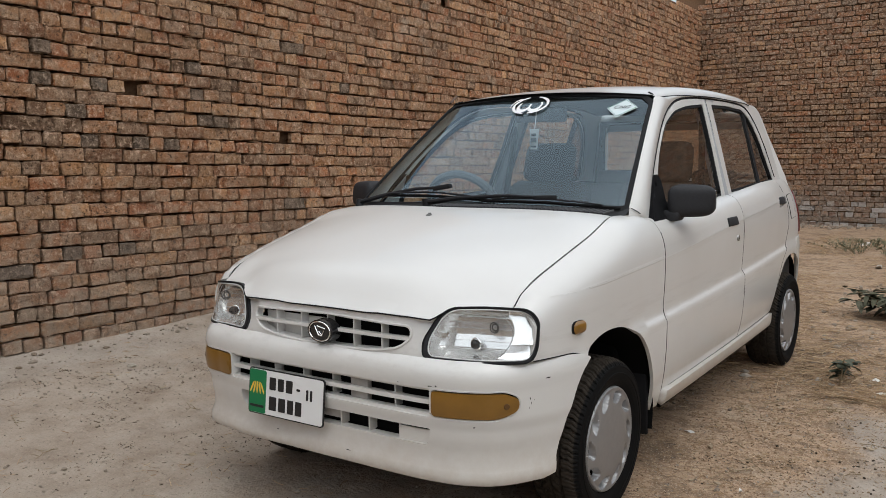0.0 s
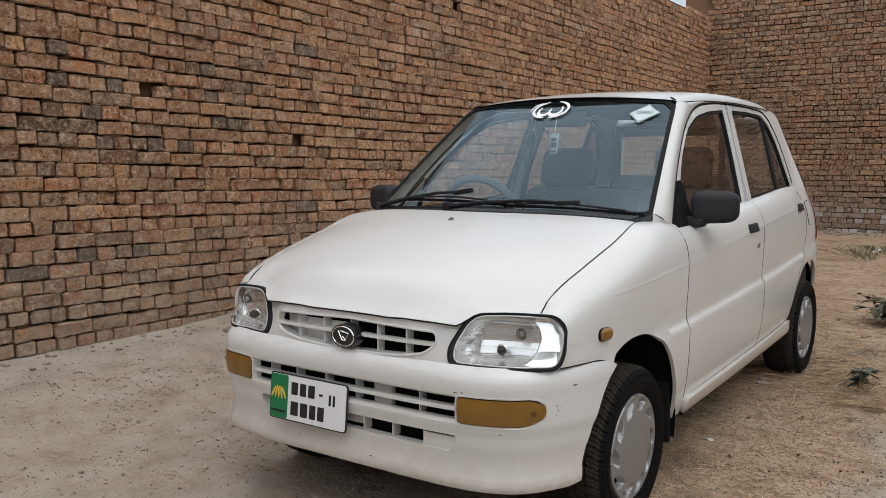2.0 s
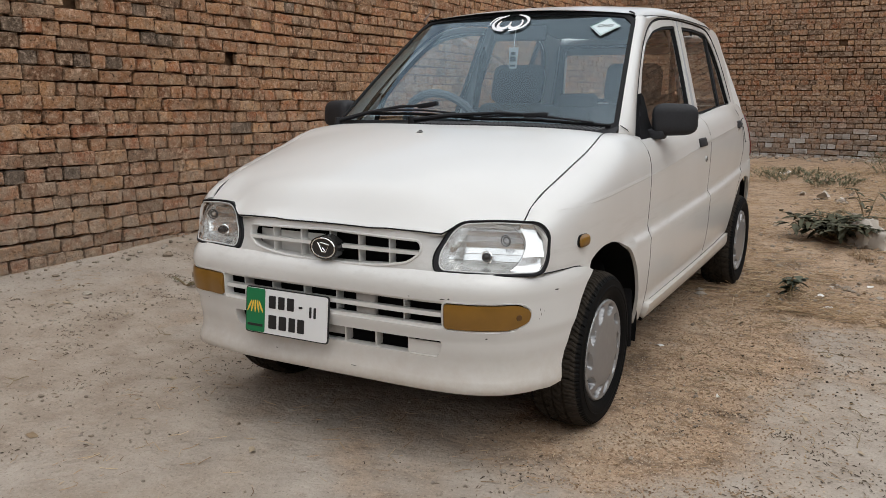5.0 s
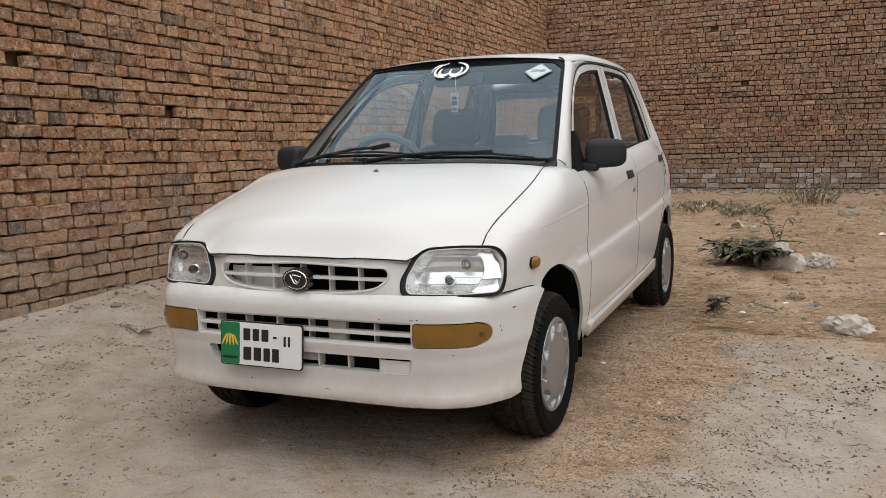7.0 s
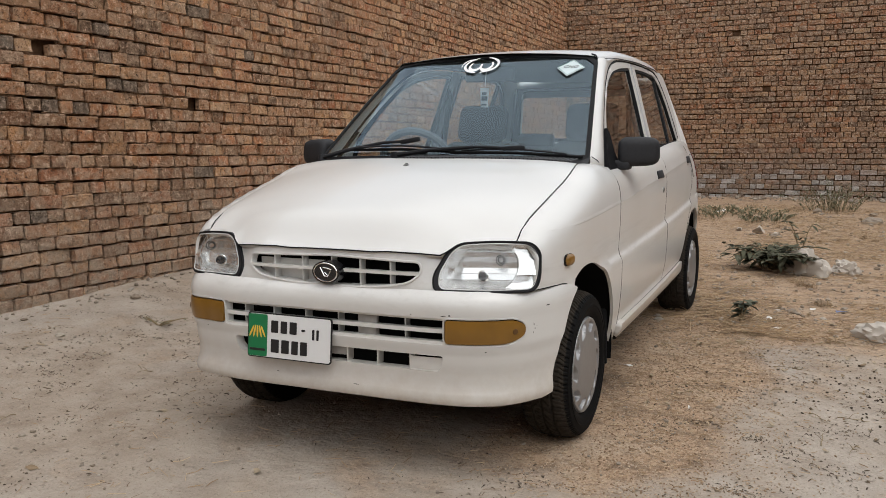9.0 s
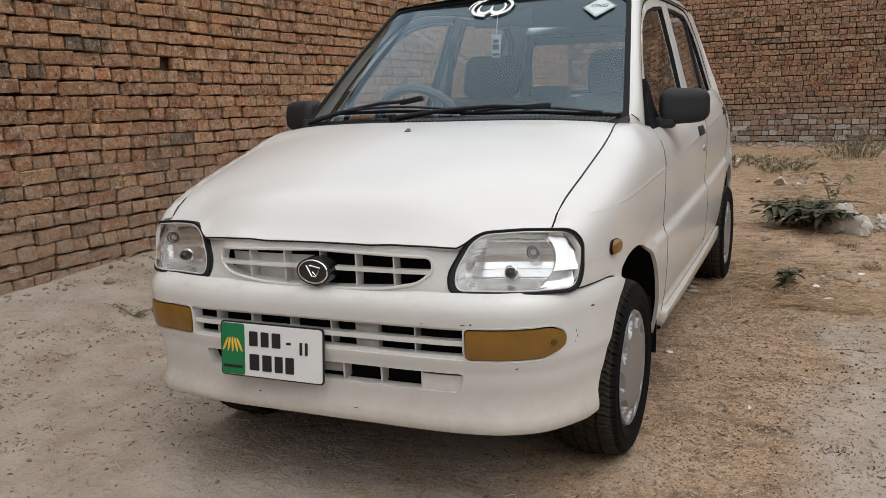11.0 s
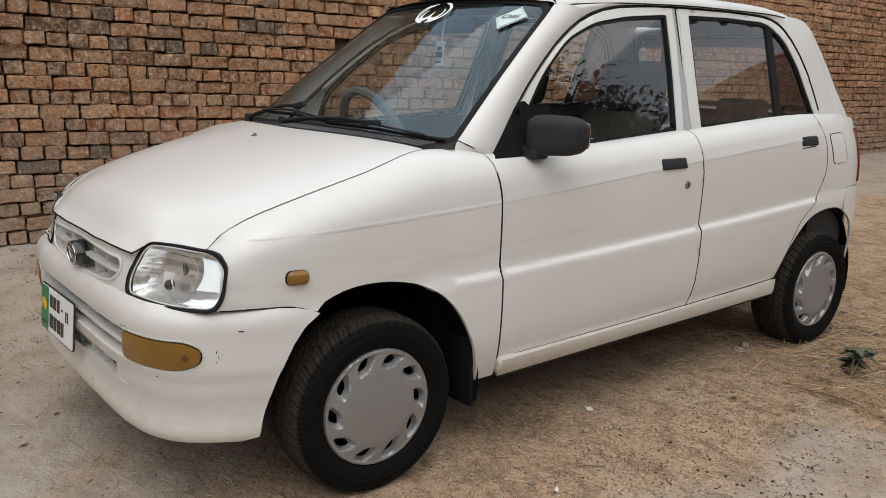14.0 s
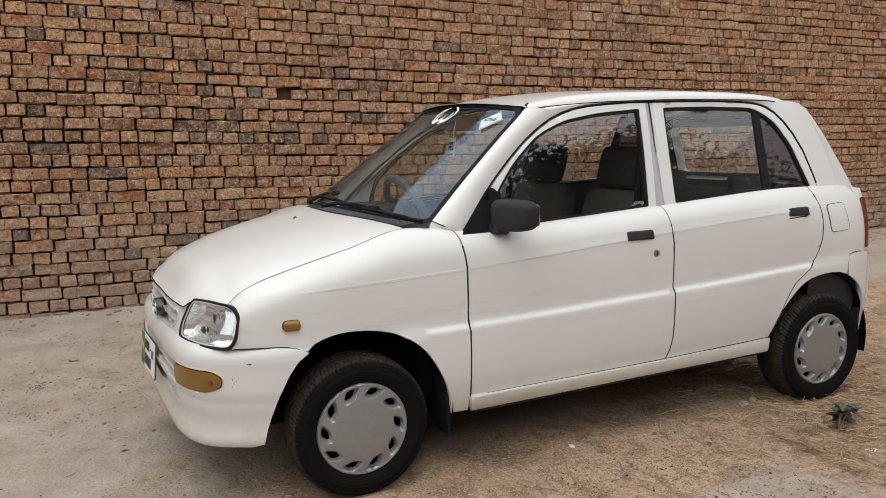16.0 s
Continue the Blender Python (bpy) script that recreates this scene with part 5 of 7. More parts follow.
# wheel housings and mud flaps
for sgn in (1, -1):
    for cy, r in ((0.0, 0.362), (2.31, 0.358)):
        bm = bmesh.new()
        rows = []
        for a in np.linspace(-12, 180, 26):
            y, z = cy + r * math.cos(radians(a)), 0.265 + r * math.sin(radians(a))
            edge = flat_x(min(max(y, -0.4), 2.6), 0.55) - 0.02
            rows.append([bm.verts.new((sgn * x, y, z)) for x in (edge, 0.55, 0.42)])
        for p, q in zip(rows, rows[1:]):
            for i in range(2):
                bm.faces.new((p[i], p[i + 1], q[i + 1], q[i]))
        bm.faces.new([r_[2] for r_ in rows])
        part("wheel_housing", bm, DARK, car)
    for cy, zb, w in ((0.335, 0.165, 0.17), (2.590, 0.235, 0.15)):
        bm = bmesh.new()
        box(bm, (0.69 - w, cy, zb), (0.662 if cy < 1 else 0.640, cy + 0.016, 0.42), 0.006)
        for v in bm.verts:
            v.co.y += 0.05 * (0.44 - v.co.z) if cy < 1 else 0.0
            v.co.x *= sgn
        bmesh.ops.recalc_face_normals(bm, faces=bm.faces)
        part("mud_flap", bm, RUBBER, car)
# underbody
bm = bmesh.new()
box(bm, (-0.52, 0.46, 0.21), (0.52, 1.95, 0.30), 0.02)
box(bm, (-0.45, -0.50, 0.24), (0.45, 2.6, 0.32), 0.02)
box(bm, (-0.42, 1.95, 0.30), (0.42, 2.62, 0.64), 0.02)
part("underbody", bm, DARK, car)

# ---- joints between the panels: a dark tube deep in each gap stands in for its shade ----


def gap_shade(points, parent, sgn=1, r=0.0052, depth=0.0042, on=side):
    bm = bmesh.new()
    pts = [on(y, wz(y, z) if on is side else z) for y, z in sampled(points, 0.03, False)]
    tube(bm, [((p.x - depth) * sgn, p.y, p.z) for p in pts], r, 6)
    return part("door_seal", bm, RUBBER, parent)


for sgn in (1, -1):
    gap_shade(DOOR_F[:-1], car, sgn)
    gap_shade(DOOR_B[:-1], car, sgn)
    gap_shade(DOOR_R[:-1], car, sgn)
    gap_shade([(0.434, 0.317), (1.376, 0.3355), (1.98, 0.3535)], car, sgn)
    gap_shade([(0.405, 0.935), (0.44, roof_rail(0.44))] + [(y, roof_rail(y) + 0.002) for y in (0.5, 0.56, 0.63, 0.70, 0.77, 0.84, 0.90, 0.96, 1.02, 1.1, 1.2, 1.3, 1.395, 1.55, 1.75, 1.9, 2.0, 2.06, 2.105, 2.15, 2.2, 2.25, 2.297, 2.33, 2.352)], car, sgn, 0.0056, 0.003, gh)
    gap_shade([(1.391, ztop(1.39)), (1.405, 1.14), (1.412, 1.30), (1.414, 1.434)], car, sgn, 0.006, 0.005, gh)
    gap_shade([(-0.446, 0.609), (-0.36, 0.6045), (-0.28, 0.601), (-0.235, 0.594), (-0.205, 0.580)], car, sgn, 0.005, 0.006)
    # the post between the doors
    post = [(1.387, 0.955), (1.478, 0.958), (1.470, 1.428), (1.388, 1.426)]
    vf = sheet(post, lambda y, z: gh(y, z) - Vector((0.0035, 0, 0)), 0.04, thick=0.01)
    obj("door_post", *(vf if sgn > 0 else ([(-q[0], q[1], q[2]) for q in vf[0]], [t[::-1] for t in vf[1]])), PAINT, car)
    # the joint from the windscreen's corner to the door
    bm = bmesh.new()
    a, b = ws(0.590, 0.985, 0.002), side(0.402, ztop(0.402))
    a, b = a + Vector((0.006, -0.006, 0.004)), b + Vector((0.003, -0.002, 0.004))
    mid = (a + b) / 2 + Vector((0.007, -0.004, 0.001))
    tube(bm, [((p.x) * sgn, p.y, p.z + 0.001) for p in (a, mid, b)], 0.0017, 6)
    part("pillar_joint", bm, RUBBER, car)
    # joint between wing and bumper
    bm = bmesh.new()
    joint = [(-0.436, 0.6048), (-0.40, 0.6040), (-0.36, 0.6034), (-0.32, 0.6020), (-0.28, 0.6004), (-0.255, 0.5965), (-0.243, 0.590)]
    tube(bm, [Vector(((side(y, z).x + 0.0008) * sgn, y, z)) for y, z in joint], 0.0017, 6)
    part("bumper_joint", bm, RUBBER, car)
    # hood joint
    bm = bmesh.new()
    tube(bm, [(sgn * (xtop(y)), y, ztop(y) - 0.0030) for y in np.linspace(-0.425, 0.225, 26)], 0.0034 if sgn > 0 else 0.0015, 6)
    part("hood_seal", bm, RUBBER, bonnet)
    # fuel flap
fl, fr_ = both("fuel_flap", sheet(fuel, lambda y, w: side(y, w) + Vector((0.0025, 0, 0)), 0.02, thick=0.004), PAINT, car)
bm = bmesh.new()
tube(bm, [side(y, w) + Vector((0.0006, 0, 0)) for y, w in sampled(fuel, 0.02)], 0.0022, 6, True)
part("flap_gap", bm, RUBBER, car)
# dark tube for the shade in the gap along the hood's front edge
bm = bmesh.new()
tube(bm, [hood_at(x, hood_front(x)) + Vector((0, -0.0012, -0.0026)) for x in np.linspace(-0.42, 0.42, 56)], 0.0023, 6)
part("hood_seal", bm, RUBBER, bonnet)

# ---- door handles and locks ----
for key, cy0, cy1, cz0, cz1, pars in (("f", 1.150, 1.292, 0.855, 0.905, (fd_l, fd_r)), ("r", 2.062, 2.200, 0.899, 0.949, (rd_l, rd_r))):
    for sgn, par in zip((1, -1), pars):
        cy, cz = (cy0 + cy1) / 2, (cz0 + cz1) / 2
        bx = side(cy, wz(cy, cz)).x
        bm = bmesh.new()
        box(bm, (bx - 0.035, cy0 - 0.004, cz0 - 0.006), (bx - 0.016, cy1 + 0.004, cz1 + 0.006), 0.004)
        for v in bm.verts:
            v.co.x *= sgn
        bmesh.ops.recalc_face_normals(bm, faces=bm.faces)
        h = part("handle_cup", bm, BLACK, par)
        bm = bmesh.new()
        box(bm, (bx - 0.018, cy0 + 0.004, cz0 + 0.010), (bx + 0.009, cy1 - 0.004, cz1 - 0.002), 0.006, 3)
        for v in bm.verts:
            v.co.x = (v.co.x - (v.co.z - cz) * 0.30 - 0.002) * sgn
        bmesh.ops.recalc_face_normals(bm, faces=bm.faces)
        part("door_handle", bm, BLACK, par, "black plastic pull handle")
        if key == "f":
            lx = side(1.302, 0.804).x
            bm = bmesh.new()
            bmesh.ops.create_cone(bm, cap_ends=True, segments=20, radius1=0.0155, radius2=0.0130, depth=0.008, matrix=Matrix.Translation((sgn * (lx + 0.001), 1.302, 0.804)) @ Matrix.Rotation(radians(90 * sgn), 4, "Y"))
            lk = part("door_lock", bm, LOCK, par, "round chrome key lock")
            bm = bmesh.new()
            box(bm, (lx + 0.004, 1.300, 0.797), (lx + 0.0058, 1.304, 0.811))
            for v in bm.verts:
                v.co.x *= sgn
            part("keyhole", bm, INK, lk, smooth=False)

# ---- door mirrors ----
for sgn, par in ((1, fd_l), (-1, fd_r)):
    dx, dy = (0.0, 0.0) if sgn > 0 else (0.045, -0.03)
    mir = new("door_mirror")
    mir.parent = par
    tagged(mir, "matt black plastic door mirror")
    tri = rounded([(0.418, 0.926), (0.622, 0.944), (0.618, 1.085), (0.588, 1.108)], [0.01, 0.006, 0.02, 0.012])
    vf = sheet(tri, lambda y, z: gh(y, z) + Vector((0.012 + lerp(z, [0.93, 1.0], [0.016, 0.0]), 0, 0)), 0.02, toward=(1, 0, 0.2), thick=0.03)
    vf = vf if sgn > 0 else ([(-q[0], q[1], q[2]) for q in vf[0]], [t[::-1] for t in vf[1]])
    obj("mirror_foot", *vf, SAIL, mir)
    bm = bmesh.new()
    box(bm, (0.625, 0.545, 0.932), (0.690, 0.605, 0.972), 0.012, 3)
    box(bm, (0.655, 0.560, 0.945), (0.70, 0.61, 0.985), 0.012, 3)
    for v in bm.verts:
        v.co.x *= sgn
    bmesh.ops.recalc_face_normals(bm, faces=bm.faces)
    part("mirror_arm", bm, BLACK, mir)
    bm = bmesh.new()
    bmesh.ops.create_cube(bm, size=1)
    bmesh.ops.bevel(bm, geom=list(bm.edges), offset=0.36, segments=7, affect="EDGES", profile=0.6)
    for v in bm.verts:
        c = v.co
        taper = 1 - 0.10 * (c.x - 0.0)
        v.co = Vector((c.x * 0.166, c.y * 0.096 + 0.02 * c.x, c.z * 0.120 * taper))
    bmesh.ops.transform(bm, matrix=Matrix.Translation((0.714 + dx, 0.606 + dy, 1.006)) @ Matrix.Rotation(radians(14), 4, "Z"), verts=bm.verts)
    for v in bm.verts:
        v.co.x *= sgn
    bmesh.ops.recalc_face_normals(bm, faces=bm.faces)
    part("mirror_housing", bm, BLACK, mir)
    bm = bmesh.new()
    bmesh.ops.create_cube(bm, size=1)
    bmesh.ops.bevel(bm, geom=list(bm.edges), offset=0.2, segments=3, affect="EDGES", profile=0.6)
    for v in bm.verts:
        v.co = Vector((v.co.x * 0.150, v.co.y * 0.006, v.co.z * 0.088))
    bmesh.ops.transform(bm, matrix=Matrix.Translation((0.710 + dx, 0.652 + dy, 1.006)) @ Matrix.Rotation(radians(14), 4, "Z"), verts=bm.verts)
    for v in bm.verts:
        v.co.x *= sgn
    bmesh.ops.recalc_face_normals(bm, faces=bm.faces)
    part("mirror_glass", bm, mat("mirror_silver", (0.9, 0.9, 0.9), 0.02, 1.0), mir)

# ---- cowl, wipers, washer nozzle, aerial ----


def cowl_at(x, t):
    """t: 0 at the hood's rear edge, 1 at the screen."""
    a = Vector((x, 0.098 + 0.40 * x * x, hood_at(x, 0.098 + 0.40 * x * x).z - 0.006))
    b = ws(x, ws_bottom(x) + 0.012, 0.004)
    p = a.lerp(b, t)
    return p - Vector((0, 0, 0.012 * math.sin(math.pi * t)))


bm = bmesh.new()
rows = []
for x in np.linspace(-0.59, 0.59, 60):
    rows.append([bm.verts.new(cowl_at(x, t)) for t in np.linspace(0, 1, 6)])
for p, q in zip(rows, rows[1:]):
    for i in range(5):
        bm.faces.new((p[i], q[i], q[i + 1], p[i + 1]))
LOUVRE = speckled("worn_black_plastic", (0.07, 0.07, 0.073), 0.5, 0.3, 80, 0.2)
cowlp = part("cowl_panel", bm, BLACK, car, "black plastic cowl with slanted louvres")
for x in np.linspace(-0.10, 0.54, 44):
    bm = bmesh.new()
    a, b = cowl_at(x, 0.06), cowl_at(min(x + 0.012, 0.58), 0.62)
    tube(bm, [a + Vector((0, 0, 0.009)), b + Vector((0.004, 0, 0.015))], 0.0036, 5)
    part("louvre", bm, LOUVRE, cowlp)
for piv, joint, e0, e1 in (((-0.545, 0.035), (-0.115, 0.042), (-0.44, 0.030), (0.14, 0.014)), ((-0.165, 0.02), (0.325, 0.014), (0.06, 0.014), (0.568, 0.006))):
    wiper = new("wiper")
    wiper.parent = car
    tagged(wiper, "black windscreen wiper resting on the glass")

    def on_glass(x, h, d):
        return ws(x, ws_bottom(x) + h, d)

    bm = bmesh.new()
    p0 = cowl_at(piv[0], 0.55) + Vector((0, 0, 0.02))
    p1 = on_glass(*joint, 0.040)
    tube(bm, [p0, p0.lerp(p1, 0.3) + Vector((0, 0, 0.012)), p0.lerp(p1, 0.7) + Vector((0, 0, 0.014)), p1], [0.010, 0.008, 0.006, 0.005], 8)
    part("wiper_arm", bm, BLACK, wiper)
    bm = bmesh.new()
    bmesh.ops.create_cone(bm, cap_ends=True, segments=14, radius1=0.016, radius2=0.012, depth=0.03, matrix=Matrix.Translation(p0))
    part("wiper_pivot", bm, BLACK, wiper)
    bm = bmesh.new()
    n = 14
    tube(bm, [on_glass(lerp(s, [0, 1], [e0[0], e1[0]]), lerp(s, [0, 0.5, 1], [e0[1], (e0[1] + e1[1]) / 2 + 0.006, e1[1]]), 0.014) for s in np.linspace(0, 1, n)], 0.006, 6)
    part("wiper_blade", bm, RUBBER, wiper)
    bm = bmesh.new()
    tube(bm, [on_glass(lerp(s, [0, 1], [e0[0], e1[0]]), lerp(s, [0, 0.5, 1], [e0[1], (e0[1] + e1[1]) / 2 + 0.006, e1[1]]), 0.020 + 0.014 * math.sin(math.pi * s)) for s in np.linspace(0.1, 0.9, n)], 0.004, 6)
    part("blade_frame", bm, BLACK, wiper)
    bm = bmesh.new()
    box(bm, (-0.045, -0.010, -0.008), (0.045, 0.010, 0.010), 0.005)
    d = (p1 - p0).normalized()
    bmesh.ops.transform(bm, matrix=Matrix.Translation(p1) @ d.to_track_quat("X", "Z").to_matrix().to_4x4(), verts=bm.verts)
    part("blade_clip", bm, BLACK, wiper)
bm = bmesh.new()
c = hood_at(-0.02, -0.04)
box(bm, (c.x - 0.010, c.y - 0.008, c.z - 0.002), (c.x + 0.010, c.y + 0.008, c.z + 0.009), 0.003)
for v in bm.verts:
    if v.co.z > c.z + 0.004:
        v.co.x, v.co.y = c.x + (v.co.x - c.x) * 0.55, c.y + 0.004 + (v.co.y - c.y) * 0.4
part("washer_nozzle", bm, speckled("grey_plastic", (0.10, 0.098, 0.09), 0.6, 0.2, 60), bonnet)
bm = bmesh.new()
tube(bm, [(-0.497, 0.80, 1.425), (-0.485, 0.835, 1.462)], [0.006, 0.003], 6)
part("aerial", bm, speckled("aerial_rust", (0.16, 0.10, 0.07), 0.6, 0.3, 60), car)

# ---- stickers on the windscreen ----


def lettering(text, size, m, material, parent, name):
    """Words as a mesh of Blender's own font, x along, z up, facing -y."""
    cu = bpy.data.curves.new(name, "FONT")
    cu.body, cu.size, cu.align_x, cu.align_y, cu.extrude = text, size, "CENTER", "CENTER", 0.0003
    cu.shear = 0.25
    tmp = bpy.data.objects.new(name, cu)
    me = bpy.data.meshes.new_from_object(tmp)
    bpy.data.objects.remove(tmp)
    me.transform(m)
    me.materials.clear()
    me.materials.append(material)
    ob = new(name, me)
    ob.parent = parent
    return ob


def glass_sheet(poly, d, material, name, parent):
    return obj(name, *sheet(poly, lambda x, z: ws(x, z, d), 0.03, toward=UPFRONT, thick=0.0006), material, parent)


cx, cz = 0.397, 1.357
dia = [(cx - 0.057, cz), (cx, cz - 0.040), (cx + 0.057, cz), (cx, cz + 0.036)]
st = glass_sheet(dia, 0.010, mat("pale_blue_vinyl", (0.60, 0.68, 0.69), 0.4), "fuel_sticker", car)
tagged(st, "white diamond fuel sticker with dark letters")
a, b, c = ws(cx, cz, 0.0125), ws(cx + 0.05, cz, 0.0125), ws(cx, cz + 0.05, 0.0125)
ex, ez = (b - a).normalized(), (c - a).normalized()
M = Matrix((ex, ez, ex.cross(ez))).transposed().to_4x4()
M.translation = ws(cx, cz, 0.0125)
lettering("CNG", 0.028, M, INK, st, "letters")
bm = bmesh.new()
ring = [ws(x, z, 0.0115) for x, z in grown(dia, -0.004)]
tube(bm, ring, 0.0011, 4, True)
part("sticker_outline", bm, mat("sticker_green", (0.05, 0.22, 0.16), 0.5), st)
# ring-shaped white mark in the middle of the screen's top
mark = new("round_sticker")
mark.parent = car
tagged(mark, "white ring-shaped sticker at the top of the windscreen")
STROKES = [
    [(0.078 * math.cos(t), 0.036 * math.sin(t)) for t in np.linspace(radians(110), radians(262), 26)],
    [(0.078 * math.cos(t), 0.036 * math.sin(t)) for t in np.linspace(radians(-82), radians(78), 26)],
    [(-0.026 + 0.027 * math.cos(t), -0.004 + 0.021 * math.sin(t)) for t in np.linspace(radians(140), radians(385), 26)],
    [(0.026 + 0.027 * math.cos(t), -0.004 + 0.021 * math.sin(t)) for t in np.linspace(radians(155), radians(410), 26)],
    [(-0.058 + 0.036 * math.cos(t), 0.0 + 0.028 * math.sin(t)) for t in np.linspace(radians(60), radians(200), 26)],
]
for pts_, wd in zip(STROKES, (0.0055, 0.0055, 0.0065, 0.0065, 0.003)):
    pts = [(-0.012 + x, 1.384 + z) for x, z in pts_]
    outer = [(x, z) for x, z in pts]
    bm = bmesh.new()
    rows = []
    for i, (x, z) in enumerate(outer):
        (xa, za), (xb, zb) = outer[max(i - 1, 0)], outer[min(i + 1, len(outer) - 1)]
        tx, tz = xb - xa, zb - za
        l = math.hypot(tx, tz)
        f = wd * math.sin(math.pi * (0.12 + 0.76 * i / 25))
        rows.append([bm.verts.new(ws(x - tz / l * f * s, z + tx / l * f * s, 0.010)) for s in (1, -1)])
    for p, q in zip(rows, rows[1:]):
        bm.faces.new((p[0], q[0], q[1], p[1]))
    part("sticker_stroke", bm, WHITE, mark)

# ---- scuffs and chips in the bumper's paint ----
CHIP = mat("bare_plastic_chip", (0.05, 0.045, 0.04), 0.8)
for x, z, w, h in ((0.664, 0.552, 0.016, 0.004), (0.640, 0.500, 0.003, 0.008), (0.642, 0.486, 0.0022, 0.010), (0.639, 0.474, 0.002, 0.006), (0.646, 0.494, 0.002, 0.004), (0.405, 0.536, 0.016, 0.003), (0.425, 0.538, 0.008, 0.004), (0.30, 0.535, 0.006, 0.003), (0.53, 0.425, 0.008, 0.003), (0.10, 0.290, 0.02, 0.002), (-0.2, 0.30, 0.012, 0.002), (-0.5, 0.43, 0.006, 0.003)):
    a0 = arc_of(x)
    r = random.Random(int(x * 1000 + z * 7000))
    pts = [(a0 + w * 0.6 * math.cos(t) * r.uniform(0.5, 1.2), z + h * 0.6 * math.sin(t) * r.uniform(0.4, 1.3)) for t in np.linspace(0, math.tau, 9, endpoint=False)]
    bm = bmesh.new()
    bm.faces.new([bm.verts.new(bumper_at(a, zz, 0.0008)) for a, zz in pts])
    bmesh.ops.recalc_face_normals(bm, faces=bm.faces)
    part("paint_chip", bm, CHIP, bumper, smooth=False)

# ---- inside the car ----
def shaped(name, lo, hi, material, parent, bevel=0.05, m=None, seg=4, bend=None):
    bm = bmesh.new()
    box(bm, lo, hi, bevel, seg)
    if bend:
        for v in bm.verts:
            v.co = Vector(bend(v.co))
    if m:
        bmesh.ops.transform(bm, matrix=m, verts=bm.verts)
    return part(name, bm, material, parent)


cabin = new("cabin")
cabin.parent = car
tagged(cabin, "dark grey cabin with cloth seats")
shaped("floor_pan", (-0.60, 0.46, 0.28), (0.60, 2.55, 0.34), TRIM, cabin, 0.02)
shaped("bulkhead", (-0.57, 0.16, 0.30), (0.57, 0.22, 0.93), DARK, cabin, 0.01, bend=lambda c: (c.x, c.y + 0.37 * c.x * c.x, c.z))
shaped("dashboard", (-0.57, 0.16, 0.66), (0.57, 0.60, 0.945), TRIM, cabin, 0.06, bend=lambda c: (c.x, c.y + (0.34 * c.x * c.x if c.y < 0.4 else 0.02), c.z - (0.03 if c.y > 0.4 else 0.0)))
shaped("instrument_hood", (-0.44, 0.36, 0.90), (-0.17, 0.60, 0.985), TRIM, cabin, 0.035)
shaped("dashboard_shelf", (0.12, 0.30, 0.934), (0.45, 0.50, 0.950), TRIM, cabin, 0.008)
bm = bmesh.new()
W = Matrix.Translation((-0.295, 0.665, 0.948)) @ Matrix.Rotation(radians(-62), 4, "X")
tube(bm, [W @ Vector((0.172 * math.cos(t), 0.172 * math.sin(t), 0)) for t in np.linspace(0, math.tau, 40, endpoint=False)], 0.0185, 8, True)
sw = part("steering_wheel", bm, speckled("wheel_grey", (0.09, 0.093, 0.097), 0.6, 0.2, 60), cabin)
shaped("horn_pad", (-0.07, -0.055, -0.03), (0.07, 0.055, 0.01), TRIM, sw, 0.02, W)
for ang in (200, 340, 90):
    bm = bmesh.new()
    tube(bm, [W @ Vector((0.05 * math.cos(radians(ang)), 0.05 * math.sin(radians(ang)), -0.008)), W @ Vector((0.170 * math.cos(radians(ang)), 0.170 * math.sin(radians(ang)), 0))], 0.011, 6)
    part("spoke", bm, TRIM, sw)
for sx in (-0.30, 0.30):
    shaped("seat_cushion", (sx - 0.22, 0.85, 0.36), (sx + 0.22, 1.36, 0.56), FABRIC, cabin, 0.06)
    shaped("seat_back", (-0.215, -0.07, 0.0), (0.215, 0.07, 0.56), SEATCOVER, cabin, 0.055, Matrix.Translation((sx, 1.31, 0.50)) @ Matrix.Rotation(radians(-16), 4, "X"))
    hm = Matrix.Translation((sx - 0.01, 1.445, 1.135)) @ Matrix.Rotation(radians(-10), 4, "X")
    shaped("headrest", (-0.135, -0.05, -0.095), (0.135, 0.05, 0.105), FABRIC, cabin, 0.045, hm)
    for px in (-0.05, 0.05):
        bm = bmesh.new()
        tube(bm, [(sx + px, 1.435, 1.00), (sx + px, 1.445, 1.07)], 0.007, 8)
        part("headrest_post", bm, TRIM, cabin)
shaped("rear_cushion", (-0.55, 1.72, 0.40), (0.55, 2.10, 0.56), SEATCOVER, cabin, 0.06)
shaped("rear_seat_back", (-0.54, -0.06, 0.0), (0.54, 0.06, 0.52), SEATCOVER, cabin, 0.05, Matrix.Translation((0, 2.10, 0.50)) @ Matrix.Rotation(radians(-14), 4, "X"))
for sx in (-0.28, 0.28):
    shaped("rear_headrest", (sx - 0.12, 2.20, 0.985), (sx + 0.12, 2.27, 1.085), SEATCOVER, cabin, 0.03)
shaped("parcel_shelf", (-0.52, 2.22, 0.945), (0.52, 2.56, 0.965), TRIM, cabin, 0.008)
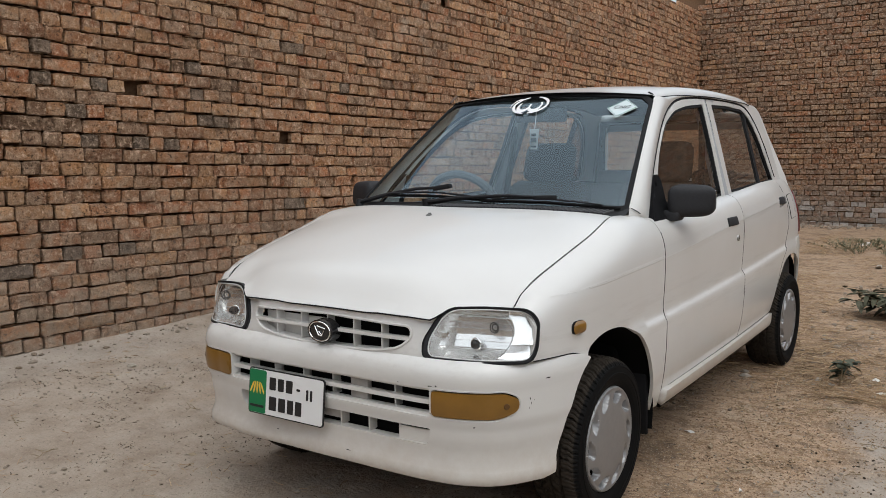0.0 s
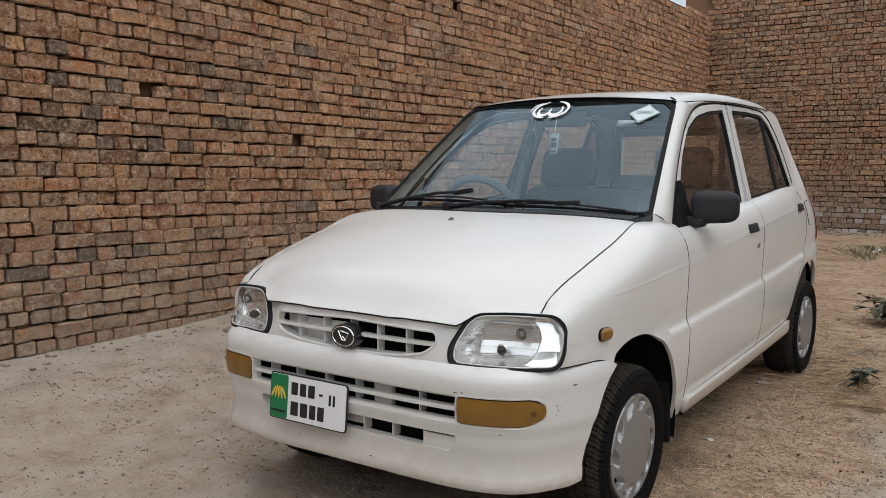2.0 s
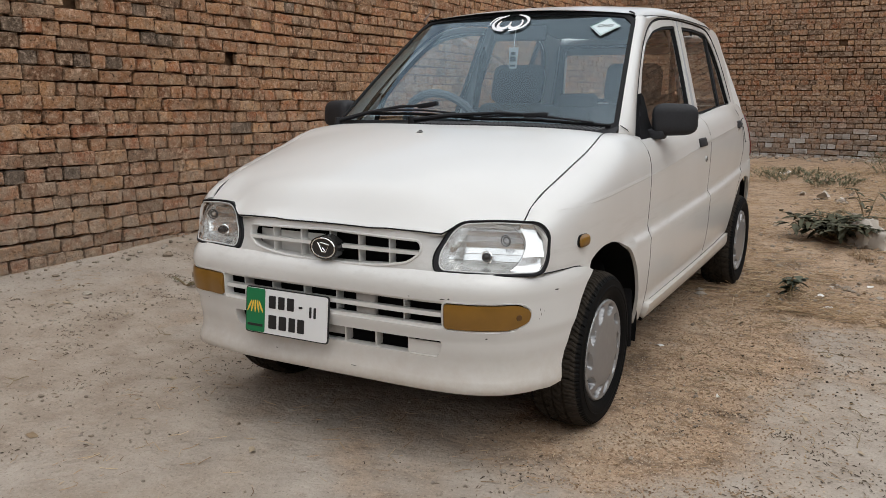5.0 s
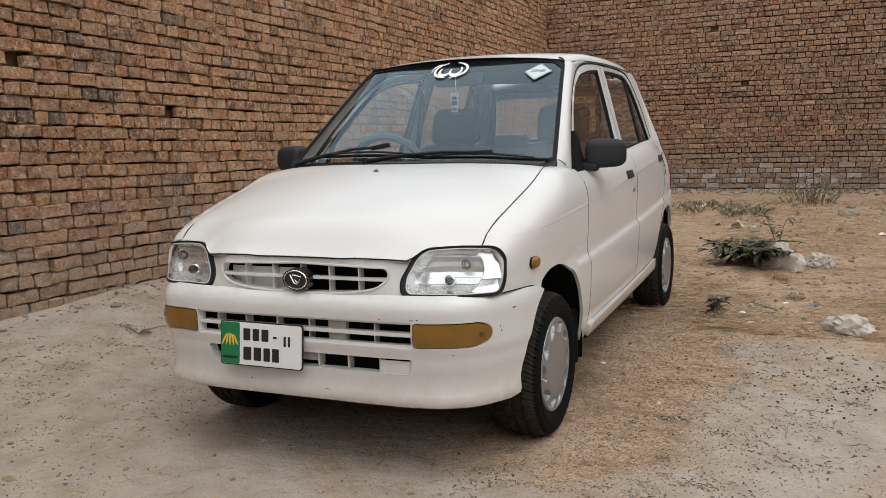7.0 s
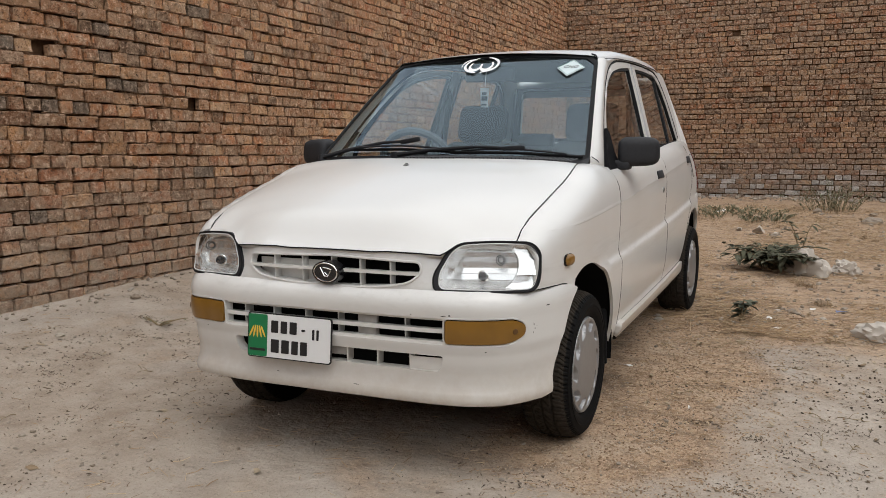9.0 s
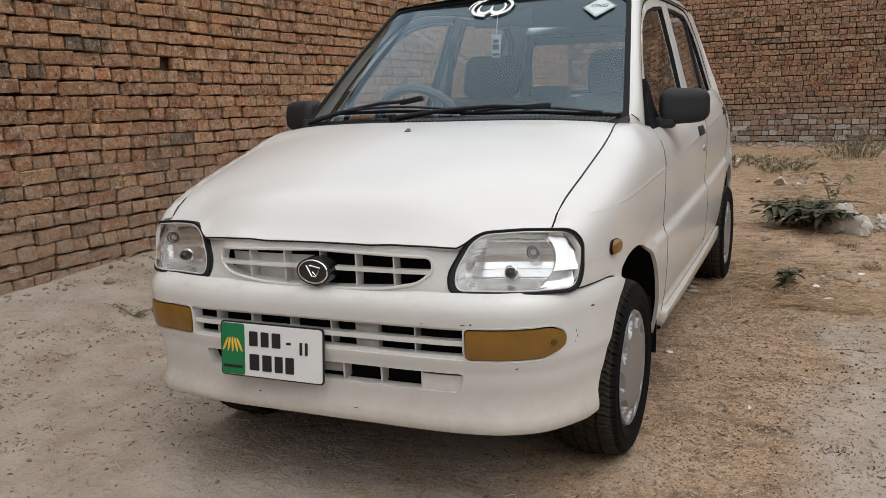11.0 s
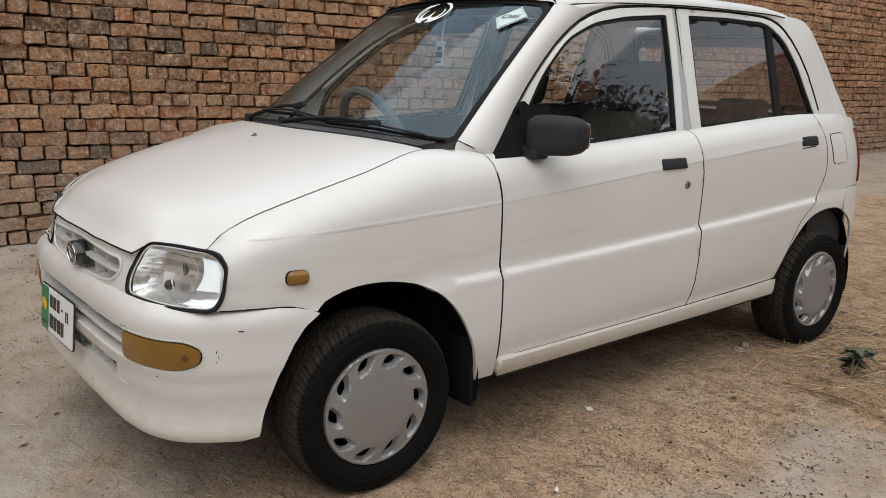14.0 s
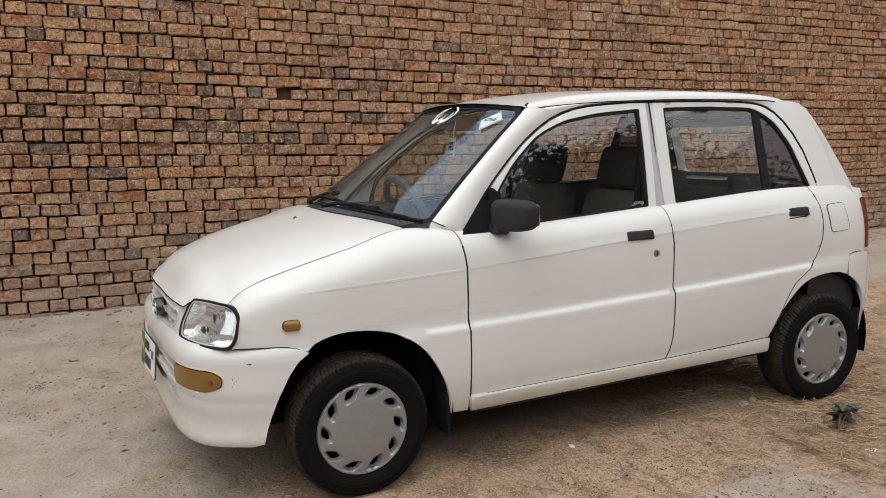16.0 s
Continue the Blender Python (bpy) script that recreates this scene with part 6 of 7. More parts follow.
for sgn in (1, -1):
    for y0, y1 in ((0.44, 1.375), (1.41, 2.24)):
        bm = bmesh.new()
        rows = []
        for y in np.linspace(y0, y1, 10):
            rows.append([bm.verts.new((sgn * (side(min(y, 2.2), wz(y, z)).x - dx), y, z)) for z, dx in ((0.32, 0.07), (0.55, 0.09), (0.80, 0.085), (ztop(y) - 0.02, 0.045), (ztop(y) - 0.004, 0.012))])
        for p, q in zip(rows, rows[1:]):
            for i in range(4):
                bm.faces.new((p[i], p[i + 1], q[i + 1], q[i]))
        part("door_card", bm, TRIM, cabin)
    bm = bmesh.new()
    rows = []
    for y in np.linspace(2.25, 2.60, 6):
        rows.append([bm.verts.new((sgn * (side(y, wz(y, z)).x - 0.04), y, z)) for z in (0.36, 0.6, 0.8, ztop(y) - 0.02)])
    for p, q in zip(rows, rows[1:]):
        for i in range(3):
            bm.faces.new((p[i], p[i + 1], q[i + 1], q[i]))
    part("luggage_trim", bm, TRIM, cabin)
    # pillar trims and belts
    bm = bmesh.new()
    tube(bm, [(sgn * (gh(1.40, z).x - 0.028), 1.40, z) for z in (0.95, 1.15, 1.30, 1.42)], [0.034, 0.032, 0.03, 0.03], 8)
    part("pillar_trim", bm, speckled("pale_trim", (0.36, 0.37, 0.38), 0.6, 0.1, 60), cabin)
    bm = bmesh.new()
    tube(bm, [(sgn * 0.485, 1.385, 1.33), (sgn * 0.50, 1.36, 1.0), (sgn * 0.52, 1.34, 0.6)], 0.016, 6)
    part("seat_belt", bm, RUBBER, cabin)
lining = [roof_at(u, v) - Vector((0, 0, 0.022)) for v in np.linspace(0.0, 0.98, 16) for u in np.linspace(-0.93, 0.93, 17)]
obj("headlining", lining, [(j * 17 + i, (j + 1) * 17 + i, (j + 1) * 17 + i + 1, j * 17 + i + 1) for j in range(15) for i in range(16)], speckled("headlining_grey", (0.075, 0.078, 0.082), 0.9, 0.1, 90), cabin)
shaped("rear_view_mirror", (-0.115, -0.012, -0.032), (0.115, 0.012, 0.032), BLACK, cabin, 0.011, Matrix.Translation((0.0, 0.765, 1.352)) @ Matrix.Rotation(radians(6), 4, "Z"))
bm = bmesh.new()
tube(bm, [(0, 0.775, 1.36), (0, 0.775, 1.405)], 0.008, 8)
part("mirror_stem", bm, BLACK, cabin)
fresh = new("hanging_tag")
fresh.parent = car
tagged(fresh, "small white tag on a string below the mirror")
bm = bmesh.new()
tube(bm, [(-0.012, 0.745, 1.375), (-0.012, 0.735, 1.292)], 0.0014, 5)
part("string", bm, WHITE, fresh)
bm = bmesh.new()
bm.faces.new([bm.verts.new((x, 0, z)) for x, z in ((-0.020, 0.044), (-0.015, -0.044), (0.015, -0.044), (0.020, 0.044))])
bmesh.ops.solidify(bm, geom=bm.faces[:], thickness=0.006)
bmesh.ops.transform(bm, matrix=Matrix.Translation((-0.012, 0.733, 1.248)) @ Matrix.Rotation(radians(25), 4, "Z"), verts=bm.verts)
tagp = part("tag_card", bm, WHITE, fresh, smooth=False)
for dz, w, h in ((0.018, 0.010, 0.006), (-0.004, 0.012, 0.010), (-0.032, 0.012, 0.004)):
    bm = bmesh.new()
    box(bm, (-w, -0.0015, dz - h), (w, 0.0, dz + h))
    bmesh.ops.transform(bm, matrix=Matrix.Translation((-0.012, 0.7285, 1.248)) @ Matrix.Rotation(radians(25), 4, "Z"), verts=bm.verts)
    part("tag_print", bm, TRIM, tagp, smooth=False)

# the car stands slightly askew, its far side a little ahead of the near side, and its front is nearly flat across


def set_square(v):
    x, y = abs(v.x), v.y
    skew = lerp(y, [-0.35, 0.10], [0.052, 0.088]) * (v.x - 0.67)
    flat_ = lerp(x, [0.0, 0.15, 0.30, 0.40, 0.48, 0.56], [0.042, 0.040, 0.033, 0.023, 0.012, 0.0]) * lerp(y, [-0.3, -0.1, 0.15, 0.55], [1, 1.1, 1.0, 0])
    corner = lerp(x, [0.48, 0.55, 0.60, 0.64, 0.70], [0, -0.018, -0.026, -0.026, 0]) * (1 if v.x < 0 else 0) * lerp(y, [-0.42, -0.25], [1, 0])
    skew *= lerp(v.z, [1.0, 1.40], [1, 0.45])
    return skew + (flat_ + corner) * lerp(v.z, [0.99, 1.08], [1, 0])


RIGID = {"number_plate": Vector((-0.131, -0.66, 0.43)), "badge": Vector((0, -0.63, 0.65)), "nose_badge": Vector((0, -0.63, 0.65))}
seen_meshes = set()
for part_of_car in car.children_recursive:
    if part_of_car.type != "MESH":
        if "wheel" == part_of_car.name.split(".")[0]:
            part_of_car.location.y += 0.085 * (part_of_car.location.x - 0.67)
        continue
    names = [q.name.split(".")[0] for q in (part_of_car, part_of_car.parent)]
    if names[1] in ("wheel", "wheel_cover") or part_of_car.data.name in seen_meshes:
        continue
    seen_meshes.add(part_of_car.data.name)
    pivot = next((RIGID[q] for q in names if q in RIGID), None)
    for v in part_of_car.data.vertices:
        v.co.y += set_square(v.co) if pivot is None else set_square(pivot) + 0.06 * (v.co.x - pivot.x)

# ---- litter and plants on the ground ----


def tone_material(name, tones, rough=0.9, bumpy=0.5, scale=60):
    m = mat(name, (0.2, 0.2, 0.2), rough, spec=0.2)
    c = ramp(m, node(m, "ShaderNodeNewGeometry").outputs["Random Per Island"], tones)
    v = coords(m)
    n = noise_of(m, v, scale, 5)
    c = mixc(m, ramp(m, n, [(0.35, (0, 0, 0)), (0.8, (0.5, 0.5, 0.5))]), c, tuple(0.5 * k for k in tones[0][1]))
    wire(m, c, bsdf(m).inputs["Base Color"])
    wire(m, bump(m, n, bumpy, 0.004), bsdf(m).inputs["Normal"])
    return m


STRAW = tone_material("dry_straw", [(0.0, (0.30, 0.190, 0.105)), (0.3, (0.47, 0.330, 0.195)), (0.5, (0.16, 0.098, 0.056)), (0.62, (0.64, 0.49, 0.32)), (0.8, (0.25, 0.160, 0.090)), (1.0, (0.52, 0.385, 0.24))], 0.8, 0.2, 90)
CLOD = tone_material("earth_clods", [(0.0, (0.26, 0.21, 0.16)), (0.3, (0.38, 0.325, 0.265)), (0.6, (0.25, 0.195, 0.145)), (0.85, (0.44, 0.39, 0.33)), (1.0, (0.15, 0.11, 0.08))])
DUNG = tone_material("dark_pellets", [(0.0, (0.055, 0.042, 0.03)), (1.0, (0.10, 0.075, 0.05))])
LEAF = tone_material("weed_leaf", [(0.0, (0.060, 0.060, 0.036)), (0.6, (0.105, 0.104, 0.066)), (0.8, (0.19, 0.180, 0.135)), (1.0, (0.25, 0.235, 0.18))], 0.85, 0.3, 25)
FRESH = tone_material("green_leaf", [(0.0, (0.070, 0.078, 0.050)), (1.0, (0.130, 0.135, 0.092))], 0.6, 0.3, 25)
SHRUB = tone_material("grey_shrub_leaf", [(0.0, (0.12, 0.125, 0.075)), (1.0, (0.26, 0.25, 0.165))], 0.8, 0.3, 25)
DEADLEAF = tone_material("dead_leaf", [(0.0, (0.20, 0.135, 0.08)), (0.6, (0.33, 0.25, 0.16)), (1.0, (0.42, 0.34, 0.24))], 0.85, 0.3, 40)
PALE = speckled("pale_plastic", (0.46, 0.41, 0.35), 0.5, 0.2, 18, 0.5)
PAPER = speckled("white_paper", (0.72, 0.70, 0.66), 0.8, 0.1, 30, 0.3)
STALK = speckled("dry_stalk", (0.25, 0.19, 0.11), 0.9, 0.3, 40, 0.3)


def free_spot(x, y):
    """Not inside the car's wheels, and in front of the walls."""
    return wall_x(y) + 0.04 < x and y < BACK_Y - 0.1 and not any(abs(abs(x) - 0.6) < 0.12 and abs(y - wy) < 0.12 for wy in (0, 2.3))


def stuff(name, v, f, material, label, category):
    ob = obj(name, v, f, material, None, smooth=False)
    return tagged(ob, label, category, kind="stuff")


rng = random.Random(5)


def straw_bed(count, spot, lmin, lmax, lift=0.012, width=0.0016):
    v, f = [], []
    while count > 0:
        x, y = spot()
        if not free_spot(x, y):
            continue
        count -= 1
        ln, a = rng.uniform(lmin, lmax), rng.uniform(0, math.tau)
        z = ground_z(x, y) + rng.uniform(0.001, lift)
        w = width * rng.uniform(0.6, 1.6)
        bend, rise = rng.gauss(0, 0.25), rng.gauss(0, 0.10)
        dx, dy = math.cos(a), math.sin(a)
        prev = None
        for i in range(3):
            t = i / 2 - 0.5
            px, py = x + dx * ln * t - dy * bend * ln * (t * t), y + dy * ln * t + dx * bend * ln * (t * t)
            pz = max(ground_z(px, py) + 0.0015, z + rise * ln * t)
            k = len(v)
            v += [(px - dy * w, py + dx * w, pz), (px + dy * w, py - dx * w, pz), (px, py, pz + w * 1.3)]
            if prev is not None:
                f += [(prev, prev + 1, k + 1, k), (prev + 1, prev + 2, k + 2, k + 1), (prev + 2, prev, k, k + 2)]
            prev = k
    return v, f


clumps = [(rng.uniform(0.5, 5.0), rng.uniform(1.2, 10.5)) for _ in range(90)] + [(rng.uniform(0.45, 1.05), rng.uniform(0.2, 2.9)) for _ in range(12)] + [(rng.uniform(-2.4, 2.6), rng.uniform(-1.2, 2.0)) for _ in range(12)]


def clump_spot():
    cx, cy = rng.choice(clumps)
    s = rng.uniform(0.05, 0.28)
    return rng.gauss(cx, s), rng.gauss(cy, s)


def drift_spot():
    """Straw gathers in drifts and leaves bare patches of earth between them."""
    while True:
        x, y = rng.uniform(-0.6, 4.6), 1.75 + 8.8 * rng.random() ** 1.4
        if noise.noise((x * 1.5, y * 1.1, 3.7)) + 0.5 * noise.noise((x * 4.0, y * 3.0, 8.1)) > rng.uniform(-0.35, 0.30):
            return x, y


v1, f1 = straw_bed(5000, clump_spot, 0.012, 0.065, 0.015, 0.0009)
v2, f2 = straw_bed(30000, drift_spot, 0.012, 0.10, 0.03, 0.0015)
v3, f3 = straw_bed(1400, lambda: (rng.gauss(0.95, 0.35), rng.uniform(-0.6, 3.0)), 0.006, 0.04, 0.008, 0.0011)
v4, f4 = straw_bed(260, lambda: (rng.uniform(-2.7, 3.4), rng.uniform(-2.0, 3.0)), 0.01, 0.06, 0.006, 0.0010)
v5, f5 = straw_bed(260, lambda: (rng.gauss(0.86, 0.16), rng.gauss(2.25, 0.34)), 0.05, 0.20, 0.05, 0.0010)
vv, ff = [], []
for a, b in ((v1, f1), (v2, f2), (v3, f3), (v4, f4), (v5, f5)):
    k = len(vv)
    vv += a
    ff += [tuple(i + k for i in t) for t in b]
stuff("dry_straw", vv, ff, STRAW, "dry straw and grass stems scattered on the earth", "straw")

PHI = (1 + 5**0.5) / 2
ICO = [Vector(p).normalized() for p in ((-1, PHI, 0), (1, PHI, 0), (-1, -PHI, 0), (1, -PHI, 0), (0, -1, PHI), (0, 1, PHI), (0, -1, -PHI), (0, 1, -PHI), (PHI, 0, -1), (PHI, 0, 1), (-PHI, 0, -1), (-PHI, 0, 1))]
ICOF = [(0, 11, 5), (0, 5, 1), (0, 1, 7), (0, 7, 10), (0, 10, 11), (1, 5, 9), (5, 11, 4), (11, 10, 2), (10, 7, 6), (7, 1, 8), (3, 9, 4), (3, 4, 2), (3, 2, 6), (3, 6, 8), (3, 8, 9), (4, 9, 5), (2, 4, 11), (6, 2, 10), (8, 6, 7), (9, 8, 1)]


def clods(count, spot, size, sink=0.3):
    v, f = [], []
    while count > 0:
        x, y = spot()
        if not free_spot(x, y):
            continue
        count -= 1
        s = size()
        rot = Euler((rng.uniform(0, 6), rng.uniform(0, 6), rng.uniform(0, 6))).to_matrix()
        sc = Vector((rng.uniform(0.7, 1.3), rng.uniform(0.6, 1.1), rng.uniform(0.45, 0.85)))
        k = len(v)
        z = ground_z(x, y) + s * (0.6 - sink)
        turnz = Euler((0, 0, rng.uniform(0, 6))).to_matrix()
        for p in ICO:
            q = rot @ (p * rng.uniform(0.75, 1.15))
            q = turnz @ Vector((q.x * sc.x, q.y * sc.y, q.z * sc.z))
            v.append((x + q.x * s, y + q.y * s, z + q.z * s))
        f += [tuple(i + k for i in t) for t in ICOF]
    return v, f


patches = [(rng.uniform(-2.7, 3.2), rng.uniform(-1.8, 4.5)) for _ in range(70)]


def patch_spot():
    cx, cy = rng.choice(patches)
    return rng.gauss(cx, 0.16), rng.gauss(cy, 0.16)


v1, f1 = clods(4500, patch_spot, lambda: 0.0028 + 0.0055 * rng.random() ** 2 + (0.006 if rng.random() < 0.04 else 0))
v2, f2 = clods(3500, lambda: (rng.uniform(-2.75, 3.6), rng.uniform(-2.0, 5.0)), lambda: 0.0022 + 0.0060 * rng.random() ** 3)
v3, f3 = clods(3800, lambda: (rng.uniform(0.5, 4.8), 1.9 + 8.1 * rng.random() ** 1.2), lambda: 0.005 + 0.022 * rng.random() ** 4)
v4, f4 = clods(300, lambda: (wall_x(1) + abs(rng.gauss(0.05, 0.12)), rng.uniform(-1.8, 9.0)), lambda: rng.uniform(0.006, 0.022))
v5, f5 = clods(350, lambda: (rng.uniform(-2.5, 6), BACK_Y - abs(rng.gauss(0.1, 0.3))), lambda: rng.uniform(0.012, 0.05))
vv, ff = [], []
# coarse crumbly soil in the strip beside the car
before = rng.getstate()
v6, f6 = clods(11000, lambda: (rng.gauss(0.92, 0.24), rng.uniform(-0.5, 2.3)), lambda: 0.0018 + 0.0035 * rng.random() ** 2)
rng.setstate(before)
for a, b in ((v1, f1), (v2, f2), (v3, f3), (v4, f4), (v5, f5)):
    k = len(vv)
    vv += a
    ff += [tuple(i + k for i in t) for t in b]
CRUMB = tone_material("soil_crumbs", [(0.0, (0.20, 0.125, 0.075)), (0.4, (0.40, 0.28, 0.18)), (0.7, (0.58, 0.45, 0.32)), (1.0, (0.30, 0.20, 0.125))])
stuff("soil_crumbs", v6, f6, CRUMB, "coarse brown crumbs of dry soil", "soil")
stuff("earth_clods", vv, ff, CLOD, "small clods and pebbles of pale earth", "gravel")
# fine dark debris lies in long streaks over the silt
streaks = [(rng.uniform(-2.5, -0.7), rng.uniform(-1.8, 2.2), rng.uniform(0.2, 0.7)) for _ in range(34)] + [(rng.uniform(-1.2, 3.4), rng.uniform(-2.0, 2.4), rng.uniform(0.15, 0.6)) for _ in range(46)]
v, f = [], []
tufts = [(rng.uniform(0.75, 2.6), rng.uniform(-0.9, 2.0), rng.uniform(0.015, 0.05)) for _ in range(60)] + [(rng.uniform(-2.5, -0.8), rng.uniform(-1.4, 2.0), rng.uniform(0.015, 0.05)) for _ in range(30)]
for _ in range(9000):
    sx, sy, sl = rng.choice(streaks)
    t = rng.gauss(0, 0.5) * sl
    x, y = (sx + t * 0.8 + rng.gauss(0, 0.05), sy + t * 0.6 + rng.gauss(0, 0.07)) if rng.random() < 0.8 else (rng.uniform(-2.7, 3.4), rng.uniform(-2.0, 2.6))
    if rng.random() < 0.35:
        sx, sy, sl = rng.choice(tufts)
        x, y = rng.gauss(sx, sl * 1.6), rng.gauss(sy, sl)
    if not free_spot(x, y):
        continue
    a, ln, w, z = rng.uniform(0, math.tau), 0.0025 + 0.010 * rng.random() ** 2.5, rng.uniform(0.0010, 0.0026), ground_z(x, y)
    ca, sa = math.cos(a), math.sin(a)
    k = len(v)
    for du, dv, dz in ((-ln, -w, 0.001), (ln, -w * 0.6, rng.uniform(0.001, 0.005)), (ln * 0.8, w, rng.uniform(0.001, 0.005)), (-ln * 0.7, w, 0.001), (0, 0, rng.uniform(0.003, 0.006))):
        v.append((x + ca * du - sa * dv, y + sa * du + ca * dv, z + dz))
    f += [(k, k + 1, k + 4), (k + 1, k + 2, k + 4), (k + 2, k + 3, k + 4), (k + 3, k, k + 4)]
stuff("debris_flakes", v, f, tone_material("debris_brown", [(0.0, (0.07, 0.052, 0.038)), (0.5, (0.14, 0.105, 0.075)), (0.8, (0.24, 0.18, 0.125)), (1.0, (0.42, 0.34, 0.25))]), "fine dark flakes of chaff and leaf on the earth", "debris")
v, f = clods(190, lambda: (rng.gauss(1.75, 0.35), rng.gauss(0.95, 0.22)), lambda: rng.uniform(0.004, 0.0075), 0.1)
stuff("dark_pellets", v, f, DUNG, "dark dry pellets strewn on the earth", "pellets")


def blade_leaf(v, f, base, way, up, length, width, droop):
    """One leaf with a fold along its middle, added to v and f."""
    k, n = len(v), 6
    sidev = way.cross(up).normalized()
    for i in range(n):
        t = i / (n - 1)
        w = width * math.sin(math.pi * min(1, 0.08 + t * 0.92)) ** 0.8 * (1 - 0.25 * t)
        c = base + way * length * t + up * (length * (0.25 * t - droop * t * t))
        v += [c + sidev * w, c - up * w * 0.35, c - sidev * w]
    for i in range(n - 1):
        a = k + 3 * i
        f += [(a, a + 1, a + 4, a + 3), (a + 1, a + 2, a + 5, a + 4)]


def weed(x, y, stems, height, spread, leaves, lsize, material, label, seed, broad=1.0):
    """A weed: curved stems from one root, and leaves along them."""
    r = random.Random(seed)
    plant = new("weed")
    plant.location = (x, y, ground_z(x, y) - 0.004)
    tagged(plant, label, "plant", "weeds")
    for _ in range(stems):
        a = r.uniform(0, math.tau)
        out = Vector((math.cos(a), math.sin(a), 0)) * spread * r.uniform(0.3, 1)
        h = height * r.uniform(0.55, 1)
        pts = [Vector((0, 0, 0)) + out * t + Vector((0, 0, h * (1.6 * t - 0.75 * t * t))) for t in np.linspace(0, 1, 7)]
        bm = bmesh.new()
        tube(bm, pts, [0.005 * (1 - 0.7 * i / 6) + 0.0008 for i in range(7)], 5)
        part("stem", bm, STALK, plant)
        v, f = [], []
        for _ in range(leaves):
            t = r.uniform(0.3, 1.0)
            i = min(5, int(t * 6))
            p = pts[i].lerp(pts[i + 1], t * 6 - i)
            b = r.uniform(0, math.tau)
            way = Vector((math.cos(b), math.sin(b), r.uniform(-0.3, 0.3))).normalized()
            blade_leaf(v, f, p, way, Vector((0, 0, 1)), lsize * r.uniform(0.6, 1.25), lsize * broad * r.uniform(0.14, 0.24), r.uniform(0.2, 0.7))
        obj("leaves", v, f, material, plant)
    return plant


def tree(x, y, height, reach, seed, label):
    """A broad tree: tapered trunk, bent limbs, and a loose crown of leaf sprays round their ends."""
    r = random.Random(seed)
    t = new("tree")
    t.location = (x, y, -0.05)
    tagged(t, label, "tree")
    bm = bmesh.new()
    fork = height * 0.32
    tube(bm, [(0, 0, 0), (0.06, 0.04, fork * 0.5), (0.0, 0.1, fork), (0.05, 0.0, height * 0.6)], [0.24, 0.19, 0.16, 0.07], 10)
    part("trunk", bm, STALK, t)
    ends = []
    for i in range(26):
        a, lift = i * 2.4 + r.uniform(-0.3, 0.3), r.uniform(-0.05, 1.0)
        out = reach * math.sqrt(max(0.1, 1 - (lift * 0.95) ** 2)) * r.uniform(0.75, 1.0)
        end = Vector((math.cos(a) * out, math.sin(a) * out, fork + lift * (height - fork)))
        foot = Vector((0, 0.05, fork * r.uniform(0.85, 1.4)))
        mid_ = foot.lerp(end, 0.5) + Vector((0, 0, 0.35))
        bm = bmesh.new()
        tube(bm, [foot, mid_, end], [0.075, 0.045, 0.015], 6)
        part("limb", bm, STALK, t)
        ends += [end, mid_.lerp(end, 0.5), mid_]
    v, f = [], []
    for e in ends:
        for _ in range(520):
            p = e + Vector((r.gauss(0, 0.70), r.gauss(0, 0.70), r.gauss(0, 0.50)))
            b = r.uniform(0, math.tau)
            way = Vector((math.cos(b), math.sin(b), r.uniform(-0.6, 0.3))).normalized()
            blade_leaf(v, f, p, way, Vector((0, 0, 1)), r.uniform(0.20, 0.36), r.uniform(0.05, 0.09), r.uniform(0.2, 0.7))
    obj("crown", v, f, TREELEAF, t, "dense dark green leaves")
    return t


TREELEAF = tone_material("tree_leaf", [(0.0, (0.035, 0.05, 0.022)), (1.0, (0.07, 0.09, 0.04))], 0.6, 0.3, 25)
far_tree = tree(15.4, 14.6, 9.2, 3.4, 31, "dense dark green tree behind the plain mud wall")
tagged(far_tree, group="trees behind the wall")
for x, y, a, k in ((17.6, 11.6, 80, 1.0), (19.3, 8.3, 150, 0.97), (20.2, 4.6, 240, 1.02), (15.8, 19.5, 200, 0.80)):
    copy_thing(far_tree, Matrix.LocRotScale((x, y, -0.05), Euler((0, 0, radians(a))), (k, k, k)))
weed(1.02, 4.02, 34, 0.24, 0.42, 10, 0.115, LEAF, "wilted dark green weed sprawling on the straw", 3, 1.15)
weed(1.00, 2.06, 5, 0.19, 0.06, 7, 0.058, FRESH, "small green weed growing in the dry earth", 4, 1.9)
weed(1.20, 4.9, 3, 0.42, 0.20, 7, 0.09, LEAF, "thin upright weed in the straw", 5)
weed(3.9, 3.4, 6, 0.2, 0.15, 6, 0.08, FRESH, "small green weed growing in the dry earth", 8)
weed(-2.05, 4.2, 7, 0.14, 0.12, 5, 0.05, SHRUB, "small dry weed by the brick wall", 9)
weed(-1.55, 1.25, 6, 0.05, 0.10, 4, 0.035, SHRUB, "flattened dry weed on the bare earth", 10)
weed(-1.95, 0.55, 6, 0.05, 0.16, 4, 0.03, SHRUB, "flattened dry weed on the bare earth", 12)
weed(-2.25, 1.95, 5, 0.07, 0.08, 5, 0.04, SHRUB, "small dry weed by the brick wall", 13)
weed(0.86, 5.2, 10, 0.10, 0.22, 6, 0.05, LEAF, "low dark weed in the straw", 14)


